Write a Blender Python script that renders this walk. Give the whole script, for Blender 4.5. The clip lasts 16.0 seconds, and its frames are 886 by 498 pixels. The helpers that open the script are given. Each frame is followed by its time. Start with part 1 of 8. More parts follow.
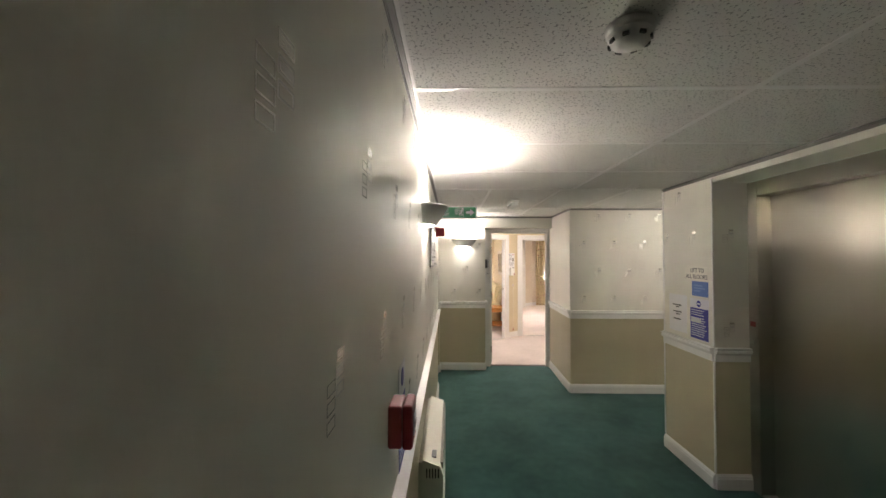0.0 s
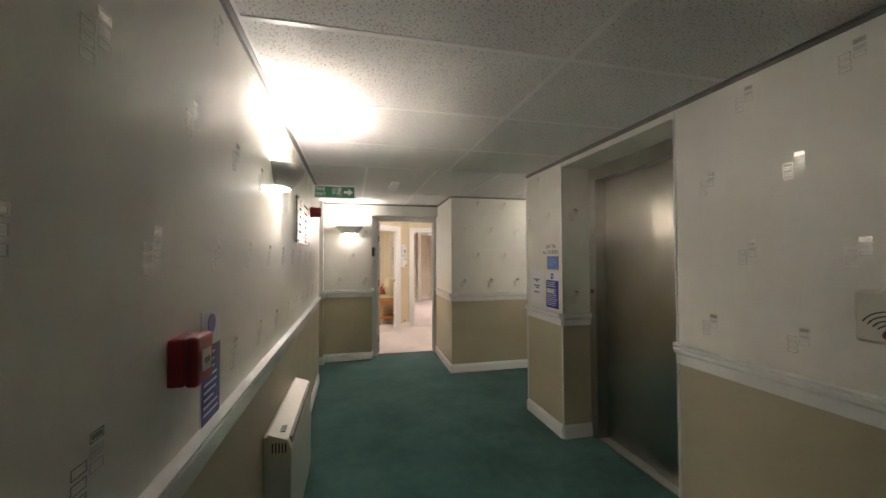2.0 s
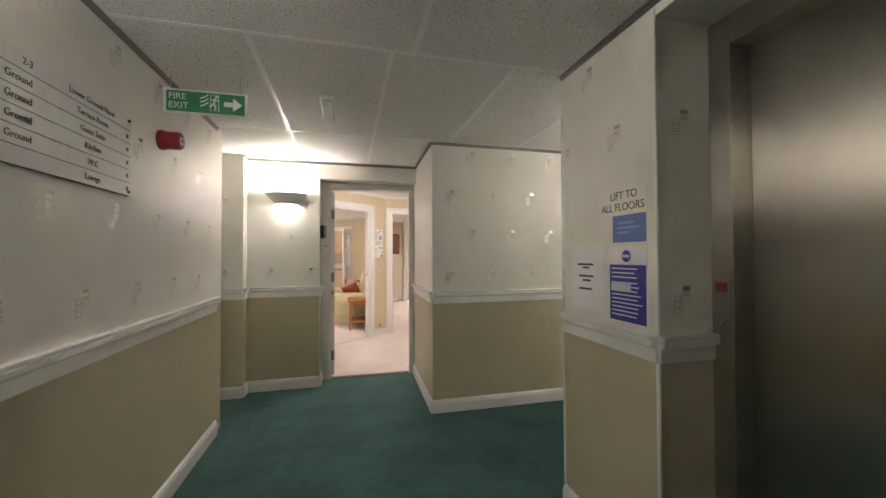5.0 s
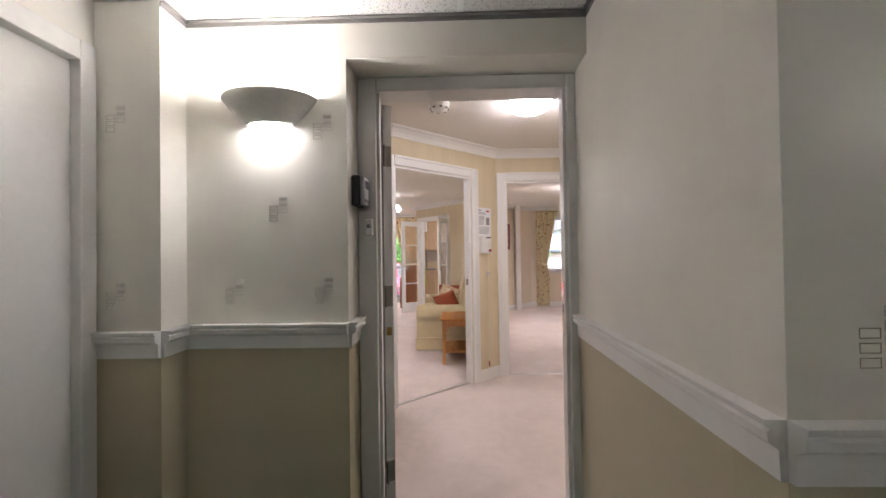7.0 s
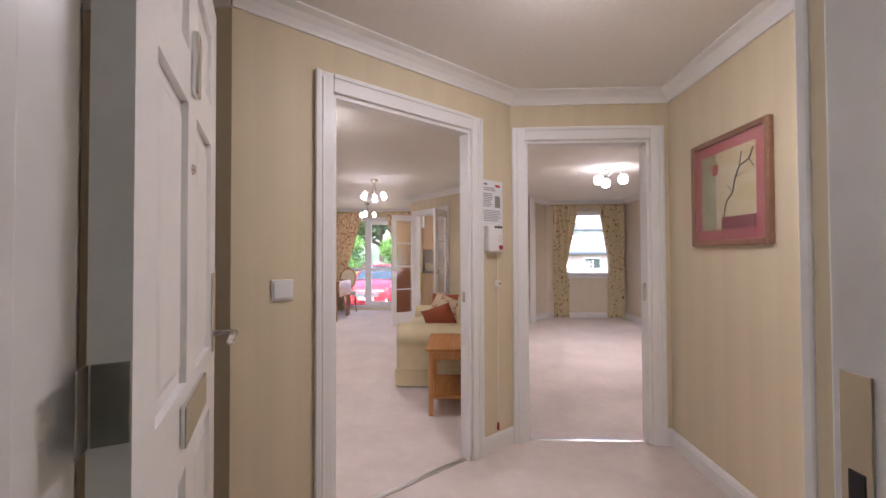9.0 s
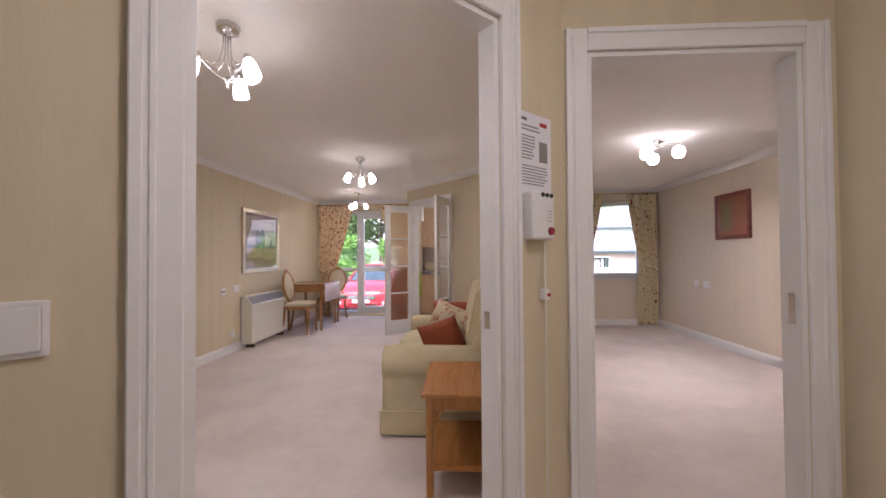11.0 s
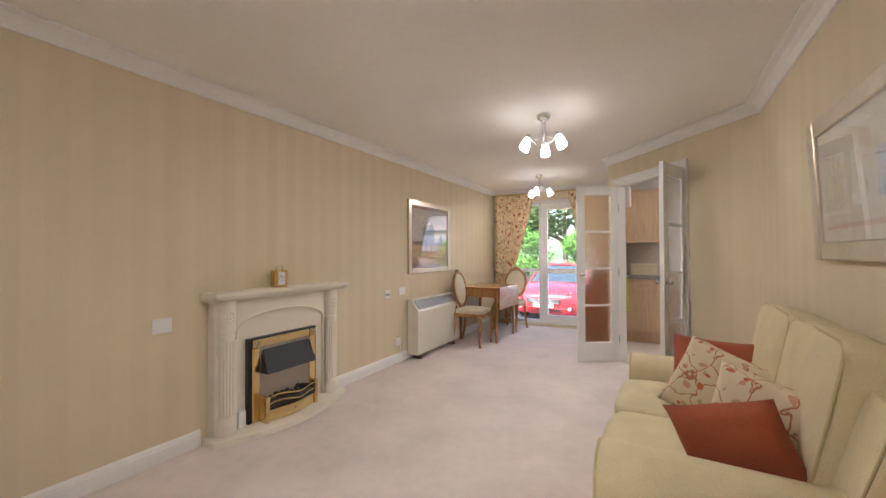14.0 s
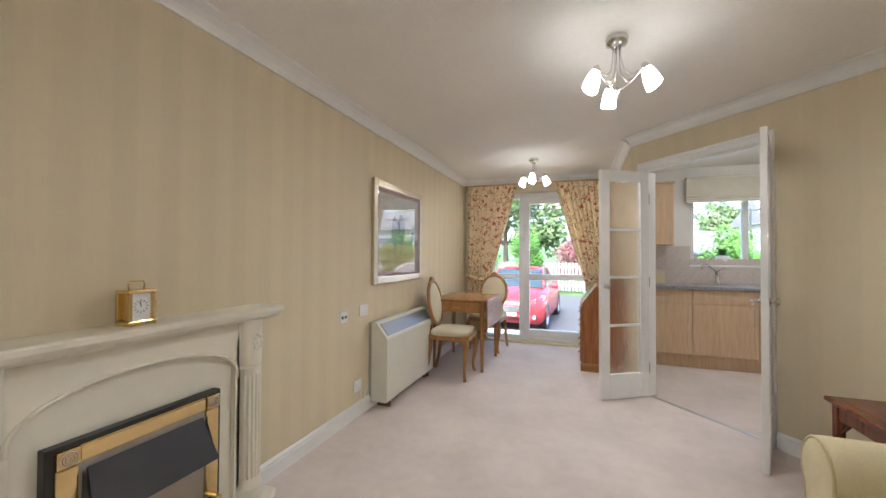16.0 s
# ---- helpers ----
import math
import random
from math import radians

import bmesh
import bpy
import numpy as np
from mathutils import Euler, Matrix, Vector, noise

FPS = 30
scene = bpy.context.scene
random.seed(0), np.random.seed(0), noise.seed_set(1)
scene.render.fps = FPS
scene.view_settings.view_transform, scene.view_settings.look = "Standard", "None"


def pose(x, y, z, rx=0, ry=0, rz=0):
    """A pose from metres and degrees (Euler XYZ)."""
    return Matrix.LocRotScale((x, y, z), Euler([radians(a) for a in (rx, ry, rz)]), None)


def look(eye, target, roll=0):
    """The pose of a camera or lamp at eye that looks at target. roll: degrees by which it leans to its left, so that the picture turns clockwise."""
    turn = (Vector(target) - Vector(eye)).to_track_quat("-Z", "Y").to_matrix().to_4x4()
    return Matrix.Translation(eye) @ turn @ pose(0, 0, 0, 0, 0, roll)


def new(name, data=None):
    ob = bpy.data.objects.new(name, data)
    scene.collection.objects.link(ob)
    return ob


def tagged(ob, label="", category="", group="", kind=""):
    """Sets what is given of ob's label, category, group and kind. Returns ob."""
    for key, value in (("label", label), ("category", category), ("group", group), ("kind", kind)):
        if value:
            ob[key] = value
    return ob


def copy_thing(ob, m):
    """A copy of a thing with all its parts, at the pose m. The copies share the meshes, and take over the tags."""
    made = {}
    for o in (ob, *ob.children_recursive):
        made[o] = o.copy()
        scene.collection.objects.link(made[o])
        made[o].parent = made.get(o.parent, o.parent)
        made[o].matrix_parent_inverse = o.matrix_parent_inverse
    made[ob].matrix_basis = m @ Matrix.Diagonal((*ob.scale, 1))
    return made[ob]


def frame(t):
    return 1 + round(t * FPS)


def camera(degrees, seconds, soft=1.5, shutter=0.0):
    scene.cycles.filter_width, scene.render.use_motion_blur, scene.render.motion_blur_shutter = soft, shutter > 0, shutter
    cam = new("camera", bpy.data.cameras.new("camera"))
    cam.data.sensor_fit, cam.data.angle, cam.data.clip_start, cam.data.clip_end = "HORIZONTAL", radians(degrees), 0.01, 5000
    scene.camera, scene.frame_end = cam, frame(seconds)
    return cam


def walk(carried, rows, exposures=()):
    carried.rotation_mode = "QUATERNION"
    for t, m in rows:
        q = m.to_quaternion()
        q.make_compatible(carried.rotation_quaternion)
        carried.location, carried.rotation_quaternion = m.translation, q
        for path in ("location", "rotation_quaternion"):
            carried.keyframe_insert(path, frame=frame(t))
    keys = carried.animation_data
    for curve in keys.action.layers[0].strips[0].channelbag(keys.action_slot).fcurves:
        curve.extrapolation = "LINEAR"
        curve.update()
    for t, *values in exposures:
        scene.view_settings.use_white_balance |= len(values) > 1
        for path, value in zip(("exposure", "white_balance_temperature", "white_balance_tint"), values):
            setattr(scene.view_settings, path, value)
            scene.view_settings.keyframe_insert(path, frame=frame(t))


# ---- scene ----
cam = camera(98.8, 16.0)
PATH = [
    (0, (0.154, -0.064, 1.629), (0.115, 1.935, 1.674), 0.1),
    (0.5, (0.218, -0.077, 1.577), (0.287, 1.922, 1.626), 0.1),
    (1, (0.287, -0.081, 1.52), (0.482, 1.909, 1.572), 0.2),
    (1.5, (0.331, -0.077, 1.474), (0.664, 1.894, 1.526), 0.1),
    (2, (0.389, -0.062, 1.436), (0.853, 1.883, 1.486), -0.2),
    (2.5, (0.412, -0.04, 1.406), (0.992, 1.874, 1.453), -0.3),
    (3, (0.471, 0.032, 1.357), (1.111, 1.927, 1.401), -0.2),
    (3.5, (0.555, 0.228, 1.301), (1.215, 2.115, 1.346), -0.1),
    (4, (0.68, 0.607, 1.283), (1.341, 2.494, 1.325), -0.2),
    (4.5, (0.805, 1.029, 1.283), (1.448, 2.922, 1.324), -0.2),
    (5, (0.93, 1.532, 1.287), (1.418, 3.472, 1.323), -0.2),
    (5.2, (0.967, 1.762, 1.287), (1.377, 3.719, 1.322), -0.2),
    (7.3, (1.106, 4.305, 1.247), (1.04, 6.304, 1.276), -0.6),
    (7.5, (1.128, 4.511, 1.232), (1.056, 6.51, 1.269), -0.4),
    (8, (1.176, 4.933, 1.232), (1.094, 6.931, 1.27), -0.2),
    (8.5, (1.209, 5.196, 1.232), (1.118, 7.193, 1.272), -0.2),
    (8.7, (1.205, 5.266, 1.243), (1.122, 7.264, 1.278), -0.2),
    (10.8, (1.173, 6.245, 1.203), (1.087, 8.243, 1.24), -0.4),
    (11, (1.14, 6.409, 1.207), (1.049, 8.407, 1.241), -0.4),
    (11.5, (1.086, 6.734, 1.204), (0.787, 8.711, 1.238), -0.4),
    (12, (1.036, 6.99, 1.211), (0.349, 8.869, 1.24), -0.3),
    (12.5, (0.97, 7.208, 1.215), (0.066, 8.992, 1.245), -0.2),
    (13, (0.942, 7.367, 1.222), (-0.036, 9.111, 1.252), -0.3),
    (13.5, (0.898, 7.468, 1.224), (-0.089, 9.206, 1.254), -0.2),
    (14, (0.797, 7.642, 1.22), (-0.188, 9.383, 1.246), -0.2),
    (14.5, (0.618, 7.942, 1.217), (-0.37, 9.681, 1.244), -0.1),
    (15, (0.355, 8.24, 1.216), (-0.638, 9.976, 1.246), -0.0),
    (15.5, (0.078, 8.484, 1.215), (-0.855, 10.252, 1.25), 0.2),
    (16, (-0.159, 8.594, 1.234), (-0.837, 10.475, 1.266), 0.3),
]
walk(cam, [(t, look(*p)) for t, *p in PATH], [(0, 3.82, 6750, 17), (1, 3.72, 6750, 17), (2.5, 3.5, 6730, 18), (4, 3.52, 6690, 18), (5, 3.56, 6640, 18), (7.3, 3.12, 6120, 22), (8, 3.11, 6010, 23), (11, 2.76, 6080, 24), (11.5, 2.78, 6200, 23), (12.2, 2.9, 6300, 19), (13.5, 3.0, 6300, 16), (14.5, 3.03, 6080, 13), (16, 3.0, 5880, 7)])

# ---- world and light ----
world = bpy.data.worlds.new("sky")
scene.world = world
world.use_nodes = True
wn = world.node_tree.nodes
sky = wn.new("ShaderNodeTexSky")
sky.sky_type = "NISHITA"
sky.sun_disc = False
sky.sun_elevation = radians(55)
sky.sun_rotation = radians(194)
sky.air_density, sky.dust_density = 1.0, 3.0
wn["Background"].inputs["Strength"].default_value = 0.15
world.node_tree.links.new(sky.outputs[0], wn["Background"].inputs[0])
sun = new("sun", bpy.data.lights.new("sun", "SUN"))
sun.data.energy, sun.data.angle, sun.data.color = 1.2, radians(20), (1, 0.96, 0.9)
sun.matrix_world = look((0, 0, 30), (5, 20, 0))
SCONCE_W, SHADE_E, BULB_E, DOME_E = 1.5, 2.0, 84.0, 6.5


# ---- building helpers ----
BEDROOM = Matrix.Translation((0.07, -0.09, 0))
HOME, LIVING = Matrix.Identity(4), Matrix.Translation((0.205, -0.475, 0))  # the living room and kitchen have an origin of their own
ORIGIN = HOME


def part(name, bm, mat, parent=None, label="", at=None, smooth=False):
    me = bpy.data.meshes.new(name)
    bm.normal_update()
    bm.to_mesh(me)
    bm.free()
    if smooth:
        for f in me.polygons:
            f.use_smooth = True
    if mat:
        me.materials.append(mat)
    ob = new(name, me)
    if parent is not None:
        ob.parent = parent
    if at is not None:
        ob.matrix_basis = at
    if parent is None:
        ob.matrix_basis = ORIGIN @ ob.matrix_basis
    if label:
        ob["label"] = label
    return ob


def empty(name, m, label, category, group="", kind=""):
    ob = new(name)
    ob.matrix_basis = ORIGIN @ m
    ob.empty_display_size = 0.05
    return tagged(ob, label, category, group, kind)


def box(x0, y0, z0, x1, y1, z1, bevel=0.0, seg=2, bm=None):
    own = bmesh.new()
    bmesh.ops.create_cube(own, size=1)
    for v in own.verts:
        v.co = Vector(((x0 + x1) / 2 + v.co.x * (x1 - x0), (y0 + y1) / 2 + v.co.y * (y1 - y0), (z0 + z1) / 2 + v.co.z * (z1 - z0)))
    if bevel:
        bmesh.ops.bevel(own, geom=own.edges[:], offset=bevel, segments=seg, affect="EDGES", profile=0.5)
    return own if bm is None else add(bm, own)


def add(bm, other, m=None):
    """Joins other into bm."""
    if m is not None:
        other.transform(m)
    me = bpy.data.meshes.new("tmp")
    other.to_mesh(me)
    other.free()
    bm.from_mesh(me)
    bpy.data.meshes.remove(me)
    return bm


def lathe(profile, seg=24, arc=360.0, m=None):
    """Turns (radius, z) points about z."""
    bm = bmesh.new()
    full = arc >= 360
    n = seg if full else seg + 1
    rings = []
    for r, z in profile:
        ring = []
        for i in range(n):
            a = radians(arc) * i / seg
            ring.append(bm.verts.new((r * math.cos(a), r * math.sin(a), z)))
        rings.append(ring)
    for a, b in zip(rings, rings[1:]):
        for i in range(seg):
            j = (i + 1) % n
            bm.faces.new((a[i], a[j], b[j], b[i]))
    bmesh.ops.remove_doubles(bm, verts=bm.verts, dist=1e-5)
    bmesh.ops.recalc_face_normals(bm, faces=bm.faces)
    if m is not None:
        bm.transform(m)
    return bm


def cyl(p0, p1, r, r2=None, seg=14):
    p0, p1 = Vector(p0), Vector(p1)
    bm = bmesh.new()
    d = p1 - p0
    bmesh.ops.create_cone(bm, cap_ends=True, segments=seg, radius1=r, radius2=r if r2 is None else r2, depth=d.length)
    bm.transform(Matrix.Translation((p0 + p1) / 2) @ d.to_track_quat("Z", "Y").to_matrix().to_4x4())
    return bm


def tube(pts, r, seg=10, closed=False):
    """A round bar along points; r is one radius or one for each point."""
    pts = [Vector(p) for p in pts]
    rs = r if isinstance(r, (list, tuple)) else [r] * len(pts)
    bm = bmesh.new()
    rings = []
    side = None
    for i, p in enumerate(pts):
        a = pts[i - 1] if i or closed else p
        b = pts[(i + 1) % len(pts)] if i < len(pts) - 1 or closed else p
        d = (b - a).normalized()
        if side is None:
            side = d.orthogonal().normalized()
        side = (side - d * side.dot(d)).normalized()
        up = d.cross(side)
        rings.append([bm.verts.new(p + rs[i] * (math.cos(2 * math.pi * k / seg) * side + math.sin(2 * math.pi * k / seg) * up)) for k in range(seg)])
    pairs = list(zip(rings, rings[1:])) + ([(rings[-1], rings[0])] if closed else [])
    for a, b in pairs:
        for k in range(seg):
            bm.faces.new((a[k], a[(k + 1) % seg], b[(k + 1) % seg], b[k]))
    if not closed:
        bm.faces.new(rings[0][::-1])
        bm.faces.new(rings[-1])
    bmesh.ops.recalc_face_normals(bm, faces=bm.faces)
    return bm


def prism(poly, z0, z1, bevel=0.0):
    """A flat outline (x, y) raised from z0 to z1."""
    bm = bmesh.new()
    lo = [bm.verts.new((x, y, z0)) for x, y in poly]
    hi = [bm.verts.new((x, y, z1)) for x, y in poly]
    bm.faces.new(lo[::-1])
    bm.faces.new(hi)
    n = len(poly)
    for i in range(n):
        bm.faces.new((lo[i], lo[(i + 1) % n], hi[(i + 1) % n], hi[i]))
    bmesh.ops.recalc_face_normals(bm, faces=bm.faces)
    if bevel:
        bmesh.ops.bevel(bm, geom=bm.edges[:], offset=bevel, segments=2, affect="EDGES", profile=0.5)
    return bm


def profile_run(section, length):
    """A moulding: the outline (out, up) drawn along x from 0 to length; out runs along -y."""
    bm = bmesh.new()
    a = [bm.verts.new((0, -o, u)) for o, u in section]
    b = [bm.verts.new((length, -o, u)) for o, u in section]
    n = len(section)
    bm.faces.new(a)
    bm.faces.new(b[::-1])
    for i in range(n):
        bm.faces.new((a[i], b[i], b[(i + 1) % n], a[(i + 1) % n]))
    bmesh.ops.recalc_face_normals(bm, faces=bm.faces)
    return bm


def along(p0, p1, z=0.0):
    """The frame of a wall face from p0 to p1: x along it, -y out of the face to the right of the way."""
    d = Vector((p1[0] - p0[0], p1[1] - p0[1], 0))
    return Matrix.Translation((p0[0], p0[1], z)) @ Matrix.Rotation(math.atan2(d.y, d.x), 4, "Z"), d.length


# ---- materials ----
def mat(name, color, rough=0.6, metal=0.0, spec=0.5):
    m = bpy.data.materials.new(name)
    m.use_nodes = True
    b = m.node_tree.nodes["Principled BSDF"]
    b.inputs["Base Color"].default_value = (*color, 1)
    b.inputs["Roughness"].default_value = rough
    b.inputs["Metallic"].default_value = metal
    b.inputs["Specular IOR Level"].default_value = spec
    return m


def nodes_of(m):
    return m.node_tree.nodes, m.node_tree.links, m.node_tree.nodes["Principled BSDF"]


def coords(m, scale=(1, 1, 1), kind="Object"):
    n, l, b = nodes_of(m)
    tc = n.new("ShaderNodeTexCoord")
    mp = n.new("ShaderNodeMapping")
    mp.inputs["Scale"].default_value = scale
    l.new(tc.outputs[kind], mp.inputs[0])
    return mp.outputs[0]


def grain(m, scales=(6, 90), amount=0.12, bump=0.15, dist=0.002, stretch=(1, 1, 1), rough=0.08):
    """Two scales of noise in colour, roughness and relief."""
    n, l, b = nodes_of(m)
    co = coords(m, stretch)
    base = b.inputs["Base Color"].default_value[:]
    big, fine = n.new("ShaderNodeTexNoise"), n.new("ShaderNodeTexNoise")
    for t, s in ((big, scales[0]), (fine, scales[1])):
        t.inputs["Scale"].default_value = s
        t.inputs["Detail"].default_value = 5
        l.new(co, t.inputs["Vector"])
    mixv = n.new("ShaderNodeMath")
    mixv.operation = "ADD"
    l.new(big.outputs[0], mixv.inputs[0])
    l.new(fine.outputs[0], mixv.inputs[1])
    ramp = n.new("ShaderNodeMapRange")
    ramp.inputs["From Min"].default_value, ramp.inputs["From Max"].default_value = 0.7, 1.3
    ramp.inputs["To Min"].default_value, ramp.inputs["To Max"].default_value = 1 - amount, 1 + amount * 0.6
    l.new(mixv.outputs[0], ramp.inputs[0])
    mul = n.new("ShaderNodeVectorMath")
    mul.operation = "SCALE"
    mul.inputs[0].default_value = base[:3]
    l.new(ramp.outputs[0], mul.inputs["Scale"])
    l.new(mul.outputs[0], b.inputs["Base Color"])
    rr = n.new("ShaderNodeMapRange")
    r0 = b.inputs["Roughness"].default_value
    rr.inputs["To Min"].default_value, rr.inputs["To Max"].default_value = max(0.02, r0 - rough), min(1, r0 + rough)
    l.new(big.outputs[0], rr.inputs[0])
    l.new(rr.outputs[0], b.inputs["Roughness"])
    if bump:
        bp = n.new("ShaderNodeBump")
        bp.inputs["Strength"].default_value, bp.inputs["Distance"].default_value = bump, dist
        l.new(fine.outputs[0], bp.inputs["Height"])
        l.new(bp.outputs[0], b.inputs["Normal"])
    return m


def carpet(name, dark, light, tuft=260):
    """Cut pile: fine tufts, with broad brushed patches."""
    m = mat(name, light, 0.95, 0, 0.1)
    n, l, b = nodes_of(m)
    co = coords(m)
    big, mid, fine = (n.new("ShaderNodeTexNoise") for _ in range(3))
    for t, s in ((big, 2.2), (mid, 14), (fine, tuft)):
        t.inputs["Scale"].default_value = s
        t.inputs["Detail"].default_value = 4
        l.new(co, t.inputs["Vector"])
    s1 = n.new("ShaderNodeMath")
    s1.operation = "MULTIPLY_ADD"
    s1.inputs[1].default_value = 0.45
    l.new(big.outputs[0], s1.inputs[0])
    s2 = n.new("ShaderNodeMath")
    s2.operation = "MULTIPLY_ADD"
    s2.inputs[1].default_value = 0.2
    s2.inputs[2].default_value = 0.0
    l.new(mid.outputs[0], s2.inputs[0])
    s3 = n.new("ShaderNodeMath")
    s3.operation = "MULTIPLY_ADD"
    s3.inputs[1].default_value = 0.35
    l.new(fine.outputs[0], s3.inputs[0])
    l.new(s2.outputs[0], s3.inputs[2])
    l.new(s3.outputs[0], s1.inputs[2])
    ramp = n.new("ShaderNodeValToRGB")
    ramp.color_ramp.elements[0].position, ramp.color_ramp.elements[1].position = 0.39, 0.61
    ramp.color_ramp.elements[0].color, ramp.color_ramp.elements[1].color = (*dark, 1), (*light, 1)
    l.new(s1.outputs[0], ramp.inputs[0])
    l.new(ramp.outputs[0], b.inputs["Base Color"])
    bp = n.new("ShaderNodeBump")
    bp.inputs["Strength"].default_value, bp.inputs["Distance"].default_value = 0.5, 0.004
    l.new(s3.outputs[0], bp.inputs["Height"])
    l.new(bp.outputs[0], b.inputs["Normal"])
    b.inputs["Sheen Weight"].default_value = 0.2
    return m


def striped_paper(name, color, width=0.11, depth=0.07):
    """Wallpaper with soft upright stripes, woven fine lines and slight fading."""
    m = mat(name, color, 0.55, 0, 0.3)
    n, l, b = nodes_of(m)
    tc = n.new("ShaderNodeTexCoord")
    sx = n.new("ShaderNodeSeparateXYZ")
    l.new(tc.outputs["Object"], sx.inputs[0])
    uneven = n.new("ShaderNodeTexNoise")
    uneven.noise_dimensions = "1D"
    uneven.inputs["Scale"].default_value, uneven.inputs["Detail"].default_value = 1 / width, 3
    l.new(sx.outputs[0], uneven.inputs["W"])
    wave = n.new("ShaderNodeMath")
    wave.operation = "SINE"
    k = n.new("ShaderNodeMath")
    k.operation = "MULTIPLY"
    k.inputs[1].default_value = 2 * math.pi / width
    l.new(sx.outputs[0], k.inputs[0])
    l.new(k.outputs[0], wave.inputs[0])
    cl = n.new("ShaderNodeMapRange")
    cl.inputs["From Min"].default_value, cl.inputs["From Max"].default_value = -0.35, 0.35
    cl.inputs["To Min"].default_value, cl.inputs["To Max"].default_value = 1 - depth, 1.0
    l.new(wave.outputs[0], cl.inputs[0])
    u2 = n.new("ShaderNodeMapRange")
    u2.inputs["From Min"].default_value, u2.inputs["From Max"].default_value = 0.3, 0.7
    u2.inputs["To Min"].default_value, u2.inputs["To Max"].default_value = 0.98, 1.012
    l.new(uneven.outputs[0], u2.inputs[0])
    mp = n.new("ShaderNodeMapping")
    mp.inputs["Scale"].default_value = (420, 420, 6)
    l.new(tc.outputs["Object"], mp.inputs[0])
    fine = n.new("ShaderNodeTexNoise")
    fine.inputs["Scale"].default_value = 1
    l.new(mp.outputs[0], fine.inputs["Vector"])
    u3 = n.new("ShaderNodeMapRange")
    u3.inputs["To Min"].default_value, u3.inputs["To Max"].default_value = 0.95, 1.05
    l.new(fine.outputs[0], u3.inputs[0])
    m1, m2 = n.new("ShaderNodeMath"), n.new("ShaderNodeMath")
    m1.operation = m2.operation = "MULTIPLY"
    l.new(cl.outputs[0], m1.inputs[0])
    l.new(u2.outputs[0], m1.inputs[1])
    l.new(m1.outputs[0], m2.inputs[0])
    l.new(u3.outputs[0], m2.inputs[1])
    sc = n.new("ShaderNodeVectorMath")
    sc.operation = "SCALE"
    sc.inputs[0].default_value = color
    l.new(m2.outputs[0], sc.inputs["Scale"])
    l.new(sc.outputs[0], b.inputs["Base Color"])
    bp = n.new("ShaderNodeBump")
    bp.inputs["Strength"].default_value, bp.inputs["Distance"].default_value = 0.25, 0.0008
    l.new(fine.outputs[0], bp.inputs["Height"])
    l.new(bp.outputs[0], b.inputs["Normal"])
    return m


def two_tone(name, low, high, at):
    """Painted dado below the rail, vinyl paper above it."""
    m = mat(name, high, 0.42, 0, 0.35)
    n, l, b = nodes_of(m)
    tc = n.new("ShaderNodeTexCoord")
    sx = n.new("ShaderNodeSeparateXYZ")
    l.new(tc.outputs["Object"], sx.inputs[0])
    gt = n.new("ShaderNodeMath")
    gt.operation = "GREATER_THAN"
    gt.inputs[1].default_value = at
    l.new(sx.outputs[2], gt.inputs[0])
    noise_a = n.new("ShaderNodeTexNoise")
    noise_a.inputs["Scale"].default_value, noise_a.inputs["Detail"].default_value = 3, 6
    l.new(tc.outputs["Object"], noise_a.inputs["Vector"])
    mp = n.new("ShaderNodeMapping")
    mp.inputs["Scale"].default_value = (380, 380, 30)
    l.new(tc.outputs["Object"], mp.inputs[0])
    fine = n.new("ShaderNodeTexNoise")
    fine.inputs["Scale"].default_value = 1
    l.new(mp.outputs[0], fine.inputs["Vector"])
    mx = n.new("ShaderNodeMix")
    mx.data_type = "RGBA"
    mx.inputs["A"].default_value, mx.inputs["B"].default_value = (*low, 1), (*high, 1)
    l.new(gt.outputs[0], mx.inputs["Factor"])
    v = n.new("ShaderNodeMapRange")
    v.inputs["To Min"].default_value, v.inputs["To Max"].default_value = 0.9, 1.08
    l.new(noise_a.outputs[0], v.inputs[0])
    sc = n.new("ShaderNodeVectorMath")
    sc.operation = "SCALE"
    l.new(mx.outputs["Result"], sc.inputs[0])
    l.new(v.outputs[0], sc.inputs["Scale"])
    l.new(sc.outputs[0], b.inputs["Base Color"])
    bp = n.new("ShaderNodeBump")
    bp.inputs["Strength"].default_value, bp.inputs["Distance"].default_value = 0.2, 0.0006
    l.new(fine.outputs[0], bp.inputs["Height"])
    l.new(bp.outputs[0], b.inputs["Normal"])
    return m


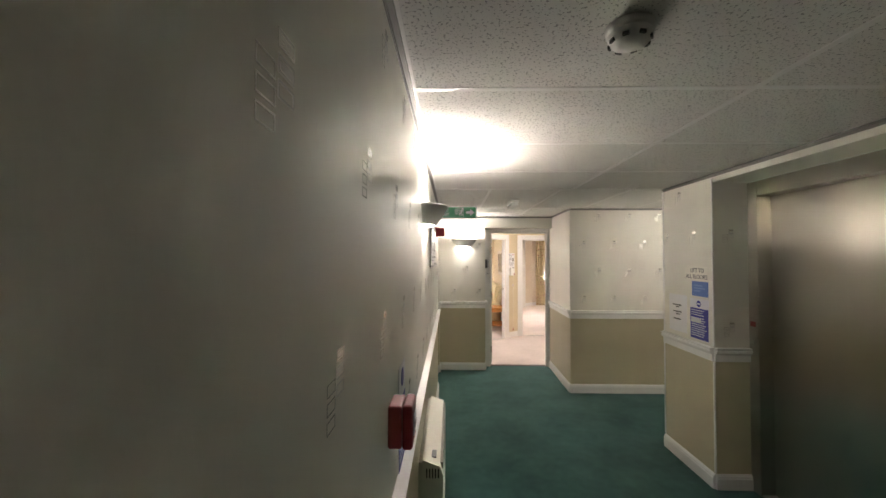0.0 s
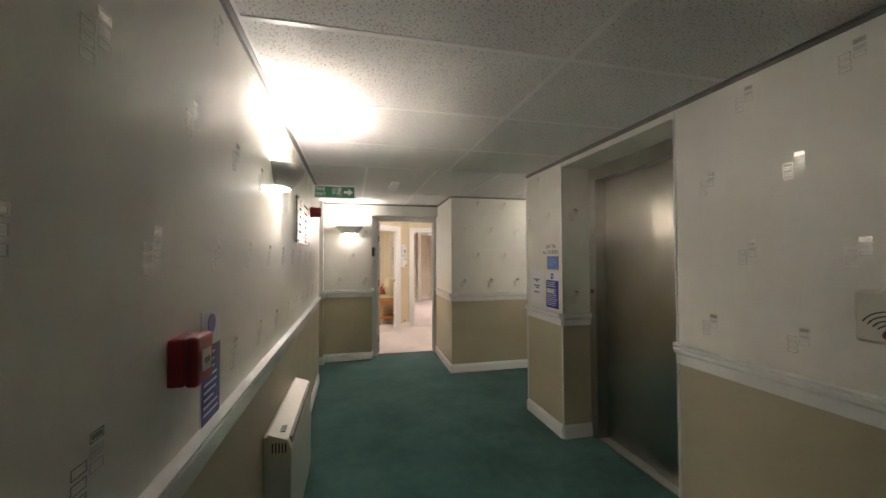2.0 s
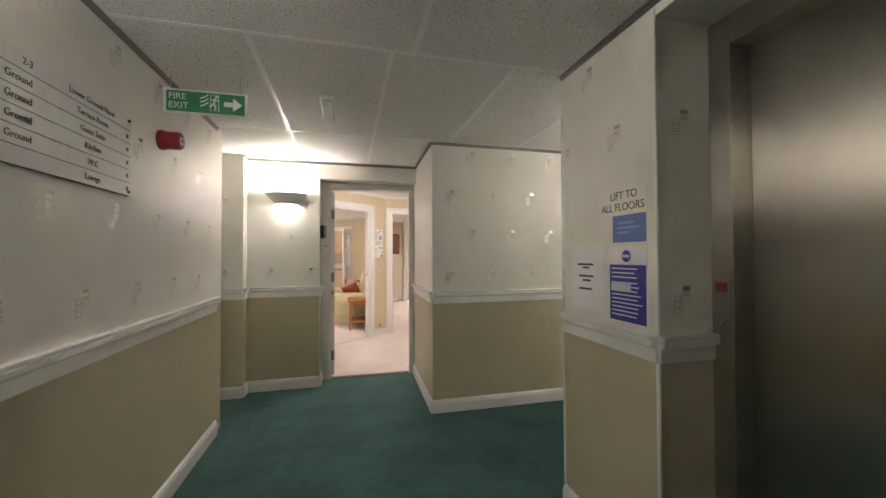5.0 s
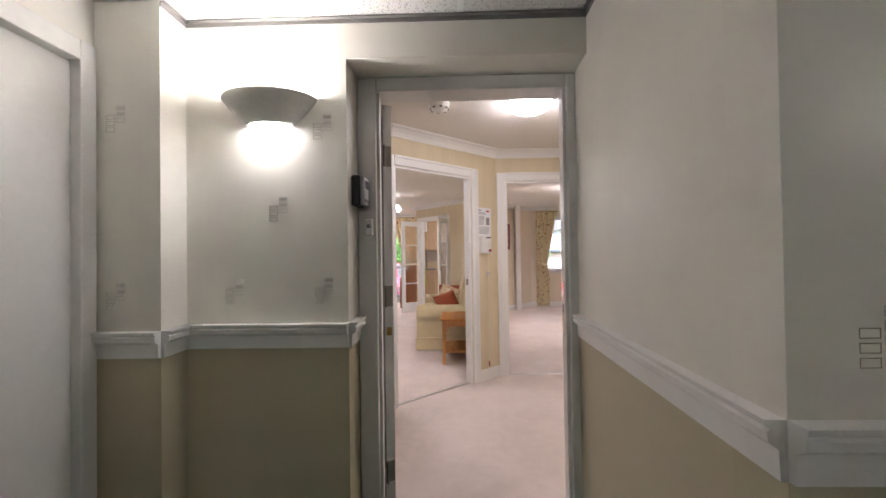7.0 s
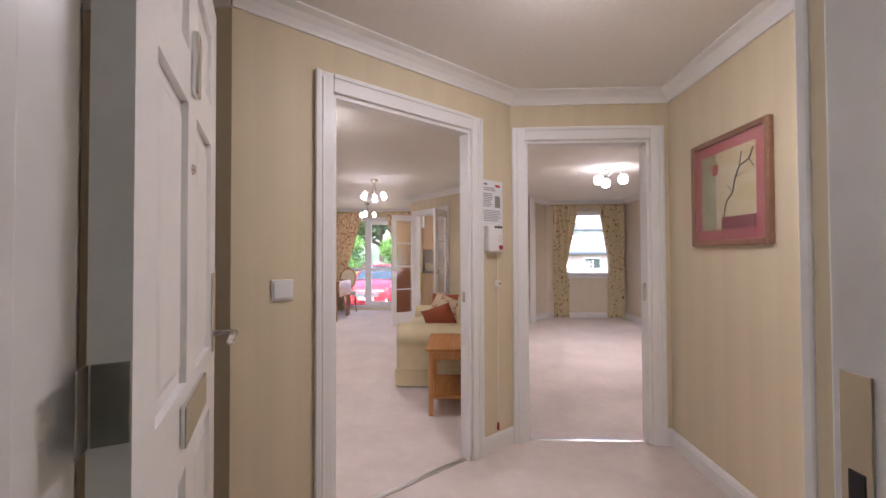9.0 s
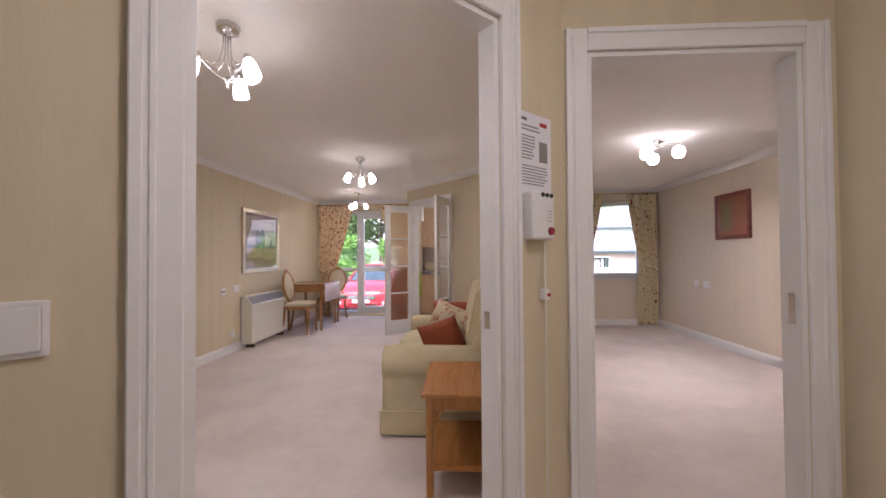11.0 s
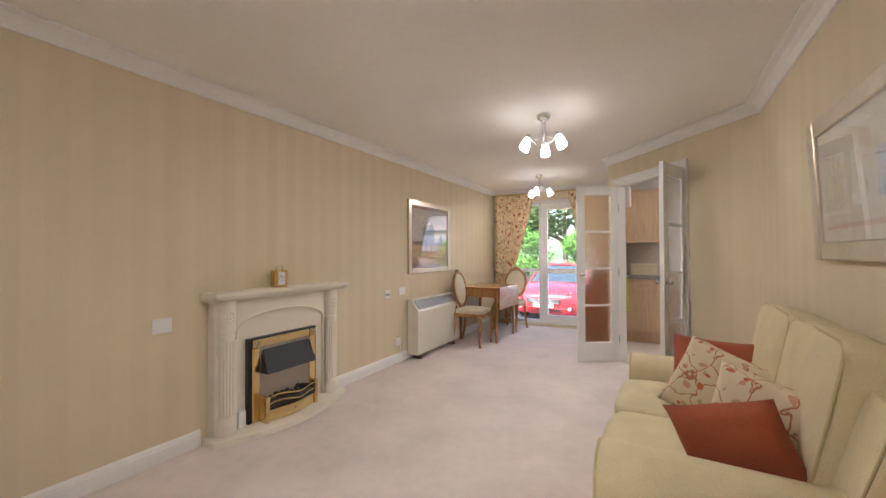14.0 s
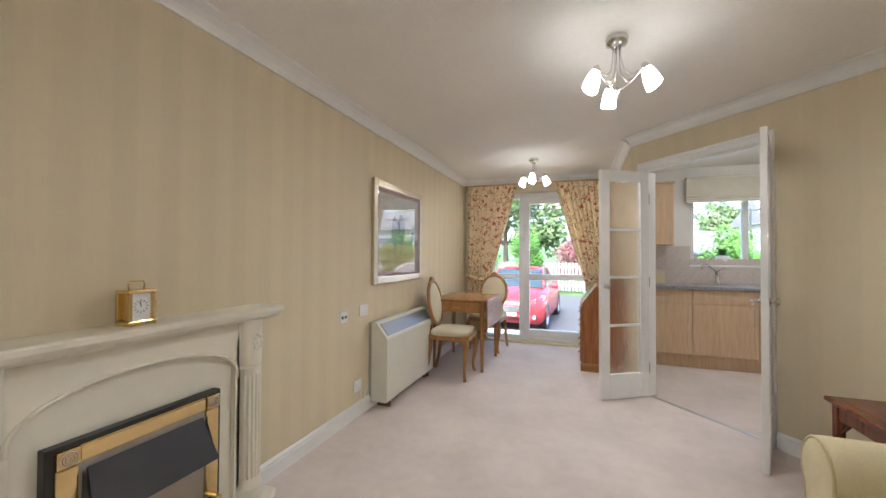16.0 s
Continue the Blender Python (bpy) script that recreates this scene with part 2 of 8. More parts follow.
def wood(name, dark, light, rough=0.35, scale=1.0, axis="x"):
    m = mat(name, light, rough, 0, 0.5)
    n, l, b = nodes_of(m)
    st = {"x": (1.2, 14, 14), "y": (14, 1.2, 14), "z": (14, 14, 1.2)}[axis]
    co = coords(m, tuple(s * scale for s in st))
    t, f = n.new("ShaderNodeTexNoise"), n.new("ShaderNodeTexNoise")
    t.inputs["Scale"].default_value, t.inputs["Detail"].default_value, t.inputs["Distortion"].default_value = 2.2, 6, 1.2
    f.inputs["Scale"].default_value, f.inputs["Detail"].default_value = 16, 4
    l.new(co, t.inputs["Vector"])
    l.new(co, f.inputs["Vector"])
    s = n.new("ShaderNodeMath")
    s.operation = "MULTIPLY_ADD"
    s.inputs[1].default_value = 0.3
    l.new(f.outputs[0], s.inputs[0])
    l.new(t.outputs[0], s.inputs[2])
    ramp = n.new("ShaderNodeValToRGB")
    ramp.color_ramp.elements[0].position, ramp.color_ramp.elements[1].position = 0.45, 0.85
    ramp.color_ramp.elements[0].color, ramp.color_ramp.elements[1].color = (*dark, 1), (*light, 1)
    l.new(s.outputs[0], ramp.inputs[0])
    l.new(ramp.outputs[0], b.inputs["Base Color"])
    bp = n.new("ShaderNodeBump")
    bp.inputs["Strength"].default_value, bp.inputs["Distance"].default_value = 0.08, 0.0005
    l.new(f.outputs[0], bp.inputs["Height"])
    l.new(bp.outputs[0], b.inputs["Normal"])
    return m


def glowing(name, color, strength):
    m = mat(name, (0.85, 0.85, 0.85), 0.3)
    b = m.node_tree.nodes["Principled BSDF"]
    b.inputs["Emission Color"].default_value = (*color, 1)
    b.inputs["Emission Strength"].default_value = strength
    return m


def glass(name, rough=0.0, ripple=0.0, color=(1, 1, 1)):
    m = mat(name, color, rough)
    n, l, b = nodes_of(m)
    b.inputs["Transmission Weight"].default_value = 1.0
    b.inputs["IOR"].default_value = 1.45
    if ripple:
        co = coords(m)
        v = n.new("ShaderNodeTexNoise")
        v.inputs["Scale"].default_value, v.inputs["Detail"].default_value = 55, 2
        l.new(co, v.inputs["Vector"])
        bp = n.new("ShaderNodeBump")
        bp.inputs["Strength"].default_value, bp.inputs["Distance"].default_value = ripple, 0.006
        l.new(v.outputs[0], bp.inputs["Height"])
        l.new(bp.outputs[0], b.inputs["Normal"])
    return m


def spotted(name, ground, spots, scale=9.0, fade=0.03):
    """Printed cloth: blotches of several colours with thin curling stems on a pale ground."""
    m = mat(name, ground, 0.85, 0, 0.15)
    n, l, b = nodes_of(m)
    co = coords(m)
    last = None
    for i, (col, size, seed) in enumerate(spots):
        mp = n.new("ShaderNodeMapping")
        mp.inputs["Location"].default_value = (seed, seed * 1.7, seed * 0.6)
        l.new(co, mp.inputs[0])
        warp = n.new("ShaderNodeTexNoise")
        warp.inputs["Scale"].default_value = scale * 1.4
        l.new(mp.outputs[0], warp.inputs["Vector"])
        va = n.new("ShaderNodeVectorMath")
        va.operation = "MULTIPLY_ADD"
        va.inputs[1].default_value = (0.09, 0.09, 0.09)
        l.new(warp.outputs["Color"], va.inputs[0])
        l.new(mp.outputs[0], va.inputs[2])
        if size > 0:
            v = n.new("ShaderNodeTexVoronoi")
            v.inputs["Scale"].default_value = scale * (1 + 0.35 * i)
            l.new(va.outputs[0], v.inputs["Vector"])
            src, edge = v.outputs["Distance"], size
        else:
            v = n.new("ShaderNodeTexVoronoi")
            v.feature = "DISTANCE_TO_EDGE"
            v.inputs["Scale"].default_value = scale * 0.8
            l.new(va.outputs[0], v.inputs["Vector"])
            src, edge = v.outputs["Distance"], -size
        mr = n.new("ShaderNodeMapRange")
        mr.inputs["From Min"].default_value, mr.inputs["From Max"].default_value = edge, edge + (fade if size > 0 else 0.012)
        mr.inputs["To Min"].default_value, mr.inputs["To Max"].default_value = 1, 0
        l.new(src, mr.inputs[0])
        mx = n.new("ShaderNodeMix")
        mx.data_type = "RGBA"
        mx.inputs["B"].default_value = (*col, 1)
        if last is None:
            mx.inputs["A"].default_value = (*ground, 1)
        else:
            l.new(last, mx.inputs["A"])
        l.new(mr.outputs[0], mx.inputs["Factor"])
        last = mx.outputs["Result"]
    l.new(last, b.inputs["Base Color"])
    fine = n.new("ShaderNodeTexNoise")
    fine.inputs["Scale"].default_value = 500
    l.new(co, fine.inputs["Vector"])
    bp = n.new("ShaderNodeBump")
    bp.inputs["Strength"].default_value, bp.inputs["Distance"].default_value = 0.25, 0.001
    l.new(fine.outputs[0], bp.inputs["Height"])
    l.new(bp.outputs[0], b.inputs["Normal"])
    return m


HALL_PAPER = two_tone("corridor_wall", (0.55, 0.49, 0.34), (0.80, 0.78, 0.71), 0.94)
FLAT_PAPER = striped_paper("cream_striped_paper", (0.71, 0.612, 0.43), 0.17, 0.03)
BED_PAPER = striped_paper("cream_plain_paper", (0.76, 0.67, 0.54), 0.15, 0.015)
PLAIN = grain(mat("off_white_paint", (0.78, 0.76, 0.72), 0.8), (2, 40), 0.05, 0.1)
GREEN = carpet("green_carpet", (0.020, 0.076, 0.067), (0.056, 0.152, 0.132))
CREAM = carpet("cream_carpet", (0.62, 0.535, 0.495), (0.77, 0.67, 0.625))
WHITE = grain(mat("white_gloss_paint", (0.80, 0.79, 0.77), 0.3), (3, 30), 0.03, 0.03, rough=0.015)
TRIM = grain(mat("white_satin_trim", (0.84, 0.83, 0.81), 0.36), (3, 60), 0.03, 0.05)
CEIL = grain(mat("white_ceiling_paint", (0.86, 0.83, 0.78), 0.9), (1.5, 60), 0.04, 0.1)
MOTIF = mat("silver_print", (0.60, 0.59, 0.56), 0.3, 0.95)
MOTIF_PALE = mat("pale_print", (0.78, 0.77, 0.73), 0.25, 0.8)
DARK = mat("dark_gap", (0.02, 0.02, 0.02), 0.8)
CHROME = mat("chrome", (0.72, 0.71, 0.69), 0.16, 1.0)
BRASS = grain(mat("polished_brass", (0.75, 0.58, 0.28), 0.2, 1.0), (8, 60), 0.08, 0.02)
BLACK = mat("black_plastic", (0.015, 0.015, 0.017), 0.35)


def steel():
    m = mat("brushed_stainless_steel", (0.50, 0.475, 0.42), 0.3, 1.0)
    n, l, b = nodes_of(m)
    co = coords(m, (500, 500, 2))
    t = n.new("ShaderNodeTexNoise")
    t.inputs["Scale"].default_value, t.inputs["Detail"].default_value = 1, 3
    l.new(co, t.inputs["Vector"])
    mr = n.new("ShaderNodeMapRange")
    mr.inputs["To Min"].default_value, mr.inputs["To Max"].default_value = 0.28, 0.31
    l.new(t.outputs[0], mr.inputs[0])
    l.new(mr.outputs[0], b.inputs["Roughness"])
    b.inputs["Anisotropic"].default_value = 0.97
    tan = n.new("ShaderNodeCombineXYZ")
    tan.inputs["Y"].default_value = 1.0
    l.new(tan.outputs[0], b.inputs["Tangent"])
    bp = n.new("ShaderNodeBump")
    bp.inputs["Strength"].default_value, bp.inputs["Distance"].default_value = 0.004, 0.0001
    l.new(t.outputs[0], bp.inputs["Height"])
    l.new(bp.outputs[0], b.inputs["Normal"])
    return m


STEEL = steel()


def acoustic():
    """Fissured mineral-fibre ceiling tile."""
    m = mat("mineral_fibre_tile", (0.78, 0.77, 0.74), 0.95, 0, 0.1)
    n, l, b = nodes_of(m)
    co = coords(m)
    a, c = n.new("ShaderNodeTexNoise"), n.new("ShaderNodeTexVoronoi")
    a.inputs["Scale"].default_value, a.inputs["Detail"].default_value = 120, 3
    c.inputs["Scale"].default_value = 85
    c.inputs["Randomness"].default_value = 1
    l.new(co, a.inputs["Vector"])
    l.new(co, c.inputs["Vector"])
    pits = n.new("ShaderNodeMapRange")
    pits.inputs["From Min"].default_value, pits.inputs["From Max"].default_value = 0.36, 0.42
    l.new(a.outputs[0], pits.inputs[0])
    mr = n.new("ShaderNodeMapRange")
    mr.inputs["To Min"].default_value, mr.inputs["To Max"].default_value = 0.45, 1.0
    l.new(pits.outputs[0], mr.inputs[0])
    sc = n.new("ShaderNodeVectorMath")
    sc.operation = "SCALE"
    sc.inputs[0].default_value = (0.78, 0.77, 0.74)
    l.new(mr.outputs[0], sc.inputs["Scale"])
    l.new(sc.outputs[0], b.inputs["Base Color"])
    bp = n.new("ShaderNodeBump")
    bp.inputs["Strength"].default_value, bp.inputs["Distance"].default_value = 0.6, 0.002
    l.new(pits.outputs[0], bp.inputs["Height"])
    l.new(bp.outputs[0], b.inputs["Normal"])
    return m


TILE = acoustic()

# ---- large structure ----
CH, FH = 2.23, 2.325  # corridor and flat ceiling heights


def wall(name, p0, p1, thick, h, material, label, holes=()):
    """A wall whose face runs from p0 to p1, with its body to the left of the way; holes: (from, to, bottom, top) along it."""
    m, length = along(p0, p1)
    bm = bmesh.new()
    cuts = sorted({0.0, length, *[v for a, b, *_ in holes for v in (a, b)]})
    for a, b in zip(cuts, cuts[1:]):
        mid = (a + b) / 2
        gaps = sorted((z0, z1) for s0, s1, z0, z1 in holes if s0 <= mid <= s1)
        z = 0.0
        for z0, z1 in gaps:
            if z0 > z:
                box(a, 0, z, b, thick, z0, bm=bm)
            z = z1
        if z < h:
            box(a, 0, z, b, thick, h, bm=bm)
    bmesh.ops.remove_doubles(bm, verts=bm.verts, dist=1e-5)
    ob = part(name, bm, material, at=m)
    return tagged(ob, label, "wall", kind="structure")


RAIL = [(0, 0), (0.012, 0), (0.014, 0.05), (0.020, 0.055), (0.030, 0.062), (0.032, 0.078), (0.026, 0.083), (0.034, 0.088), (0.036, 0.098), (0, 0.098)]
SKIRT = [(0, 0), (0.018, 0), (0.018, 0.075), (0.014, 0.083), (0.014, 0.09), (0.007, 0.10), (0.004, 0.105), (0, 0.105)]
COVE = [(0, -0.078), (0.012, -0.078), (0.016, -0.066), (0.03, -0.042), (0.055, -0.02), (0.082, -0.012), (0.09, -0.010), (0.09, -0.001), (0, -0.001)]


def moulding(name, section, p0, p1, z, label, category, material=None):
    m, length = along(p0, p1, z)
    return tagged(part(name, profile_run(section, length), material or TRIM, at=m), label, category, kind="structure")


def run(pts, kinds):
    """Mouldings along a line of wall faces; the face lies to the right of the way."""
    for p0, p1 in zip(pts, pts[1:]):
        for k in kinds:
            if k == "rail":
                moulding("dado_rail", RAIL, p0, p1, 0.893, "white moulded dado rail on corridor wall", "dado rail")
            elif k == "skirt":
                moulding("baseboard", SKIRT, p0, p1, 0, "white moulded skirting board along the carpet", "skirting board")
            elif k == "cove":
                moulding("cornice", COVE, p0, p1, FH, "white plaster cornice under the ceiling", "cornice")


def slab(name, x0, y0, x1, y1, z0, z1, material, label, category):
    return tagged(part(name, box(x0, y0, z0, x1, y1, z1), material), label, category, kind="structure")


slab("floor_corridor", -0.6, -2.5, 5.3, 5.74, -0.1, 0, GREEN, "dark green cut-pile carpet on the corridor floor", "carpet")
slab("floor_flat", -2.2, 5.74, 2.6, 14.5, -0.1, 0, CREAM, "pale cream pile carpet throughout the flat", "carpet")
slab("floor_bedroom", 2.6, 5.74, 4.6, 13.3, -0.1, 0, CREAM, "pale cream pile carpet in the bedroom", "carpet")
slab("threshold", 0.749, 5.70, 1.602, 5.76, 0.001, 0.008, mat("worn_brown_strip", (0.16, 0.11, 0.10), 0.5), "worn brown carpet strip under the entrance door", "threshold")

# corridor walls; each face is listed so that the room lies to its right
wall("wall_corridor_left", (0, -2.3), (0, 4.62), 0.15, CH, HALL_PAPER, "cream patterned paper over beige dado, long corridor wall")
wall("wall_recess_south", (0, 4.62), (-0.25, 4.62), -0.12, CH, HALL_PAPER, "cream papered side of the door recess")
wall("wall_recess_back", (-0.25, 4.50), (-0.25, 5.50), 0.12, CH, HALL_PAPER, "cream wall around the recessed white door", [(0.15, 0.83, 0, 2.0)])
wall("wall_recess_north", (-0.25, 5.36), (0.0, 5.36), 0.14, CH, HALL_PAPER, "cream papered nib beside the recessed door")
wall("wall_far", (0.0, 5.5), (1.645, 5.5), 0.30, CH, HALL_PAPER, "cream papered end wall around the flat's entrance", [(0.662, 1.645, 0, 2.063)])
wall("wall_block_side", (1.645, 5.80), (1.61, 4.71), 0.12, CH, HALL_PAPER, "cream papered side wall beside the entrance")
wall("wall_block_front", (1.61, 4.59), (5.0, 4.59), 0.12, CH, HALL_PAPER, "cream papered wall facing the lift lobby")
# added to close off the side corridor, which runs on out of view
wall("wall_branch_closing", (5.0, 4.71), (5.0, 3.2), 0.12, CH, HALL_PAPER, "cream papered wall added to close the unseen side corridor")
wall("wall_pier_north", (5.0, 3.31), (2.29, 3.31), 0.12, CH, HALL_PAPER, "cream papered wall round the corner from the lift")
wall("wall_lift", (2.03, 3.31), (2.03, -2.3), 0.26, CH, HALL_PAPER, "cream papered wall with the lift opening", [(0.62, 1.73, 0, 2.17)])
# added behind the start of the walk; the corridor itself goes on there
wall("wall_corridor_closing", (2.3, -2.3), (-0.2, -2.3), 0.12, CH, HALL_PAPER, "cream papered wall added out of view to close the corridor")
slab("ceiling_slab", -0.6, -2.5, 5.3, 5.8, CH + 0.06, CH + 0.16, PLAIN, "plain slab above the suspended ceiling", "ceiling")

run([(0, -2.3), (0, 4.62), (-0.25, 4.62)], ["rail", "skirt"])
run([(-0.25, 5.36), (0.0, 5.36), (0.0, 5.5), (0.662, 5.5), (0.662, 5.68)], ["rail", "skirt"])
run([(1.645, 5.68), (1.61, 4.59), (5.0, 4.59), (5.0, 3.31), (2.03, 3.31), (2.03, 2.69), (2.28, 2.69)], ["rail", "skirt"])
run([(2.28, 1.58), (2.03, 1.58), (2.03, -2.3), (0, -2.3)], ["rail", "skirt"])

# flat walls
D0, DU = Vector((1.548, 7.925)), Vector((-0.758, -0.652))  # diagonal wall of the living room door
D1 = D0 + DU * 1.66


def dpt(s):
    p = D0 + DU * s
    return (p.x, p.y)


wall("wall_hall_entry_left", (0.662, 5.80), (-1.7, 5.80), -0.06, FH, FLAT_PAPER, "cream striped paper wall inside the entrance")
wall("wall_hall_entry_right", (2.59, 5.80), (1.645, 5.80), -0.06, FH, FLAT_PAPER, "cream striped paper wall inside the entrance")
wall("wall_hall_entry_head", (1.645, 5.80), (0.662, 5.80), -0.06, FH, FLAT_PAPER, "cream striped paper over the entrance door", [(0, 0.983, 0, 2.06)])
wall("wall_hall_end", (-1.7, 5.7), (-1.7, 6.9), 0.1, FH, FLAT_PAPER, "cream striped paper wall at the end of the hall")
wall("wall_hall_left", (-1.7, D1.y), (D1.x, D1.y), 0.1, FH, FLAT_PAPER, "cream striped paper hall wall")
wall("wall_diagonal", dpt(1.66), (D0.x, D0.y), 0.08, FH, FLAT_PAPER, "cream striped paper wall set at an angle round the living room door", [(0.42, 1.30, 0, 2.01)])
wall("wall_bedroom_door", (D0.x, D0.y), (2.59, D0.y), 0.1, FH, FLAT_PAPER, "cream striped paper wall round the bedroom door", [(0.096, 0.918, 0, 2.01)])
wall("wall_hall_right", (2.59, 8.02), (2.59, 5.8), 0.1, FH, FLAT_PAPER, "cream striped paper hall wall with a framed picture")

wall("wall_living_south", (0.3, D1.y + 0.103), (-1.9, D1.y + 0.103), -0.003, FH, FLAT_PAPER, "cream striped paper living room end wall")
ORIGIN = LIVING
wall("wall_living_left", (-1.97, 7.15), (-1.97, 14.6), 0.12, FH, FLAT_PAPER, "cream striped paper living room wall behind the fireplace")
K0, KU = Vector((1.25, 11.66)), Vector((-0.6646, 0.7472))  # diagonal wall of the kitchen doors


def kpt(s):
    p = K0 + KU * s
    return (p.x, p.y)


wall("wall_living_right", (1.25, 11.70), (1.25, 8.45), 0.06, FH, FLAT_PAPER, "cream striped paper wall behind the sofa")
wall("wall_kitchen_diagonal", kpt(1.753), kpt(0), 0.1, FH, FLAT_PAPER, "cream striped paper wall set at an angle round the kitchen doors", [(0.153, 1.063, 0, 2.0)])
wall("wall_living_kitchen", (kpt(1.753)[0], 14.5), kpt(1.753), 0.1, FH, FLAT_PAPER, "cream striped paper wall between living room and kitchen")
wall("wall_living_window", (-2.09, 14.5), (0.185, 14.5), 0.28, FH, FLAT_PAPER, "cream papered window wall", [(0.34, 2.04, 0.03, 2.13)])
wall("wall_kitchen_window", (0.185, 14.5), (2.4, 14.5), 0.28, FH, PLAIN, "off-white kitchen window wall", [(0.74, 1.95, 1.13, 2.05)])
wall("wall_kitchen_right", (2.3, 14.5), (2.3, 12.86), 0.1, FH, PLAIN, "off-white kitchen wall")
ORIGIN = HOME

ORIGIN = BEDROOM
wall("wall_bedroom_left", (1.5, 8.11), (1.5, 11.718), 0.03, FH, BED_PAPER, "cream bedroom wall")
wall("wall_bedroom_diagonal", (1.5, 11.718), (2.882, 13.1), 0.05, FH, BED_PAPER, "cream bedroom wall set at an angle")
wall("wall_bedroom_window", (2.7, 13.1), (4.6, 13.1), 0.28, FH, BED_PAPER, "cream bedroom window wall", [(0.50, 1.50, 0.81, 2.12)])
wall("wall_bedroom_right", (4.42, 13.2), (4.42, 8.1), 0.1, FH, BED_PAPER, "cream bedroom wall with a small picture")
wall("wall_bedroom_south", (4.42, 8.13), (2.53, 8.13), 0.1, FH, BED_PAPER, "cream bedroom wall")
ORIGIN = HOME
slab("ceiling_bedroom", 2.6, 5.75, 4.6, 13.38, FH, FH + 0.12, CEIL, "smooth white painted bedroom ceiling", "ceiling")
slab("ceiling_flat", -2.2, 5.75, 2.6, 14.53, FH, FH + 0.12, CEIL, "smooth white painted ceiling", "ceiling")

run([(-1.7, D1.y), dpt(1.66)], ["skirt", "cove"])
run([dpt(1.66), (D0.x, D0.y), (2.59, D0.y), (2.59, 5.8), (-1.7, 5.8)], ["cove"])
run([dpt(1.66), dpt(1.325)], ["skirt"])
run([dpt(0.275), dpt(0), (1.56, D0.y)], ["skirt"])
run([(2.55, D0.y), (2.59, D0.y), (2.59, 5.86), (1.705, 5.86)], ["skirt"])
ORIGIN = LIVING
run([(-1.97, 7.42), (-1.97, 9.475)], ["skirt"])
run([(-1.97, 10.632), (-1.97, 14.5), (-1.75, 14.5)], ["skirt"])
run([(-1.97, 7.42), (-1.97, 14.5), (kpt(1.753)[0], 14.5), kpt(1.753), kpt(0), (1.25, 8.45), (0.045, 7.42), (-1.97, 7.42)], ["cove"])
run([kpt(0.62), kpt(0), (1.25, 8.45)], ["skirt"])
run([(kpt(1.753)[0], 14.5), kpt(1.753)], ["skirt"])
run([(-0.05, 14.5), (kpt(1.753)[0], 14.5)], ["skirt"])
ORIGIN = BEDROOM
run([(1.5, 8.13), (1.5, 11.718), (2.882, 13.1), (4.42, 13.1), (4.42, 8.13)], ["skirt", "cove"])
ORIGIN = HOME

# ---- corridor fittings ----
def wordart(name, text, size, m, material, parent=None, align="LEFT", depth=0.0006):
    """Lettering in the built-in font as a mesh, standing in the local x-z plane and facing -y."""
    cu = bpy.data.curves.new(name, "FONT")
    cu.body, cu.size, cu.align_x, cu.align_y, cu.extrude = text, size, align, "CENTER", depth
    tmp = bpy.data.objects.new(name, cu)
    scene.collection.objects.link(tmp)
    dg = bpy.context.evaluated_depsgraph_get()
    me = bpy.data.meshes.new_from_object(tmp.evaluated_get(dg))
    bpy.data.objects.remove(tmp)
    me.transform(Matrix.Rotation(radians(90), 4, "X"))
    me.materials.clear()
    me.materials.append(material)
    ob = new(name, me)
    ob.parent = parent
    ob.matrix_basis = m
    return ob


def face(p0, p1, z=0.0):
    return along(p0, p1, z)[0]


LEFT = face((0, 0), (0, 1))          # local x is the distance along the corridor, -y out of the wall
RIGHT = face((2.03, 5), (2.03, 4))   # local x = 5 - y
FAR = face((0, 5.5), (1, 5.5))

# suspended ceiling: tiles in a white grid
tiles = bmesh.new()
YS = [-2.3, -1.335, -0.68, -0.025, 0.63, 1.285, 1.94, 2.60, 3.27]
XS = [-0.3, 0.02, 1.23, 2.44, 3.65, 5.0]
for y0, y1 in zip(YS, YS[1:]):
    for x0, x1 in zip(XS, XS[1:]):
        box(x0 + 0.012, y0 + 0.012, CH + 0.001 + random.uniform(0, 0.002), x1 - 0.012, y1 - 0.012, CH + 0.02, bm=tiles)
XS2, YS2 = [-0.3, 0.51, 1.13, 1.75, 2.37, 2.99, 3.61, 5.0], [3.27, 4.57, 5.5]
for y0, y1 in zip(YS2, YS2[1:]):
    for x0, x1 in zip(XS2, XS2[1:]):
        box(x0 + 0.012, y0 + 0.012, CH + 0.001 + random.uniform(0, 0.002), x1 - 0.012, y1 - 0.012, CH + 0.02, bm=tiles)
tagged(part("ceiling_tiles", tiles, TILE), "pitted white mineral-fibre tiles of the suspended ceiling", "ceiling", kind="structure")
grid = bmesh.new()
for y in YS:
    box(-0.3, y - 0.012, CH, 5.0, y + 0.012, CH + 0.006, bm=grid)
for x in XS:
    for y0, y1 in zip(YS, YS[1:]):
        box(x - 0.012, y0 + 0.012, CH, x + 0.012, y1 - 0.012, CH + 0.006, bm=grid)
for x in XS2:
    for y0, y1 in zip(YS2, YS2[1:]):
        box(x - 0.012, y0 + 0.012, CH, x + 0.012, y1 - 0.012, CH + 0.006, bm=grid)
for y in YS2[1:]:
    box(-0.3, y - 0.012, CH, 5.0, y + 0.012, CH + 0.006, bm=grid)
tagged(part("ceiling_grid", grid, TRIM), "white metal grid bars of the suspended ceiling", "ceiling", kind="structure")
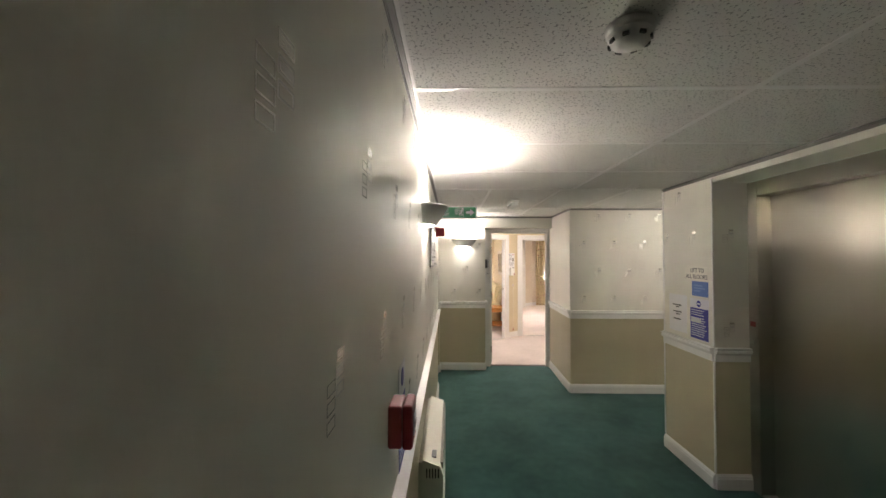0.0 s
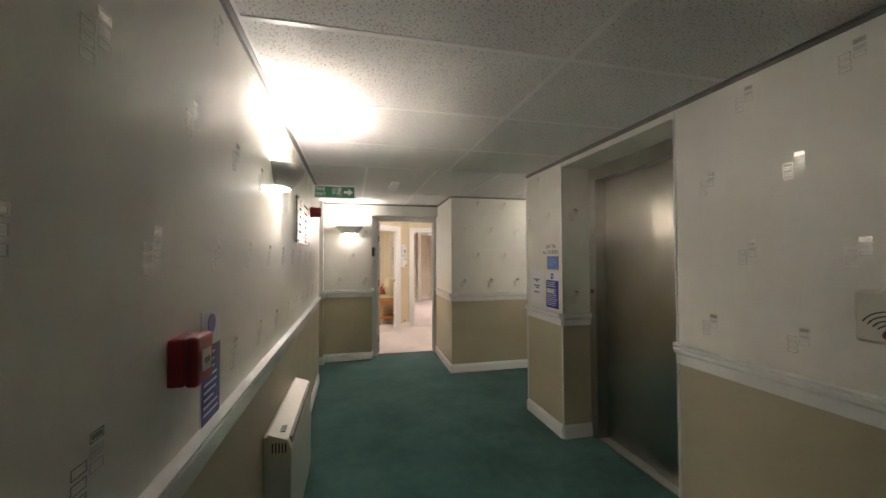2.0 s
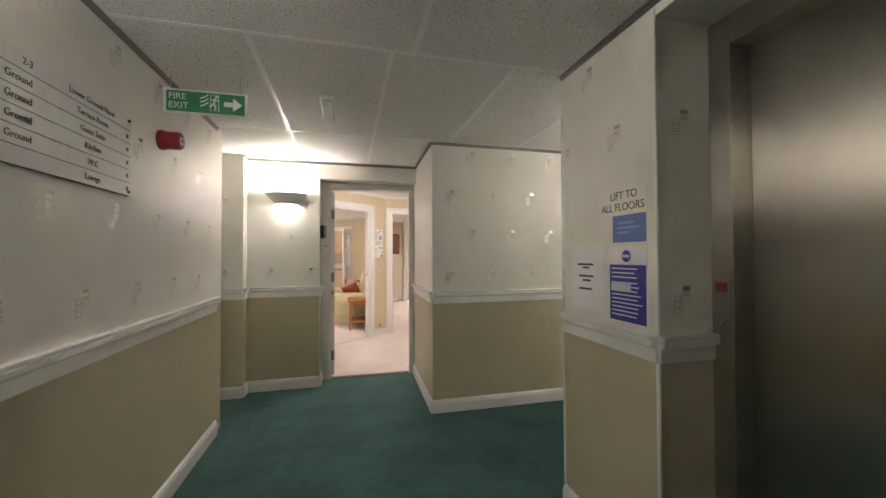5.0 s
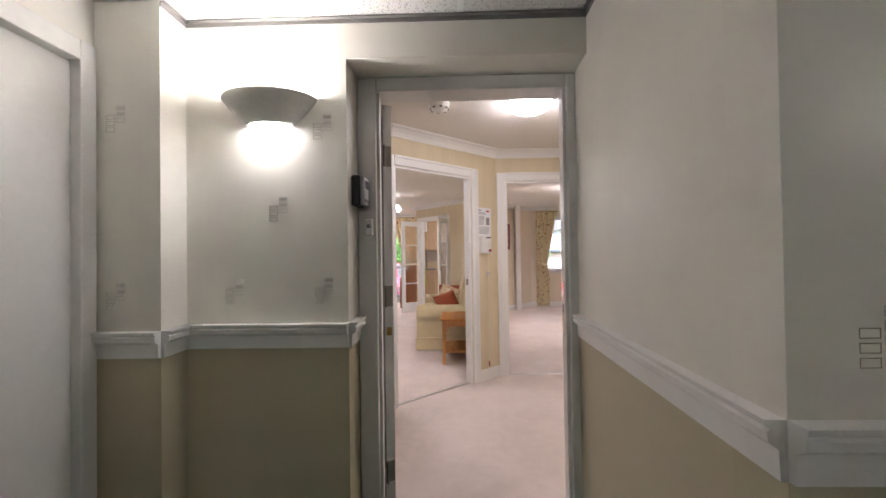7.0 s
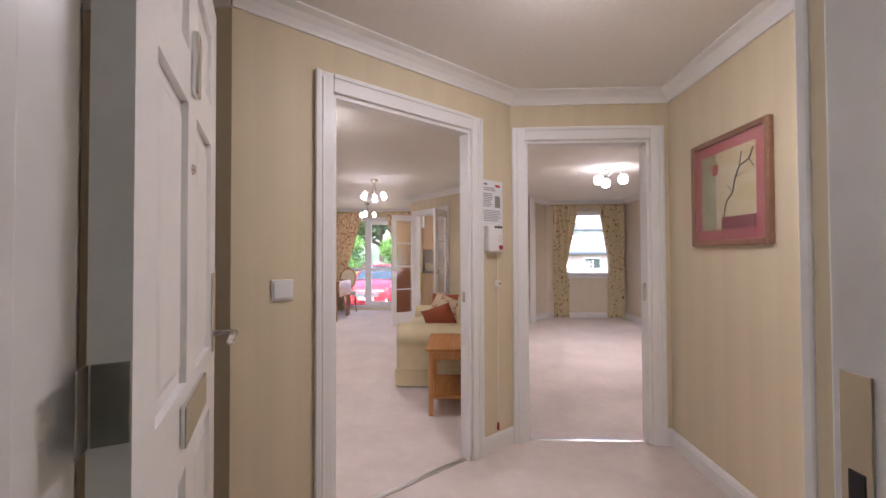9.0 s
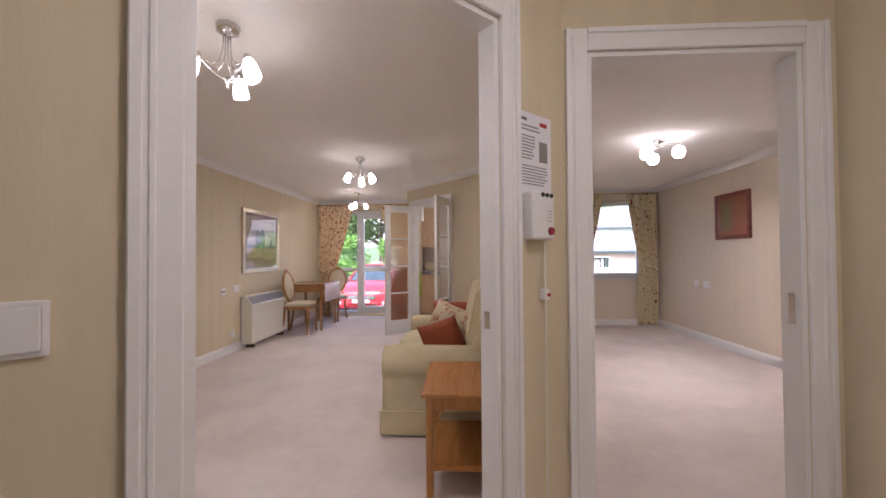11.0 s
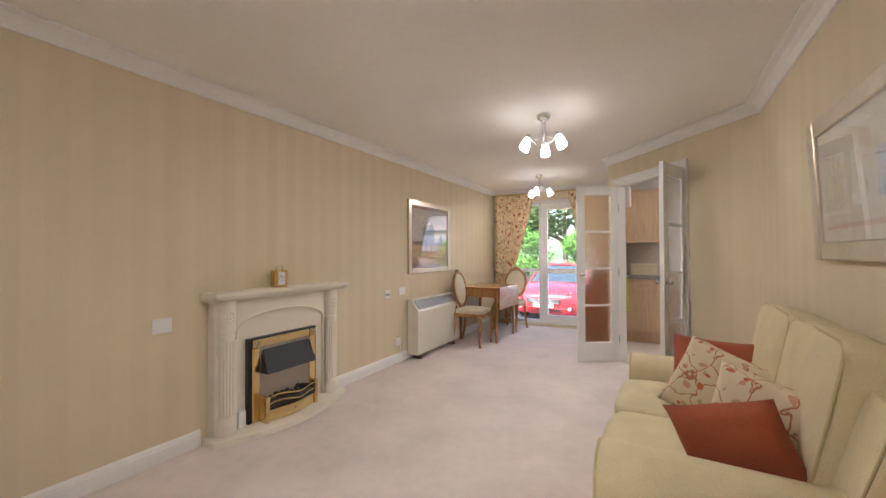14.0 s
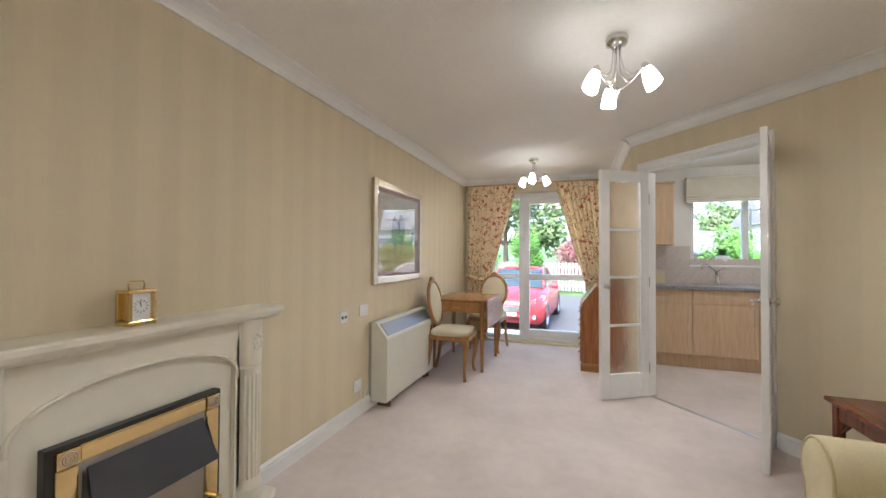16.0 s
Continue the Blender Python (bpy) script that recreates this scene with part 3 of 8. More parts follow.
slab("ceiling_backing", -0.3, -2.4, 5.0, 5.5, CH + 0.02, CH + 0.05, DARK, "dark void above the ceiling tiles", "ceiling")
GREY = mat("grey_angle", (0.22, 0.21, 0.20), 0.5)
EDGE = [(0, -0.022), (0.004, -0.022), (0.004, -0.006), (0.02, -0.006), (0.02, -0.001), (0, -0.001)]
for pts in ([(0, -2.3), (0, 4.62), (-0.25, 4.62)], [(0.0, 5.36), (0.0, 5.5), (1.637, 5.5), (1.61, 4.59), (5.0, 4.59)], [(5.0, 3.31), (2.03, 3.31), (2.03, -2.3), (0, -2.3)]):
    for a, b in zip(pts, pts[1:]):
        moulding("trim", EDGE, a, b, CH, "dark metal angle where the ceiling meets the wall", "ceiling trim", GREY)


def motifs(m, x0, x1, phase, skip=()):
    """Printed groups of three small frames, in staggered rows, with a paler group beside each."""
    dark, pale = bmesh.new(), bmesh.new()
    w, h = 0.017, 0.0085
    for row in range(4):
        z = 1.115 + 0.3325 * row
        for i in range(-1, int((x1 - x0) / 0.365) + 3):
            x = x0 + phase + (i + (0.5 if row % 2 else 0)) * 0.365
            if not x0 + 0.035 < x < x1 - 0.035 or any(a < x < b and c < z < d for a, b, c, d in skip):
                continue
            for ghost in (False, True):
                dx, dz, t = (-0.040, -0.035, 0.0016) if ghost else (0, 0, 0.0022)
                if x + dx < x0 + 0.03:
                    continue
                for j in range(3):
                    c = z + dz + j * 0.0235
                    bm = dark if not ghost and j < 2 else pale
                    for a0, c0, a1, c1 in ((-w, -h, w, -h + t), (-w, h - t, w, h), (-w, -h + t, -w + t, h - t), (w - t, -h + t, w, h - t)):
                        box(x + dx + a0, -0.0008, c + c0, x + dx + a1, 0, c + c1, bm=bm)
                    if not ghost and j:
                        box(x - w + 0.004, -0.0006, c - h + 0.004, x + w - 0.004, 0, c + h - 0.004, bm=bm)
    for bm, material in ((dark, MOTIF), (pale, MOTIF_PALE)):
        tagged(part("wallpaper_motif", bm, material, at=m), "small silvery printed rectangles on the cream wallpaper", "wallpaper motif", kind="stuff")


motifs(LEFT, -2.2, 4.62, 0.295, [(0.75, 1.28, 0.9, 1.4), (1.85, 2.3, 1.8, 2.0), (2.7, 3.5, 1.5, 1.95)])
motifs(RIGHT, 3.42, 7.2, 0.204, [(4.1, 4.35, 1.1, 1.4)])
motifs(RIGHT, 1.69, 2.31, 0.05, [(1.7, 2.31, 0.95, 1.6)])
motifs(FAR, 0.0, 0.662, 0.217, [(0.15, 0.56, 1.75, 2.0)])
motifs(face((1.637, 5.5), (1.61, 4.6)), 0.0, 0.91, 0.09)
motifs(face((1.61, 4.59), (2.61, 4.59)), 0.0, 3.3, 0.171)
motifs(face((-0.25, 5.36), (0.75, 5.36)), 0.0, 0.25, 0.1)
motifs(face((2.03, 2.69), (3.03, 2.69)), 0.0, 0.25, 0.13)

# white corner beads on the pier and the lift reveal
for x, y in ((2.03, 3.31), (2.03, 2.69), (2.03, 1.58)):
    for z0, z1 in ((0.11, 0.89), (0.995, CH - 0.03)):
        tagged(part("corner_bead", box(x - 0.006, y - 0.008, z0, x + 0.006, y + 0.008, z1, 0.003, 1), TRIM), "white corner bead on the papered wall", "corner bead", kind="structure")


# lift
def lift():
    t = empty("lift", pose(2.29, 2.135, 0), "closed brushed stainless steel lift door in a steel frame", "lift")
    for y0, y1, n in ((0.47, 0.555, "frame_post"), (-0.555, -0.47, "frame_post")):
        part(n, box(-0.012, y0, 0, 0.13, y1, 2.165, 0.003), STEEL, t)
    part("frame_head", box(-0.012, -0.469, 2.06, 0.13, 0.469, 2.165, 0.003), STEEL, t)
    d = part("door", box(0.085, -0.05, 0.012, 0.105, 0.47, 2.06, 0.002), STEEL, t)
    part("door", box(0.068, -0.47, 0.012, 0.082, -0.046, 2.06, 0.002), STEEL, t)
    part("sill", box(0.0, -0.47, 0.0, 0.13, 0.47, 0.011), mat("ribbed_aluminium", (0.45, 0.44, 0.42), 0.4, 1.0), t, "ribbed aluminium lift sill")
    part("shaft_back", box(0.13, -0.6, 0, 0.15, 0.6, 2.2), DARK, t)
    pl = part("call_plate", box(-0.016, 0.48, 0.98, -0.012, 0.545, 1.22, 0.001), STEEL, t)
    b = lathe([(0.0, 0.006), (0.012, 0.006), (0.014, 0.004), (0.014, 0.0)], 16, m=Matrix.Translation((-0.016, 0.512, 1.04)) @ Matrix.Rotation(radians(-90), 4, "Y"))
    part("call_button", b, CHROME, pl)
    part("plate_label", box(-0.0175, 0.49, 1.15, -0.016, 0.535, 1.185), mat("red_label", (0.35, 0.08, 0.07), 0.5), pl)
    return t


lift()
PAPER = mat("white_paper", (0.82, 0.82, 0.84), 0.5)
INK = mat("dark_ink", (0.04, 0.04, 0.05), 0.6)
BLUE = mat("deep_blue_print", (0.03, 0.035, 0.30), 0.4)
SKYBLUE = mat("mid_blue_card", (0.09, 0.19, 0.52), 0.35)
PALEINK = mat("white_print", (0.75, 0.76, 0.85), 0.5)


def notice(name, m, x0, z0, x1, z1, material, label, category="notice"):
    t = empty(name, m @ Matrix.Translation((x0, 0, z0)), label, category)
    part("sheet", box(0, -0.003, 0, x1 - x0, 0, z1 - z0, 0.0006, 1), material, t)
    return t


def bars(t, w, z0, z1, n, material, margin=0.012, thick=0.45, y=-0.0038, ragged=0.5, name="print_line"):
    step = (z1 - z0) / n
    bm = bmesh.new()
    for i in range(n):
        z = z1 - step * (i + 0.5)
        wdt = (w - 2 * margin) * random.uniform(1 - ragged, 1)
        box(margin, y, z - step * thick / 2, margin + wdt, -0.003, z + step * thick / 2, bm=bm)
    return part(name, bm, material, t)


s_ = notice("lift_sign", RIGHT, 1.99, 1.455, 2.26, 1.56, mat("cream_plastic", (0.80, 0.78, 0.70), 0.35), "cream plastic lift sign with black lettering on the wall", "sign")
wordart("lettering", "LIFT TO", 0.045, Matrix.Translation((0.15, -0.0035, 0.078)), INK, s_, "CENTER")
wordart("lettering", "ALL FLOORS", 0.045, Matrix.Translation((0.14, -0.0035, 0.030)), INK, s_, "CENTER")
s_ = notice("blue_card", RIGHT, 2.075, 1.34, 2.26, 1.452, SKYBLUE, "mid-blue card notice on the papered pier")
bars(s_, 0.185, 0.03, 0.09, 3, mat("pale_blue_print", (0.2, 0.32, 0.62), 0.4), 0.03, 0.4)
s_ = notice("paper_notice", RIGHT, 1.77, 1.03, 2.01, 1.33, PAPER, "white laminated paper notice curling off the wall")
for z_, a_, b_ in ((0.21, 0.05, 0.17), (0.195, 0.09, 0.14), (0.155, 0.06, 0.17), (0.135, 0.09, 0.15), (0.095, 0.06, 0.16)):
    part("print_line", box(a_, -0.0038, z_, b_, -0.003, z_ + 0.009), INK, s_)
s_ = notice("safety_notice", RIGHT, 2.05, 1.013, 2.265, 1.32, PAPER, "white notice with a deep blue printed panel and round badge")
part("panel", box(0.005, -0.004, 0.004, 0.21, -0.003, 0.235), BLUE, s_)
bars(s_, 0.21, 0.02, 0.17, 9, PALEINK, 0.018, 0.28, -0.0046, 0.35)
part("label_strip", box(0.015, -0.0052, 0.125, 0.13, -0.004, 0.158), mat("grey_strip", (0.6, 0.62, 0.62), 0.5), s_)
bars(s_, 0.21, 0.175, 0.228, 3, PALEINK, 0.018, 0.28, -0.0046, 0.4)
part("badge", lathe([(0, 0), (0.024, 0), (0.024, 0.0015), (0, 0.0015)], 20, m=Matrix.Translation((0.105, -0.003, 0.27)) @ Matrix.Rotation(radians(90), 4, "X")), BLUE, s_)
part("badge_band", box(0.085, -0.0052, 0.265, 0.125, -0.0046, 0.276), PALEINK, s_)


# wall uplighter
PLASTER = grain(mat("white_plaster", (0.72, 0.71, 0.66), 0.6), (5, 60), 0.06, 0.08)


def sconce(m, watts):
    t = empty("wall_light", m, "white plaster half-bowl uplighter lit on the corridor wall", "wall light", "corridor wall lights")
    prof = [(0.086, -0.090), (0.105, -0.078), (0.135, -0.052), (0.165, -0.020), (0.19, 0.012), (0.19, 0.020), (0.182, 0.020), (0.160, -0.008), (0.125, -0.046), (0.095, -0.072), (0.080, -0.082), (0.086, -0.090)]
    bm = lathe(prof, 28, 180, Matrix.Rotation(radians(180), 4, "Z"))
    for v in bm.verts:
        v.co.y *= 0.72
    part("bowl", bm, PLASTER, t, smooth=True)
    part("back_plate", box(-0.09, -0.012, -0.06, 0.09, 0, 0.01, 0.003), PLASTER, t)
    glass = lathe([(0, -0.093), (0.06, -0.092), (0.082, -0.089), (0.082, -0.084), (0, -0.084)], 24, 180, Matrix.Rotation(radians(180), 4, "Z"))
    for v in glass.verts:
        v.co.y *= 0.72
    part("lower_glass", glass, glowing("lower_glass_glow", (1, 0.97, 0.90), 11), t, smooth=True)
    bulb = lathe([(0, -0.03), (0.012, -0.03), (0.02, -0.012), (0.022, 0.0), (0.018, 0.012), (0, 0.018)], 16, m=Matrix.Translation((0, -0.06, -0.04)))
    part("bulb", bulb, glowing("lamp_glow", (1, 0.95, 0.86), 20), t, smooth=True)
    lamp = new("lamp", bpy.data.lights.new("lamp", "POINT"))
    lamp.data.energy, lamp.data.shadow_soft_size, lamp.data.color = watts, 0.045, (1, 0.97, 0.90)
    lamp.parent = t
    lamp.location = (0, -0.09, 0.008)
    return t


sconce(face((0, 2.11), (0, 3), 1.90), SCONCE_W)
sconce(face((0.352, 5.5), (1, 5.5), 1.88), SCONCE_W * 0.52)
# unseen uplighter, added to brighten the wall opposite the side passage
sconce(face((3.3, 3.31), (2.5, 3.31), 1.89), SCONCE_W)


# panel heater on the left wall
IVORY = grain(mat("ivory_metal", (0.74, 0.72, 0.62), 0.35), (4, 50), 0.05, 0.04)


def panel_heater(m):
    t = empty("panel_heater", m, "ivory metal wall panel heater below the dado rail", "heater")
    prof = [(0.02, 0.0), (0.115, 0.0), (0.12, 0.01), (0.12, 0.50), (0.105, 0.545), (0.02, 0.575)]
    bm = profile_run(prof, 0.86)
    part("body", bm, IVORY, t)
    part("back_panel", box(0.01, -0.02, -0.01, 0.85, 0, 0.56, 0.003), IVORY, t)
    # darker ivory paints in the shade of the recessed outlet
    part("outlet_slot", box(0.04, -0.1195, 0.515, 0.82, -0.105, 0.545), mat("ivory_in_shade", (0.34, 0.32, 0.27), 0.6), t)
    for i in range(5):
        part("vent_slot", box(-0.0015, -0.10 + i * 0.014, 0.49, 0.0005, -0.094 + i * 0.014, 0.535), DARK, t)
    part("control_panel", box(0.06, -0.085, 0.554, 0.13, -0.06, 0.562, 0.003), mat("grey_knob", (0.3, 0.3, 0.3), 0.5), t)
    return t


panel_heater(face((0, 1.80), (0, 3), 0.07))
RED = grain(mat("red_plastic", (0.36, 0.02, 0.03), 0.4), (8, 120), 0.15, 0.05)


def call_point(m):
    t = empty("fire_call_point", m, "red plastic fire alarm call point on the wall", "fire alarm")
    part("back_box", box(0, -0.035, 0, 0.092, 0, 0.105, 0.006), RED, t)
    part("front_cover", box(-0.002, -0.062, -0.002, 0.094, -0.0355, 0.107, 0.008), RED, t)
    part("glass_element", box(0.02, -0.0645, 0.025, 0.072, -0.061, 0.075, 0.002), PAPER, t)
    part("black_bar", box(0.03, -0.0655, 0.042, 0.062, -0.0645, 0.056), BLACK, t)


call_point(face((0, 0.875), (0, 3), 1.157))
s_ = notice("fire_action_notice", LEFT, 1.065, 0.985, 1.21, 1.295, PAPER, "tall white and blue fire action notice on the wall")
part("blue_panel", box(0.004, -0.004, 0.006, 0.141, -0.003, 0.21), BLUE, s_)
bars(s_, 0.145, 0.02, 0.2, 9, PALEINK, 0.015, 0.3, -0.0046, 0.4)
part("badge", lathe([(0, 0), (0.028, 0), (0.028, 0.0015), (0, 0.0015)], 20, m=Matrix.Translation((0.072, -0.003, 0.27)) @ Matrix.Rotation(radians(90), 4, "X")), BLUE, s_)


# directory board
def directory():
    t = empty("directory_board", LEFT @ Matrix.Translation((2.742, 0, 1.55)), "white directory board with black lettering on stand-off screws", "directory board")
    w, h = 0.705, 0.335
    part("board", box(0, -0.018, 0, w, -0.010, h, 0.001, 1), mat("white_acrylic", (0.74, 0.74, 0.72), 0.3), t)
    part("edge", box(-0.002, -0.012, -0.002, w + 0.002, -0.008, h + 0.002), BLACK, t)
    rows = 6
    for i in range(1, rows):
        part("rule_line", box(0, -0.0188, i * h / rows - 0.001, w, -0.018, i * h / rows + 0.001), INK, t)
    right = ("Lower Ground Floor", "Terrace Room", "Guest Suite", "Kitchen", "W.C", "Lounge")
    for i in range(rows):
        z = h - (i + 0.5) * h / rows
        wordart("lettering", right[i], 0.030, Matrix.Translation((0.46, -0.0185, z)), INK, t, "CENTER")
        if i:
            part("arrow_mark", box(w - 0.03, -0.0188, z - 0.008, w - 0.016, -0.018, z + 0.008), INK, t)
            if i < 5:
                wordart("lettering", "Ground", 0.030, Matrix.Translation((0.13, -0.0185, z)), INK, t, "CENTER")
        else:
            wordart("lettering", "2-3", 0.030, Matrix.Translation((0.16, -0.0185, z)), INK, t, "CENTER")
    for x in (0.015, w - 0.015):
        for z in (0.015, h - 0.015):
            part("stand_off", cyl((x, -0.024, z), (x, 0, z), 0.006), BLACK, t)


directory()


# hanging fire exit sign
def exit_sign():
    t = empty("fire_exit_sign", pose(0.032, 3.71, 2.015), "green fire exit sign with white running figure and arrow", "sign")
    part("panel", box(0, 0, 0, 0.385, 0.012, 0.125, 0.002), PAPER, t)
    g = mat("sign_green", (0.02, 0.24, 0.10), 0.35)
    part("green_face", box(0.012, -0.001, 0.010, 0.373, 0.0, 0.115), g, t)
    wordart("lettering", "FIRE", 0.044, Matrix.Translation((0.022, -0.0015, 0.086)), PAPER, t)
    wordart("lettering", "EXIT", 0.044, Matrix.Translation((0.022, -0.0015, 0.040)), PAPER, t)
    part("door_symbol", box(0.212, -0.002, 0.022, 0.252, -0.001, 0.106), PAPER, t)
    part("door_gap", box(0.215, -0.0026, 0.022, 0.249, -0.002, 0.103), g, t)
    fig = bmesh.new()
    add(fig, cyl((0.240, -0.0034, 0.096), (0.240, -0.0026, 0.096), 0.007))
    for p in (((0.236, 0.088), (0.226, 0.058), 0.008), ((0.228, 0.06), (0.238, 0.042), 0.006), ((0.238, 0.042), (0.232, 0.026), 0.005), ((0.226, 0.058), (0.214, 0.046), 0.006),
              ((0.214, 0.046), (0.206, 0.05), 0.005), ((0.236, 0.084), (0.248, 0.072), 0.005), ((0.234, 0.086), (0.218, 0.078), 0.005)):
        (x0, z0), (x1, z1), r = p
        d = Vector((x1 - x0, z1 - z0)).normalized()
        n = Vector((-d.y, d.x)) * r * 0.6
        vs = [fig.verts.new((x, -0.003, z)) for x, z in ((x0 + n.x, z0 + n.y), (x0 - n.x, z0 - n.y), (x1 - n.x, z1 - n.y), (x1 + n.x, z1 + n.y))]
        fig.faces.new(vs)
    part("running_figure", fig, PAPER, t)
    fl = bmesh.new()
    for i in range(3):
        z = 0.04 + i * 0.02
        for a, b in (((0.165, z), (0.185, z + 0.008)), ((0.185, z + 0.008), (0.203, z + 0.022))):
            vs = [fl.verts.new((x, -0.002, zz)) for x, zz in ((a[0], a[1]), (b[0], b[1]), (b[0], b[1] + 0.008), (a[0], a[1] + 0.008))]
            fl.faces.new(vs)
    part("flame_symbol", fl, PAPER, t)
    ar = bmesh.new()
    vs = [ar.verts.new((x, -0.002, z)) for x, z in ((0.275, 0.050), (0.318, 0.050), (0.318, 0.028), (0.362, 0.0625), (0.318, 0.097), (0.318, 0.075), (0.275, 0.075))]
    ar.faces.new(vs)
    part("arrow", ar, PAPER, t)
    for x in (0.03, 0.35):
        part("hanger", cyl((x, 0.006, 0.125), (x, 0.006, CH - 2.015), 0.0025), CHROME, t)


exit_sign()


def sounder(m):
    t = empty("alarm_sounder", m, "round red alarm sounder on the corridor wall", "alarm sounder")
    r = Matrix.Rotation(radians(90), 4, "X")
    part("body", lathe([(0, 0), (0.05, 0), (0.05, 0.02), (0.045, 0.03), (0.045, 0.085), (0.04, 0.095), (0.0, 0.095)], 24, m=r), RED, t, smooth=False)
    part("grille", lathe([(0, 0.097), (0.018, 0.099), (0.022, 0.096)], 20, m=r), PAPER, t)
    part("horn", lathe([(0, 0.100), (0.008, 0.100), (0.009, 0.098)], 14, m=r), BLACK, t)


sounder(face((0, 3.76), (0, 5), 1.885))


def bulkhead():
    t = empty("emergency_light", pose(0.815, 3.98, CH), "white ceiling emergency light with a ribbed clear cover", "emergency light")
    part("base", box(-0.045, -0.15, -0.03, 0.045, 0.15, 0, 0.008), TRIM, t)
    bm = bmesh.new()
    for i in range(15):
        y = -0.13 + i * 0.0185
        box(-0.034, y, -0.062, 0.034, y + 0.014, -0.03, 0.004, 1, bm=bm)
    part("diffuser", bm, mat("ribbed_acrylic", (0.8, 0.8, 0.8), 0.2), t)


bulkhead()


def smoke_detector(m, label="round white smoke detector on the ceiling", r=0.055):
    t = empty("smoke_detector", m, label, "smoke detector")
    part("base", lathe([(0, 0), (r, 0), (r, -0.012), (r * 0.95, -0.02), (0, -0.02)], 28), TRIM, t, smooth=True)
    part("head", lathe([(r * 0.93, -0.021), (r * 0.9, -0.032), (r * 0.75, -0.045), (r * 0.5, -0.052), (0, -0.054)], 28), TRIM, t, smooth=True)
    for i in range(8):
        a = math.radians(45 * i + 10)
        part("vent_slot", box(-0.008, -0.003, -0.005, 0.008, 0.003, 0.004), BLACK, t, at=Matrix.Translation((r * 0.84 * math.cos(a), r * 0.84 * math.sin(a), -0.04)) @ Matrix.Rotation(a + math.pi / 2, 4, "Z"))
    return t


smoke_detector(pose(0.62, 0.92, CH), r=0.06)


def alarm_box(m):
    t = empty("care_call_unit", m, "cream plastic care alarm unit with red button", "alarm unit")
    c = mat("cream_abs", (0.62, 0.60, 0.50), 0.45)
    part("case", box(0, -0.045, 0, 0.12, 0, 0.165, 0.01, 3), c, t)
    gr = bmesh.new()
    for i in range(4):
        rr = 0.03 + i * 0.014
        pts = [(0.085 - rr * math.cos(a), -0.0455, 0.03 + rr * math.sin(a)) for a in [radians(x) for x in range(30, 125, 12)]]
        add(gr, tube(pts, 0.0022, 6))
    part("speaker_slots", gr, BLACK, t)
    part("button", lathe([(0, 0.008), (0.014, 0.007), (0.017, 0)], 20, m=Matrix.Translation((0.085, -0.045, 0.03)) @ Matrix.Rotation(radians(90), 4, "X")), mat("dark_red_button", (0.2, 0.02, 0.02), 0.3), t)
    part("pull_cord", cyl((0.09, -0.043, 0.0), (0.09, -0.043, -1.0), 0.0018, seg=6), mat("grey_cord", (0.25, 0.24, 0.22), 0.7), t)


alarm_box(RIGHT @ Matrix.Translation((4.16, 0, 1.165)))


# ---- doors ----
def casing(p0, p1, h, name="door_frame", both=0.1, label="white moulded architrave round a doorway", arch=0.085):
    """Architraves on the near face, jambs and head of an opening from p0 to p1 (room to its right)."""
    m, w = along(p0, p1)
    t = empty(name, m, label, "door frame", kind="structure")
    for side in (0, 1):
        for z in ("l", "r"):
            x0, x1 = (-arch, 0.0) if z == "l" else (w, w + arch)
            y0, y1 = ((-0.018, 0) if not side else (both, both + 0.018))
            bm = box(x0, y0, 0, x1, y1, h + arch, 0.004, 2)
            o = -0.026 if not side else both + 0.018
            xi = x0 if z == "l" else x1 - 0.022
            box(xi, min(o, o + 0.008), 0, xi + 0.022, max(o, o + 0.008), h + arch, 0.003, 1, bm=bm)
            xb = x0 + (0.030 if z == "l" else arch - 0.042)
            box(xb, min(o, o + 0.008) + (0.003 if not side else -0.003), 0, xb + 0.012, max(o, o + 0.008) + (0.003 if not side else -0.003), h + arch - 0.03, 0.003, 2, bm=bm)
            part("architrave", bm, TRIM, t)
        y0, y1 = ((-0.018, 0) if not side else (both, both + 0.018))
        bm = box(0, y0, h, w, y1, h + arch, 0.004, 2)
        o = -0.026 if not side else both + 0.018
        box(-0.001, min(o, o + 0.008), h + arch - 0.022, w + 0.001, max(o, o + 0.008), h + arch, 0.003, 1, bm=bm)
        part("architrave", bm, TRIM, t)
    for x0, x1 in ((0, 0.02), (w - 0.02, w)):
        part("jamb", box(x0, 0.002, 0, x1, both - 0.002, h - 0.02), TRIM, t)
    part("head_jamb", box(0, 0.002, h - 0.02, w, both - 0.002, h), TRIM, t)
    return t, m, w


def lever(parent, x, z, side, out=1):
    """A chrome lever on a round rose; side +1 points to +x."""
    def at(y):
        return Matrix.Translation((x, y, z)) @ Matrix.Rotation(radians(90 * out), 4, "X")
    part("rose", lathe([(0, 0.012), (0.02, 0.012), (0.026, 0.006), (0.027, 0)], 20, m=at(0)), CHROME, parent, smooth=True)
    y = -out
    part("lever", tube([(x, 0, z), (x, y * 0.05, z), (x + side * 0.012, y * 0.058, z), (x + side * 0.115, y * 0.055, z - 0.004)], [0.009, 0.009, 0.010, 0.009], 12), CHROME, parent, smooth=True)


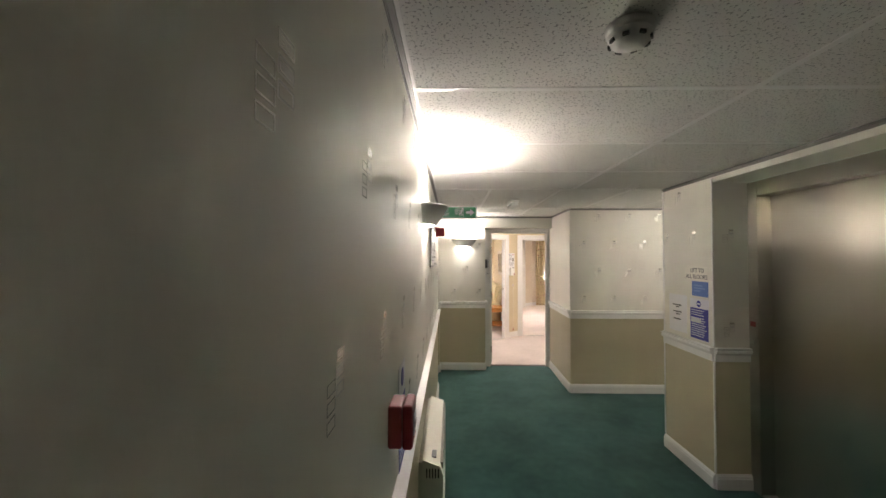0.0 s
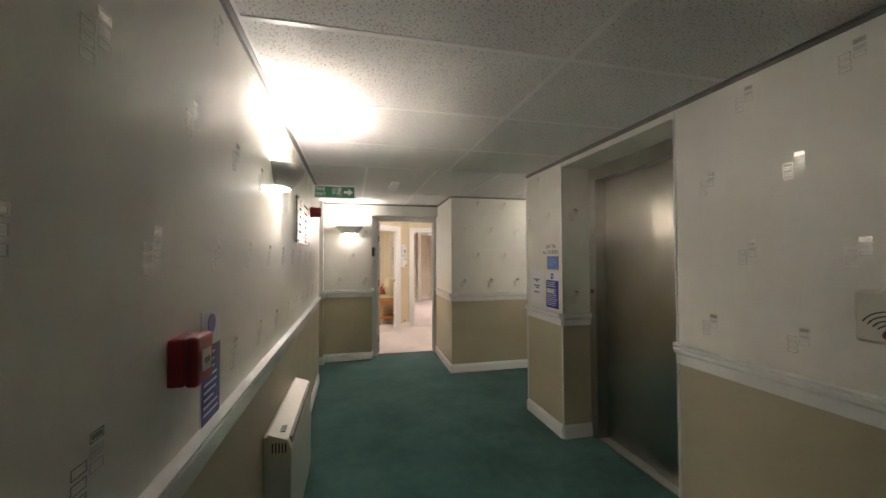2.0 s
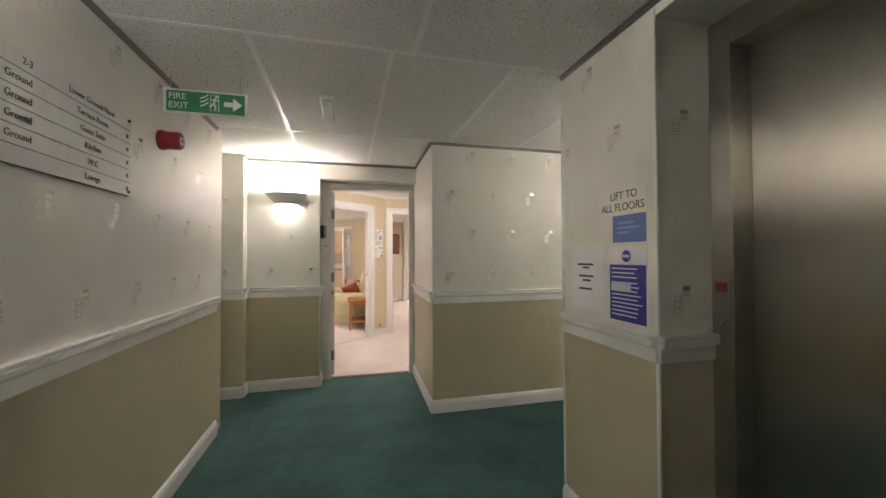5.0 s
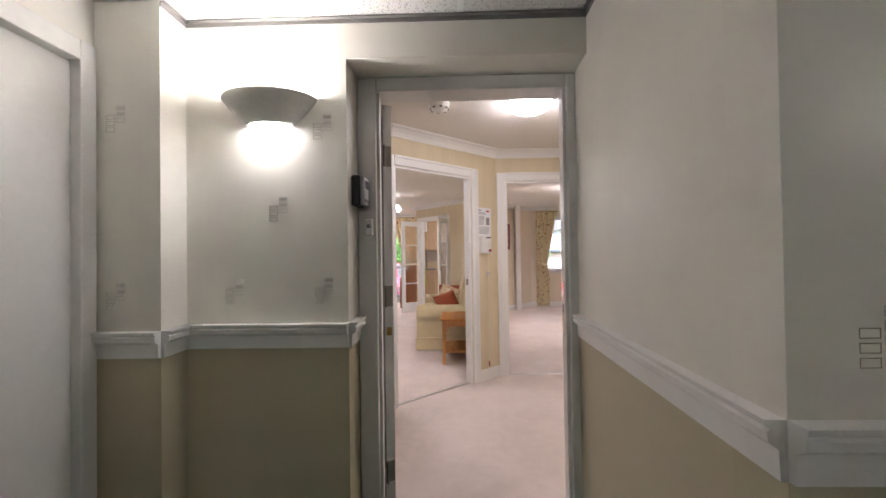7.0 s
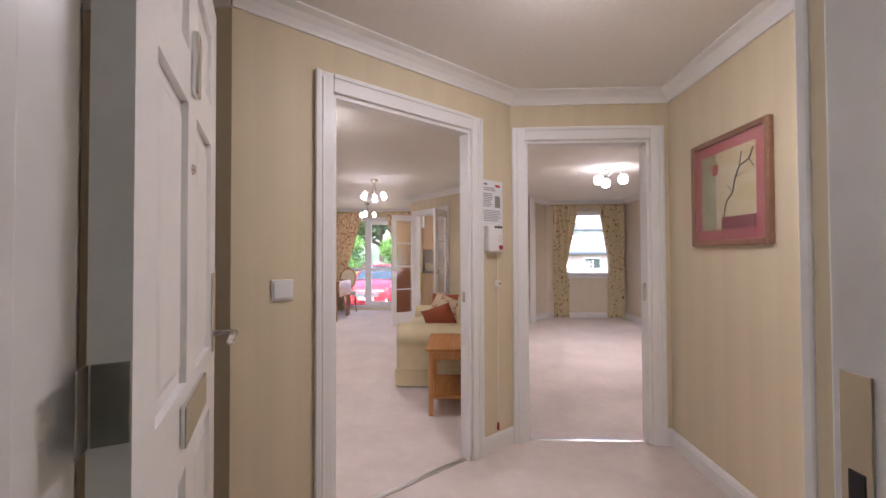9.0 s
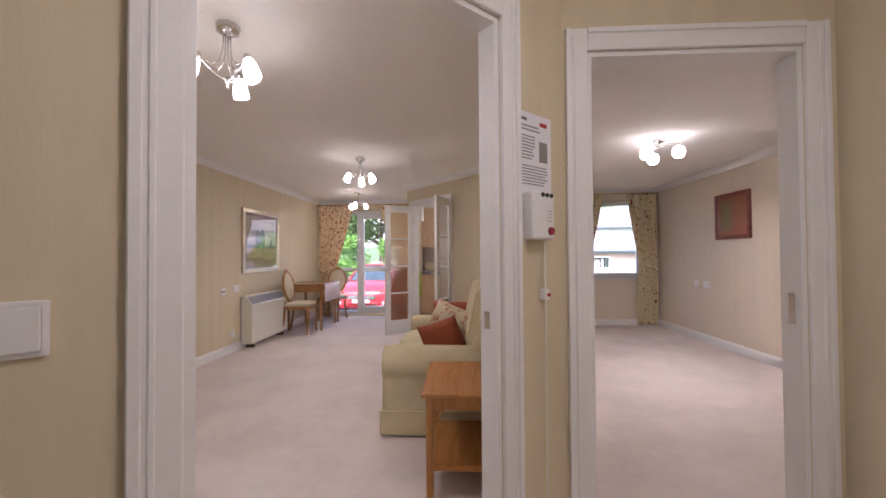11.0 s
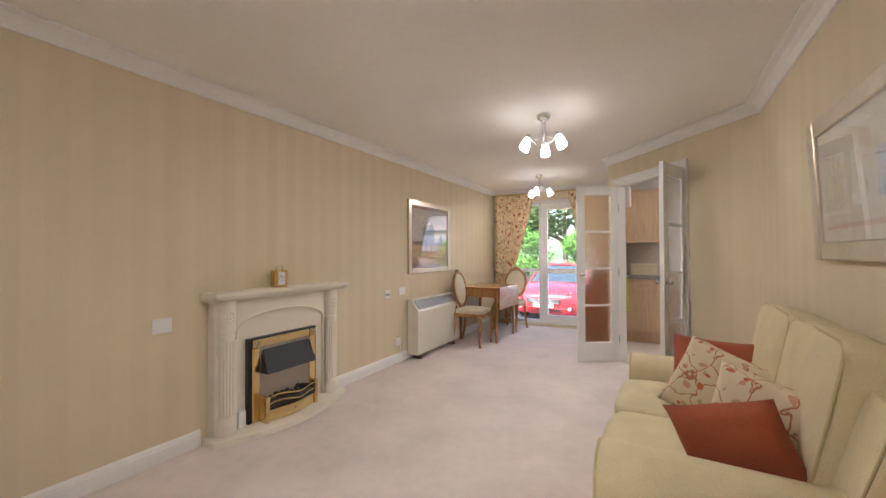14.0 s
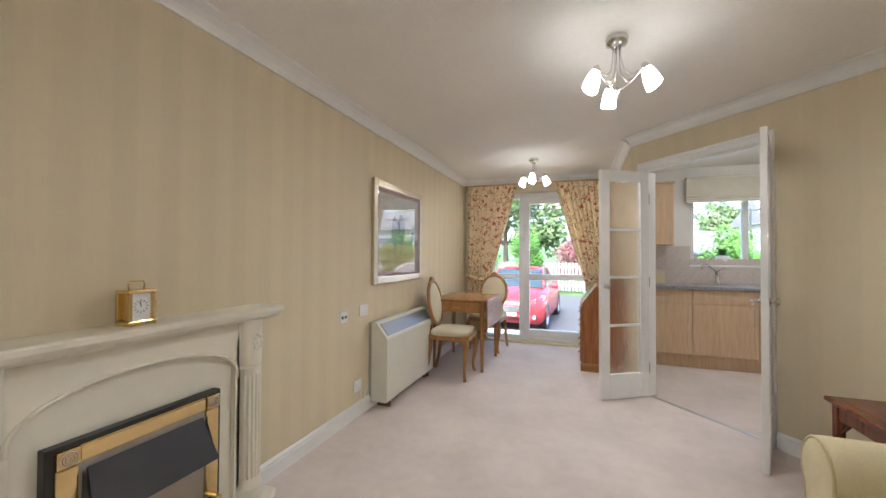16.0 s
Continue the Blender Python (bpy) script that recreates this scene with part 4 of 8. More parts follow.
def panel_leaf(w, h, t, panels):
    """A moulded door leaf with recessed, raised-field panels on both faces; x from 0 to w, faces at y = 0 and t."""
    bm = bmesh.new()
    cutx = sorted({0, w, *[v for a, b, *_ in panels for v in (a, b)]})
    cutz = sorted({0, h, *[v for *_, c, d in panels for v in (c, d)]})
    for x0, x1 in zip(cutx, cutx[1:]):
        for z0, z1 in zip(cutz, cutz[1:]):
            cx, cz = (x0 + x1) / 2, (z0 + z1) / 2
            if not any(a < cx < b and c < cz < d for a, b, c, d in panels):
                box(x0, 0, z0, x1, t, z1, bm=bm)
    bmesh.ops.remove_doubles(bm, verts=bm.verts, dist=1e-5)
    return bm


def raised_panels(leaf, t, panels):
    """The recessed panels of a leaf, each with a raised field on both faces."""
    for a, b, c, d in panels:
        bm = box(a, 0.013, c, b, t - 0.013, d)
        for y0, y1 in ((0.004, 0.014), (t - 0.014, t - 0.004)):
            own = bmesh.new()
            i0, i1 = 0.022, 0.045
            lo, hi = (y1, y0) if y0 < t / 2 else (y0, y1)
            v0 = [own.verts.new((x, lo, z)) for x, z in ((a + i0, c + i0), (b - i0, c + i0), (b - i0, d - i0), (a + i0, d - i0))]
            v1 = [own.verts.new((x, hi, z)) for x, z in ((a + i1, c + i1), (b - i1, c + i1), (b - i1, d - i1), (a + i1, d - i1))]
            own.faces.new(v1)
            for k in range(4):
                own.faces.new((v0[k], v0[(k + 1) % 4], v1[(k + 1) % 4], v1[k]))
            bmesh.ops.recalc_face_normals(own, faces=own.faces)
            add(bm, own)
        part("panel", bm, WHITE, leaf)


def six(w, h):
    s, m = 0.105, w / 2
    xs = ((s, m - 0.05), (m + 0.05, w - s))
    zs = ((0.20, 0.80), (0.97, 1.55), (1.66, h - 0.11))
    return [(a, b, c, d) for a, b in xs for c, d in zs]


def hinge(parent, z, y=0.0):
    part("hinge", box(-0.006, y - 0.002, z, 0.0, y + 0.046, z + 0.10, 0.001, 1), mat("steel_hinge", (0.4, 0.39, 0.36), 0.4, 1.0), parent)


# living room doorway and its open door
casing(dpt(1.240), dpt(0.36), 2.01, both=0.08)
ang = 136
t_ = empty("door_living", Matrix.Translation((dpt(1.262)[0] - 0.078, dpt(1.262)[1] + 0.091, 0.012)) @ Matrix.Rotation(radians(ang), 4, "Z"), "open white moulded six-panel living room door with lever handle", "door", kind="structure")
leaf = part("leaf", panel_leaf(0.762, 1.97, 0.04, six(0.762, 1.97)), WHITE, t_, at=Matrix.Translation((0, -0.04, 0)))
raised_panels(leaf, 0.04, six(0.762, 1.97))
for o_, y_ in ((1, 0), (-1, 0.04)):
    h_ = part("handle_plate", lathe([(0, 0.004), (0.026, 0.004), (0.027, 0)], 20, m=Matrix.Translation((0.705, y_, 0.99)) @ Matrix.Rotation(radians(90 * o_), 4, "X")), CHROME, leaf, smooth=True)
    lever(leaf, 0.705, 0.99, -1, o_) if o_ == -1 else part("lever", tube([(0.705, 0, 0.99), (0.705, -0.052, 0.99), (0.69, -0.06, 0.99), (0.59, -0.057, 0.985)], [0.009, 0.009, 0.010, 0.009], 12), CHROME, leaf, smooth=True)
for z_ in (0.2, 0.82, 1.68):
    hinge(t_, z_, -0.04)
tp_, _ = along(dpt(0.38), dpt(1.212))
tagged(part("strike_plate", box(-0.0025, 0.03, 0.955, 0.0008, 0.055, 1.015, 0.001, 1), CHROME, at=Matrix.Translation((dpt(0.38)[0], dpt(0.38)[1], 0)) @ Matrix.Rotation(math.atan2(DU.y, DU.x), 4, "Z") @ Matrix.Translation((0, -0.09, 0))), "chrome strike plate let into the door jamb", "strike plate")

# bedroom doorway and door
casing((1.644, D0.y), (2.466, D0.y), 2.01)
t_ = empty("door_bedroom", Matrix.Translation((1.672, 8.02, 0.012)) @ Matrix.Rotation(radians(86), 4, "Z"), "open white moulded six-panel bedroom door", "door", kind="structure")
leaf = part("leaf", panel_leaf(0.762, 1.97, 0.04, six(0.762, 1.97)), WHITE, t_, at=Matrix.Translation((0, -0.0, 0)))
raised_panels(leaf, 0.04, six(0.762, 1.97))
part("lever", tube([(0.705, 0, 0.98), (0.705, -0.052, 0.98), (0.69, -0.058, 0.98), (0.59, -0.055, 0.975)], [0.009, 0.009, 0.010, 0.009], 12), CHROME, leaf, smooth=True)
for z_ in (0.2, 1.68):
    hinge(t_, z_)
tagged(part("strike_plate", box(2.4425, 7.955, 0.93, 2.4455, 7.985, 1.05, 0.001, 1), CHROME), "chrome strike plate let into the door jamb", "strike plate")

# entrance door frame in its deep reveal
t_ = empty("entrance_frame", pose(0, 0, 0), "white painted entrance door frame in a deep reveal", "door frame", kind="structure")
for x0, x1 in ((0.665, 0.748), (1.603, 1.642)):
    part("jamb", box(x0, 5.665, 0, x1, 5.797, 2.06, 0.004), WHITE, t_)
    part("stop", box(x1 - 0.002 if x0 < 1 else x0 - 0.014, 5.685, 0, x1 + 0.014 if x0 < 1 else x0 + 0.002, 5.72, 2.0, 0.002), WHITE, t_)
part("head_jamb", box(0.749, 5.665, 1.998, 1.602, 5.797, 2.06, 0.004), WHITE, t_)
for x0, x1 in ((0.60, 0.664), (1.643, 1.705)):
    part("architrave", box(x0, 5.861, 0, x1, 5.88, 2.12, 0.004), TRIM, t_)
part("architrave", box(0.665, 5.861, 2.058, 1.642, 5.88, 2.12, 0.004), TRIM, t_)
part("lock_keep", box(1.6005, 5.752, 0.88, 1.6035, 5.785, 1.12, 0.001, 1), CHROME, t_)
part("keep_slot", box(1.5995, 5.760, 0.98, 1.6010, 5.776, 1.02), BLACK, t_)
t_ = empty("door_entrance", Matrix.Translation((0.755, 5.80, 0.012)) @ Matrix.Rotation(radians(117), 4, "Z"), "open white moulded entrance door with chrome letter plate and lock", "door", kind="structure")
leaf = part("leaf", panel_leaf(0.785, 1.98, 0.044, six(0.785, 1.98)), WHITE, t_, at=Matrix.Translation((0, -0.044, 0)))
raised_panels(leaf, 0.044, six(0.785, 1.98))
part("lever", tube([(0.725, 0, 1.0), (0.725, -0.052, 1.0), (0.71, -0.06, 1.0), (0.61, -0.057, 0.995)], [0.009, 0.009, 0.010, 0.009], 12), CHROME, leaf, smooth=True)
part("lock_plate", box(0.70, -0.006, 0.95, 0.75, 0, 1.18, 0.002, 1), CHROME, leaf)
part("door_viewer", lathe([(0, 0.006), (0.008, 0.006), (0.012, 0)], 14, m=Matrix.Translation((0.392, 0, 1.42)) @ Matrix.Rotation(radians(90), 4, "X")), CHROME, leaf)
part("letter_plate", box(0.28, -0.012, 0.86, 0.53, 0, 0.94, 0.004), CHROME, leaf)
part("knocker", box(0.37, -0.014, 1.58, 0.41, 0, 1.72, 0.005), CHROME, leaf)
for z_ in (0.16, 1.0, 1.68):
    part("hinge", box(-0.03, -0.002, z_, 0.0, 0.0, z_ + 0.10, 0.0008, 1), mat("worn_steel", (0.36, 0.34, 0.30), 0.45, 1.0), t_)
    part("hinge", box(-0.001, -0.042, z_, 0.002, -0.004, z_ + 0.10, 0.0008, 1), mat("worn_steel", (0.36, 0.34, 0.30), 0.45, 1.0), t_)
part("door_chain_plate", box(-0.001, -0.034, 0.86, 0.002, -0.008, 0.90, 0.001, 1), BRASS, t_)

# metal carpet strips in the inner doorways
STRIP = mat("aluminium_strip", (0.62, 0.60, 0.57), 0.35, 1.0)


def carpet_strip(p0, p1, label):
    m, w = along(p0, p1)
    sec = [(-0.062, 0.0), (-0.060, 0.004), (-0.046, 0.006), (-0.040, 0.006), (-0.026, 0.004), (-0.024, 0.0)]
    tagged(part("carpet_strip", profile_run(sec, w), STRIP, at=m), label, "carpet strip", kind="structure")


carpet_strip(dpt(1.218), dpt(0.382), "slim aluminium carpet strip in the living room doorway")
carpet_strip((1.666, D0.y), (2.444, D0.y), "slim aluminium carpet strip in the bedroom doorway")
ORIGIN = LIVING
carpet_strip(kpt(1.578), kpt(0.712), "slim aluminium carpet strip in the kitchen doorway")
ORIGIN = HOME

# white door in the side recess
t_ = empty("door_recess", pose(-0.25, 4.65, 0), "closed plain white door with chrome lever in a recess", "door", kind="structure")
part("leaf", box(-0.06, 0.04, 0.008, -0.02, 0.64, 1.97, 0.003), WHITE, t_)
for y0, y1 in ((-0.03, 0.04), (0.64, 0.70)):
    part("frame_post", box(-0.08, y0, 0, 0.018, y1, 2.05, 0.004), WHITE, t_)
part("frame_head", box(-0.08, 0.041, 1.975, 0.018, 0.639, 2.05, 0.004), WHITE, t_)
part("lever", tube([(-0.02, 0.10, 1.0), (0.03, 0.10, 1.0), (0.038, 0.12, 1.0), (0.038, 0.21, 0.995)], 0.009, 12), CHROME, t_, smooth=True)
part("lock_cylinder", cyl((-0.02, 0.10, 1.22), (-0.008, 0.10, 1.22), 0.02), CHROME, t_)

# key safe and bell by the entrance
t_ = empty("key_safe", face((0.662, 5.5), (0.662, 6)) @ Matrix.Translation((0.06, 0, 1.472)) @ Matrix.Diagonal((1.15, 1, 0.84, 1)), "black and silver key safe mounted on the door reveal", "card reader")
part("back_case", box(0, -0.035, 0, 0.085, 0, 0.155, 0.006), BLACK, t_)
part("front_case", box(0.006, -0.056, 0.006, 0.079, -0.035, 0.15, 0.009, 3), mat("silver_plastic", (0.42, 0.42, 0.45), 0.4, 0.3), t_)
part("screen", box(0.018, -0.058, 0.09, 0.068, -0.0555, 0.13, 0.002), mat("violet_screen", (0.10, 0.08, 0.16), 0.15), t_)
part("slot", box(0.014, -0.058, 0.02, 0.07, -0.0555, 0.035, 0.001), BLACK, t_)
t_ = empty("doorbell", pose(0.715, 5.665, 1.347), "white plastic doorbell push on the door frame", "doorbell")
part("case", box(-0.018, -0.018, 0, 0.018, 0, 0.076, 0.006), TRIM, t_)
part("push", lathe([(0, 0.005), (0.008, 0.004), (0.010, 0)], 16, m=Matrix.Translation((0, -0.018, 0.045)) @ Matrix.Rotation(radians(90), 4, "X")), mat("grey_push", (0.3, 0.3, 0.32), 0.4), t_)

# ---- hall of the flat ----
def switch(m, label, gangs=1, w=0.087):
    t = empty("light_switch", m, label, "switch")
    part("plate", box(0, -0.009, 0, w, 0, 0.087, 0.003), TRIM, t)
    for i in range(gangs):
        x = w / 2 + (i - (gangs - 1) / 2) * 0.02
        part("rocker", box(x - 0.007, -0.013, 0.03, x + 0.007, -0.008, 0.057, 0.002), TRIM, t)
    return t


def socket(m, label, w=0.147, holes=True):
    t = empty("wall_socket", m, label, "socket")
    part("plate", box(0, -0.009, 0, w, 0, 0.087, 0.003), TRIM, t)
    if holes:
        for i in range(2):
            x = w * (0.28 + 0.44 * i)
            part("socket_hole", box(x - 0.012, -0.0095, 0.03, x + 0.012, -0.0088, 0.05), BLACK, t)
    return t


DG = face(dpt(1.67), dpt(0))
s_ = empty("light_switch", DG @ Matrix.Translation((0.161, 0, 1.05)), "white square rocker switch on the striped paper", "switch")
part("plate", box(0, -0.010, 0, 0.09, 0, 0.09, 0.003), TRIM, s_)
part("rocker", box(0.008, -0.015, 0.008, 0.082, -0.0095, 0.082, 0.004), TRIM, s_)
smoke_detector(pose(1.01, 6.64, FH), "round white smoke detector on the hall ceiling", 0.075)

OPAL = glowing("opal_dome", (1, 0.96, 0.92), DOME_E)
# the kitchen dome is unseen: a copy of the hall's, added to brighten the kitchen
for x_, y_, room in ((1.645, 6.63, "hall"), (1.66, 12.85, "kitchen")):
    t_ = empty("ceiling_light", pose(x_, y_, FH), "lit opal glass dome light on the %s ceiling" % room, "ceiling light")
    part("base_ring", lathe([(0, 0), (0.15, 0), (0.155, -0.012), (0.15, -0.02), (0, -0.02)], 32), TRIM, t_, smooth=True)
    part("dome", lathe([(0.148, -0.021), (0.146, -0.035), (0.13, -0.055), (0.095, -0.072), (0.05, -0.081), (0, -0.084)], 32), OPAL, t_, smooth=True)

# emergency speech unit, instruction sheet and pull cord between the two doors
M_ = face(dpt(0.335), dpt(0))
t_ = empty("instruction_sheet", M_ @ Matrix.Translation((0.05, 0, 1.425)) @ Matrix.Diagonal((1.05, 1, 1.08, 1)), "white printed instruction sheet pinned to the wall", "notice")
part("sheet", box(0, -0.003, 0, 0.195, 0, 0.275, 0.0006, 1), PAPER, t_)
GREYINK = mat("grey_ink", (0.35, 0.35, 0.37), 0.6)
bars(t_, 0.12, 0.115, 0.20, 8, GREYINK, 0.014, 0.5, -0.0036, 0.3)
bars(t_, 0.19, 0.03, 0.10, 7, GREYINK, 0.014, 0.45, -0.0036, 0.3)
bars(t_, 0.16, 0.21, 0.235, 2, GREYINK, 0.03, 0.5, -0.0036, 0.2)
part("unit_picture", box(0.125, -0.004, 0.115, 0.172, -0.003, 0.185, 0.0005, 1), mat("grey_print", (0.28, 0.27, 0.24), 0.5), t_)
part("red_heading", box(0.13, -0.004, 0.238, 0.17, -0.003, 0.252), mat("red_print", (0.5, 0.05, 0.06), 0.5), t_)
part("arch_mark", box(0.03, -0.004, 0.245, 0.06, -0.003, 0.255), mat("slate_print", (0.15, 0.16, 0.2), 0.5), t_)
t_ = empty("care_call_unit", M_ @ Matrix.Translation((0.085, 0, 1.262)) @ Matrix.Diagonal((1, 1, 0.85, 1)), "white wall speech unit with a red button", "alarm unit")
part("case", box(0, -0.05, 0, 0.125, 0, 0.20, 0.012, 3), TRIM, t_)
for i in range(3):
    part("button", lathe([(0, 0.004), (0.009, 0.003), (0.010, 0)], 16, m=Matrix.Translation((0.055 + 0.024 * i, -0.05, 0.185)) @ Matrix.Rotation(radians(90), 4, "X")), BLACK, t_)
part("red_button", lathe([(0, 0.008), (0.016, 0.006), (0.018, 0)], 20, m=Matrix.Translation((0.1, -0.05, 0.035)) @ Matrix.Rotation(radians(90), 4, "X")), mat("red_push", (0.32, 0.02, 0.04), 0.3), t_, "dark red alarm button")
gr = bmesh.new()
for i in range(4):
    add(gr, tube([(0.08, -0.0505, 0.075 + i * 0.014), (0.09, -0.051, 0.078 + i * 0.014), (0.104, -0.0505, 0.076 + i * 0.014)], 0.0013, 6))
part("speaker_slots", gr, GREYINK, t_)
part("cable", tube([(0.004, -0.006, 0.19), (-0.006, -0.006, 0.12), (-0.002, -0.006, 0.02), (0.012, -0.006, -0.02), (0.02, -0.006, -0.0)], 0.0025, 6), TRIM, t_)
t_ = empty("pull_cord", M_ @ Matrix.Translation((0.175, 0, 1.262)), "white emergency pull cord with a red toggle", "pull cord")
part("cord", tube([(0, -0.03, 0), (0.001, -0.03, -0.5), (-0.002, -0.03, -1.08)], 0.0022, 6), TRIM, t_)
part("toggle", lathe([(0, 0.03), (0.006, 0.02), (0.009, -0.02), (0, -0.03)], 12, m=Matrix.Translation((-0.002, -0.03, -1.10))), mat("red_toggle", (0.4, 0.04, 0.05), 0.4), t_)
part("bracket", box(0.0, -0.034, -0.22, 0.02, 0, -0.18, 0.004), TRIM, t_)
part("red_cap", cyl((0.01, -0.034, -0.2), (0.01, -0.042, -0.2), 0.006), mat("red_cap_p", (0.45, 0.04, 0.05), 0.4), t_)


# ---- pictures ----
def framed(m, w, h, frame_w, depth, frame_mat, mount, mount_w, label, art):
    """A framed picture on a wall, x along it and -y out; art(thing, x0, z0, x1, z1, y) lays the picture's flat shapes."""
    t = empty("framed_picture", m, label, "picture")
    for x0, z0, x1, z1 in ((0, 0, frame_w, h), (w - frame_w, 0, w, h), (frame_w, 0, w - frame_w, frame_w), (frame_w, h - frame_w, w - frame_w, h)):
        bm = box(x0, -depth, z0, x1, 0, z1, 0.006, 2)
        part("frame_rail", bm, frame_mat, t)
    part("mount", box(frame_w, -depth * 0.5, frame_w, w - frame_w, -0.004, h - frame_w), mount, t)
    a = frame_w + mount_w
    art(t, a, a, w - a, h - a, -depth * 0.5)
    g = part("glazing", box(frame_w, -depth * 0.5 - 0.009, frame_w, w - frame_w, -depth * 0.5 - 0.007, h - frame_w), PANE, t)
    g.visible_shadow = False
    return t


PANE = glass("clear_glass")


def flat(t, name, poly, y, material):
    bm = bmesh.new()
    bm.faces.new([bm.verts.new((x, y, z)) for x, z in poly])
    return part(name, bm, material, t)


def brush(name, a, b, scale=9):
    """Painted ground that drifts between two colours."""
    m = mat(name, a, 0.7)
    n, l, bs = nodes_of(m)
    t = n.new("ShaderNodeTexNoise")
    t.inputs["Scale"].default_value, t.inputs["Detail"].default_value, t.inputs["Distortion"].default_value = scale, 5, 1.0
    l.new(coords(m, (1, 1, 2)), t.inputs["Vector"])
    r = n.new("ShaderNodeValToRGB")
    r.color_ramp.elements[0].position, r.color_ramp.elements[1].position = 0.35, 0.65
    r.color_ramp.elements[0].color, r.color_ramp.elements[1].color = (*a, 1), (*b, 1)
    l.new(t.outputs[0], r.inputs[0])
    l.new(r.outputs[0], bs.inputs["Base Color"])
    return m


def ellipse(cx, cz, rx, rz, n=18):
    return [(cx + rx * math.cos(2 * math.pi * i / n), cz + rz * math.sin(2 * math.pi * i / n)) for i in range(n)]


def landscape(t, x0, z0, x1, z1, y):
    w, h = x1 - x0, z1 - z0
    flat(t, "sky_area", [(x0, z0 + h * 0.38), (x1, z0 + h * 0.38), (x1, z1), (x0, z1)], y - 0.001, brush("painted_sky", (0.42, 0.40, 0.38), (0.55, 0.50, 0.42)))
    flat(t, "field", [(x0, z0), (x1, z0), (x1, z0 + h * 0.38), (x0, z0 + h * 0.38)], y - 0.001, brush("painted_field", (0.45, 0.25, 0.14), (0.52, 0.38, 0.22), 6))
    flat(t, "far_trees", [(x0, z0 + h * 0.36), (x1, z0 + h * 0.36), (x1, z0 + h * 0.43), (x0 + w * 0.6, z0 + h * 0.41), (x0 + w * 0.3, z0 + h * 0.44), (x0, z0 + h * 0.42)], y - 0.002, brush("painted_hedge", (0.14, 0.13, 0.12), (0.2, 0.2, 0.18)))
    dark = brush("painted_tree", (0.08, 0.08, 0.10), (0.16, 0.16, 0.17), 14)
    for cx, cz, rx, rz in ((0.36, 0.53, 0.085, 0.2), (0.52, 0.56, 0.10, 0.21), (0.83, 0.46, 0.05, 0.09)):
        flat(t, "painted_tree", ellipse(x0 + w * cx, z0 + h * cz, w * rx, h * rz), y - 0.003, dark)
        flat(t, "painted_trunk", [(x0 + w * (cx - 0.008), z0 + h * 0.22), (x0 + w * (cx + 0.008), z0 + h * 0.22), (x0 + w * (cx + 0.006), z0 + h * cz), (x0 + w * (cx - 0.006), z0 + h * cz)], y - 0.0026, dark)
    flat(t, "foreground", [(x0, z0), (x1, z0), (x1, z0 + h * 0.12), (x0, z0 + h * 0.16)], y - 0.0018, brush("painted_foreground", (0.28, 0.14, 0.10), (0.4, 0.24, 0.16)))


def abstract(t, x0, z0, x1, z1, y):
    w, h = x1 - x0, z1 - z0
    flat(t, "wash", [(x0, z0), (x1, z0), (x1, z1), (x0, z1)], y - 0.001, brush("pale_wash", (0.50, 0.44, 0.32), (0.56, 0.52, 0.44)))
    for i, (a, b, c, d, col) in enumerate(((0.08, 0.3, 0.2, 0.75, (0.42, 0.38, 0.22)), (0.28, 0.22, 0.36, 0.8, (0.56, 0.54, 0.45)), (0.5, 0.25, 0.86, 0.72, (0.33, 0.36, 0.42)), (0.62, 0.0, 0.98, 0.2, (0.42, 0.36, 0.52)), (0.7, 0.6, 0.76, 0.92, (0.50, 0.47, 0.26)), (0.0, 0.0, 0.6, 0.06, (0.42, 0.26, 0.18)))):
        flat(t, "colour_block", [(x0 + w * a, z0 + h * b), (x0 + w * c, z0 + h * b), (x0 + w * (c - 0.01), z0 + h * d), (x0 + w * (a + 0.02), z0 + h * (d - 0.02))], y - 0.0016 - 0.0003 * i, brush("abstract_%d" % i, col, tuple(min(1, v * 1.3) for v in col), 12))


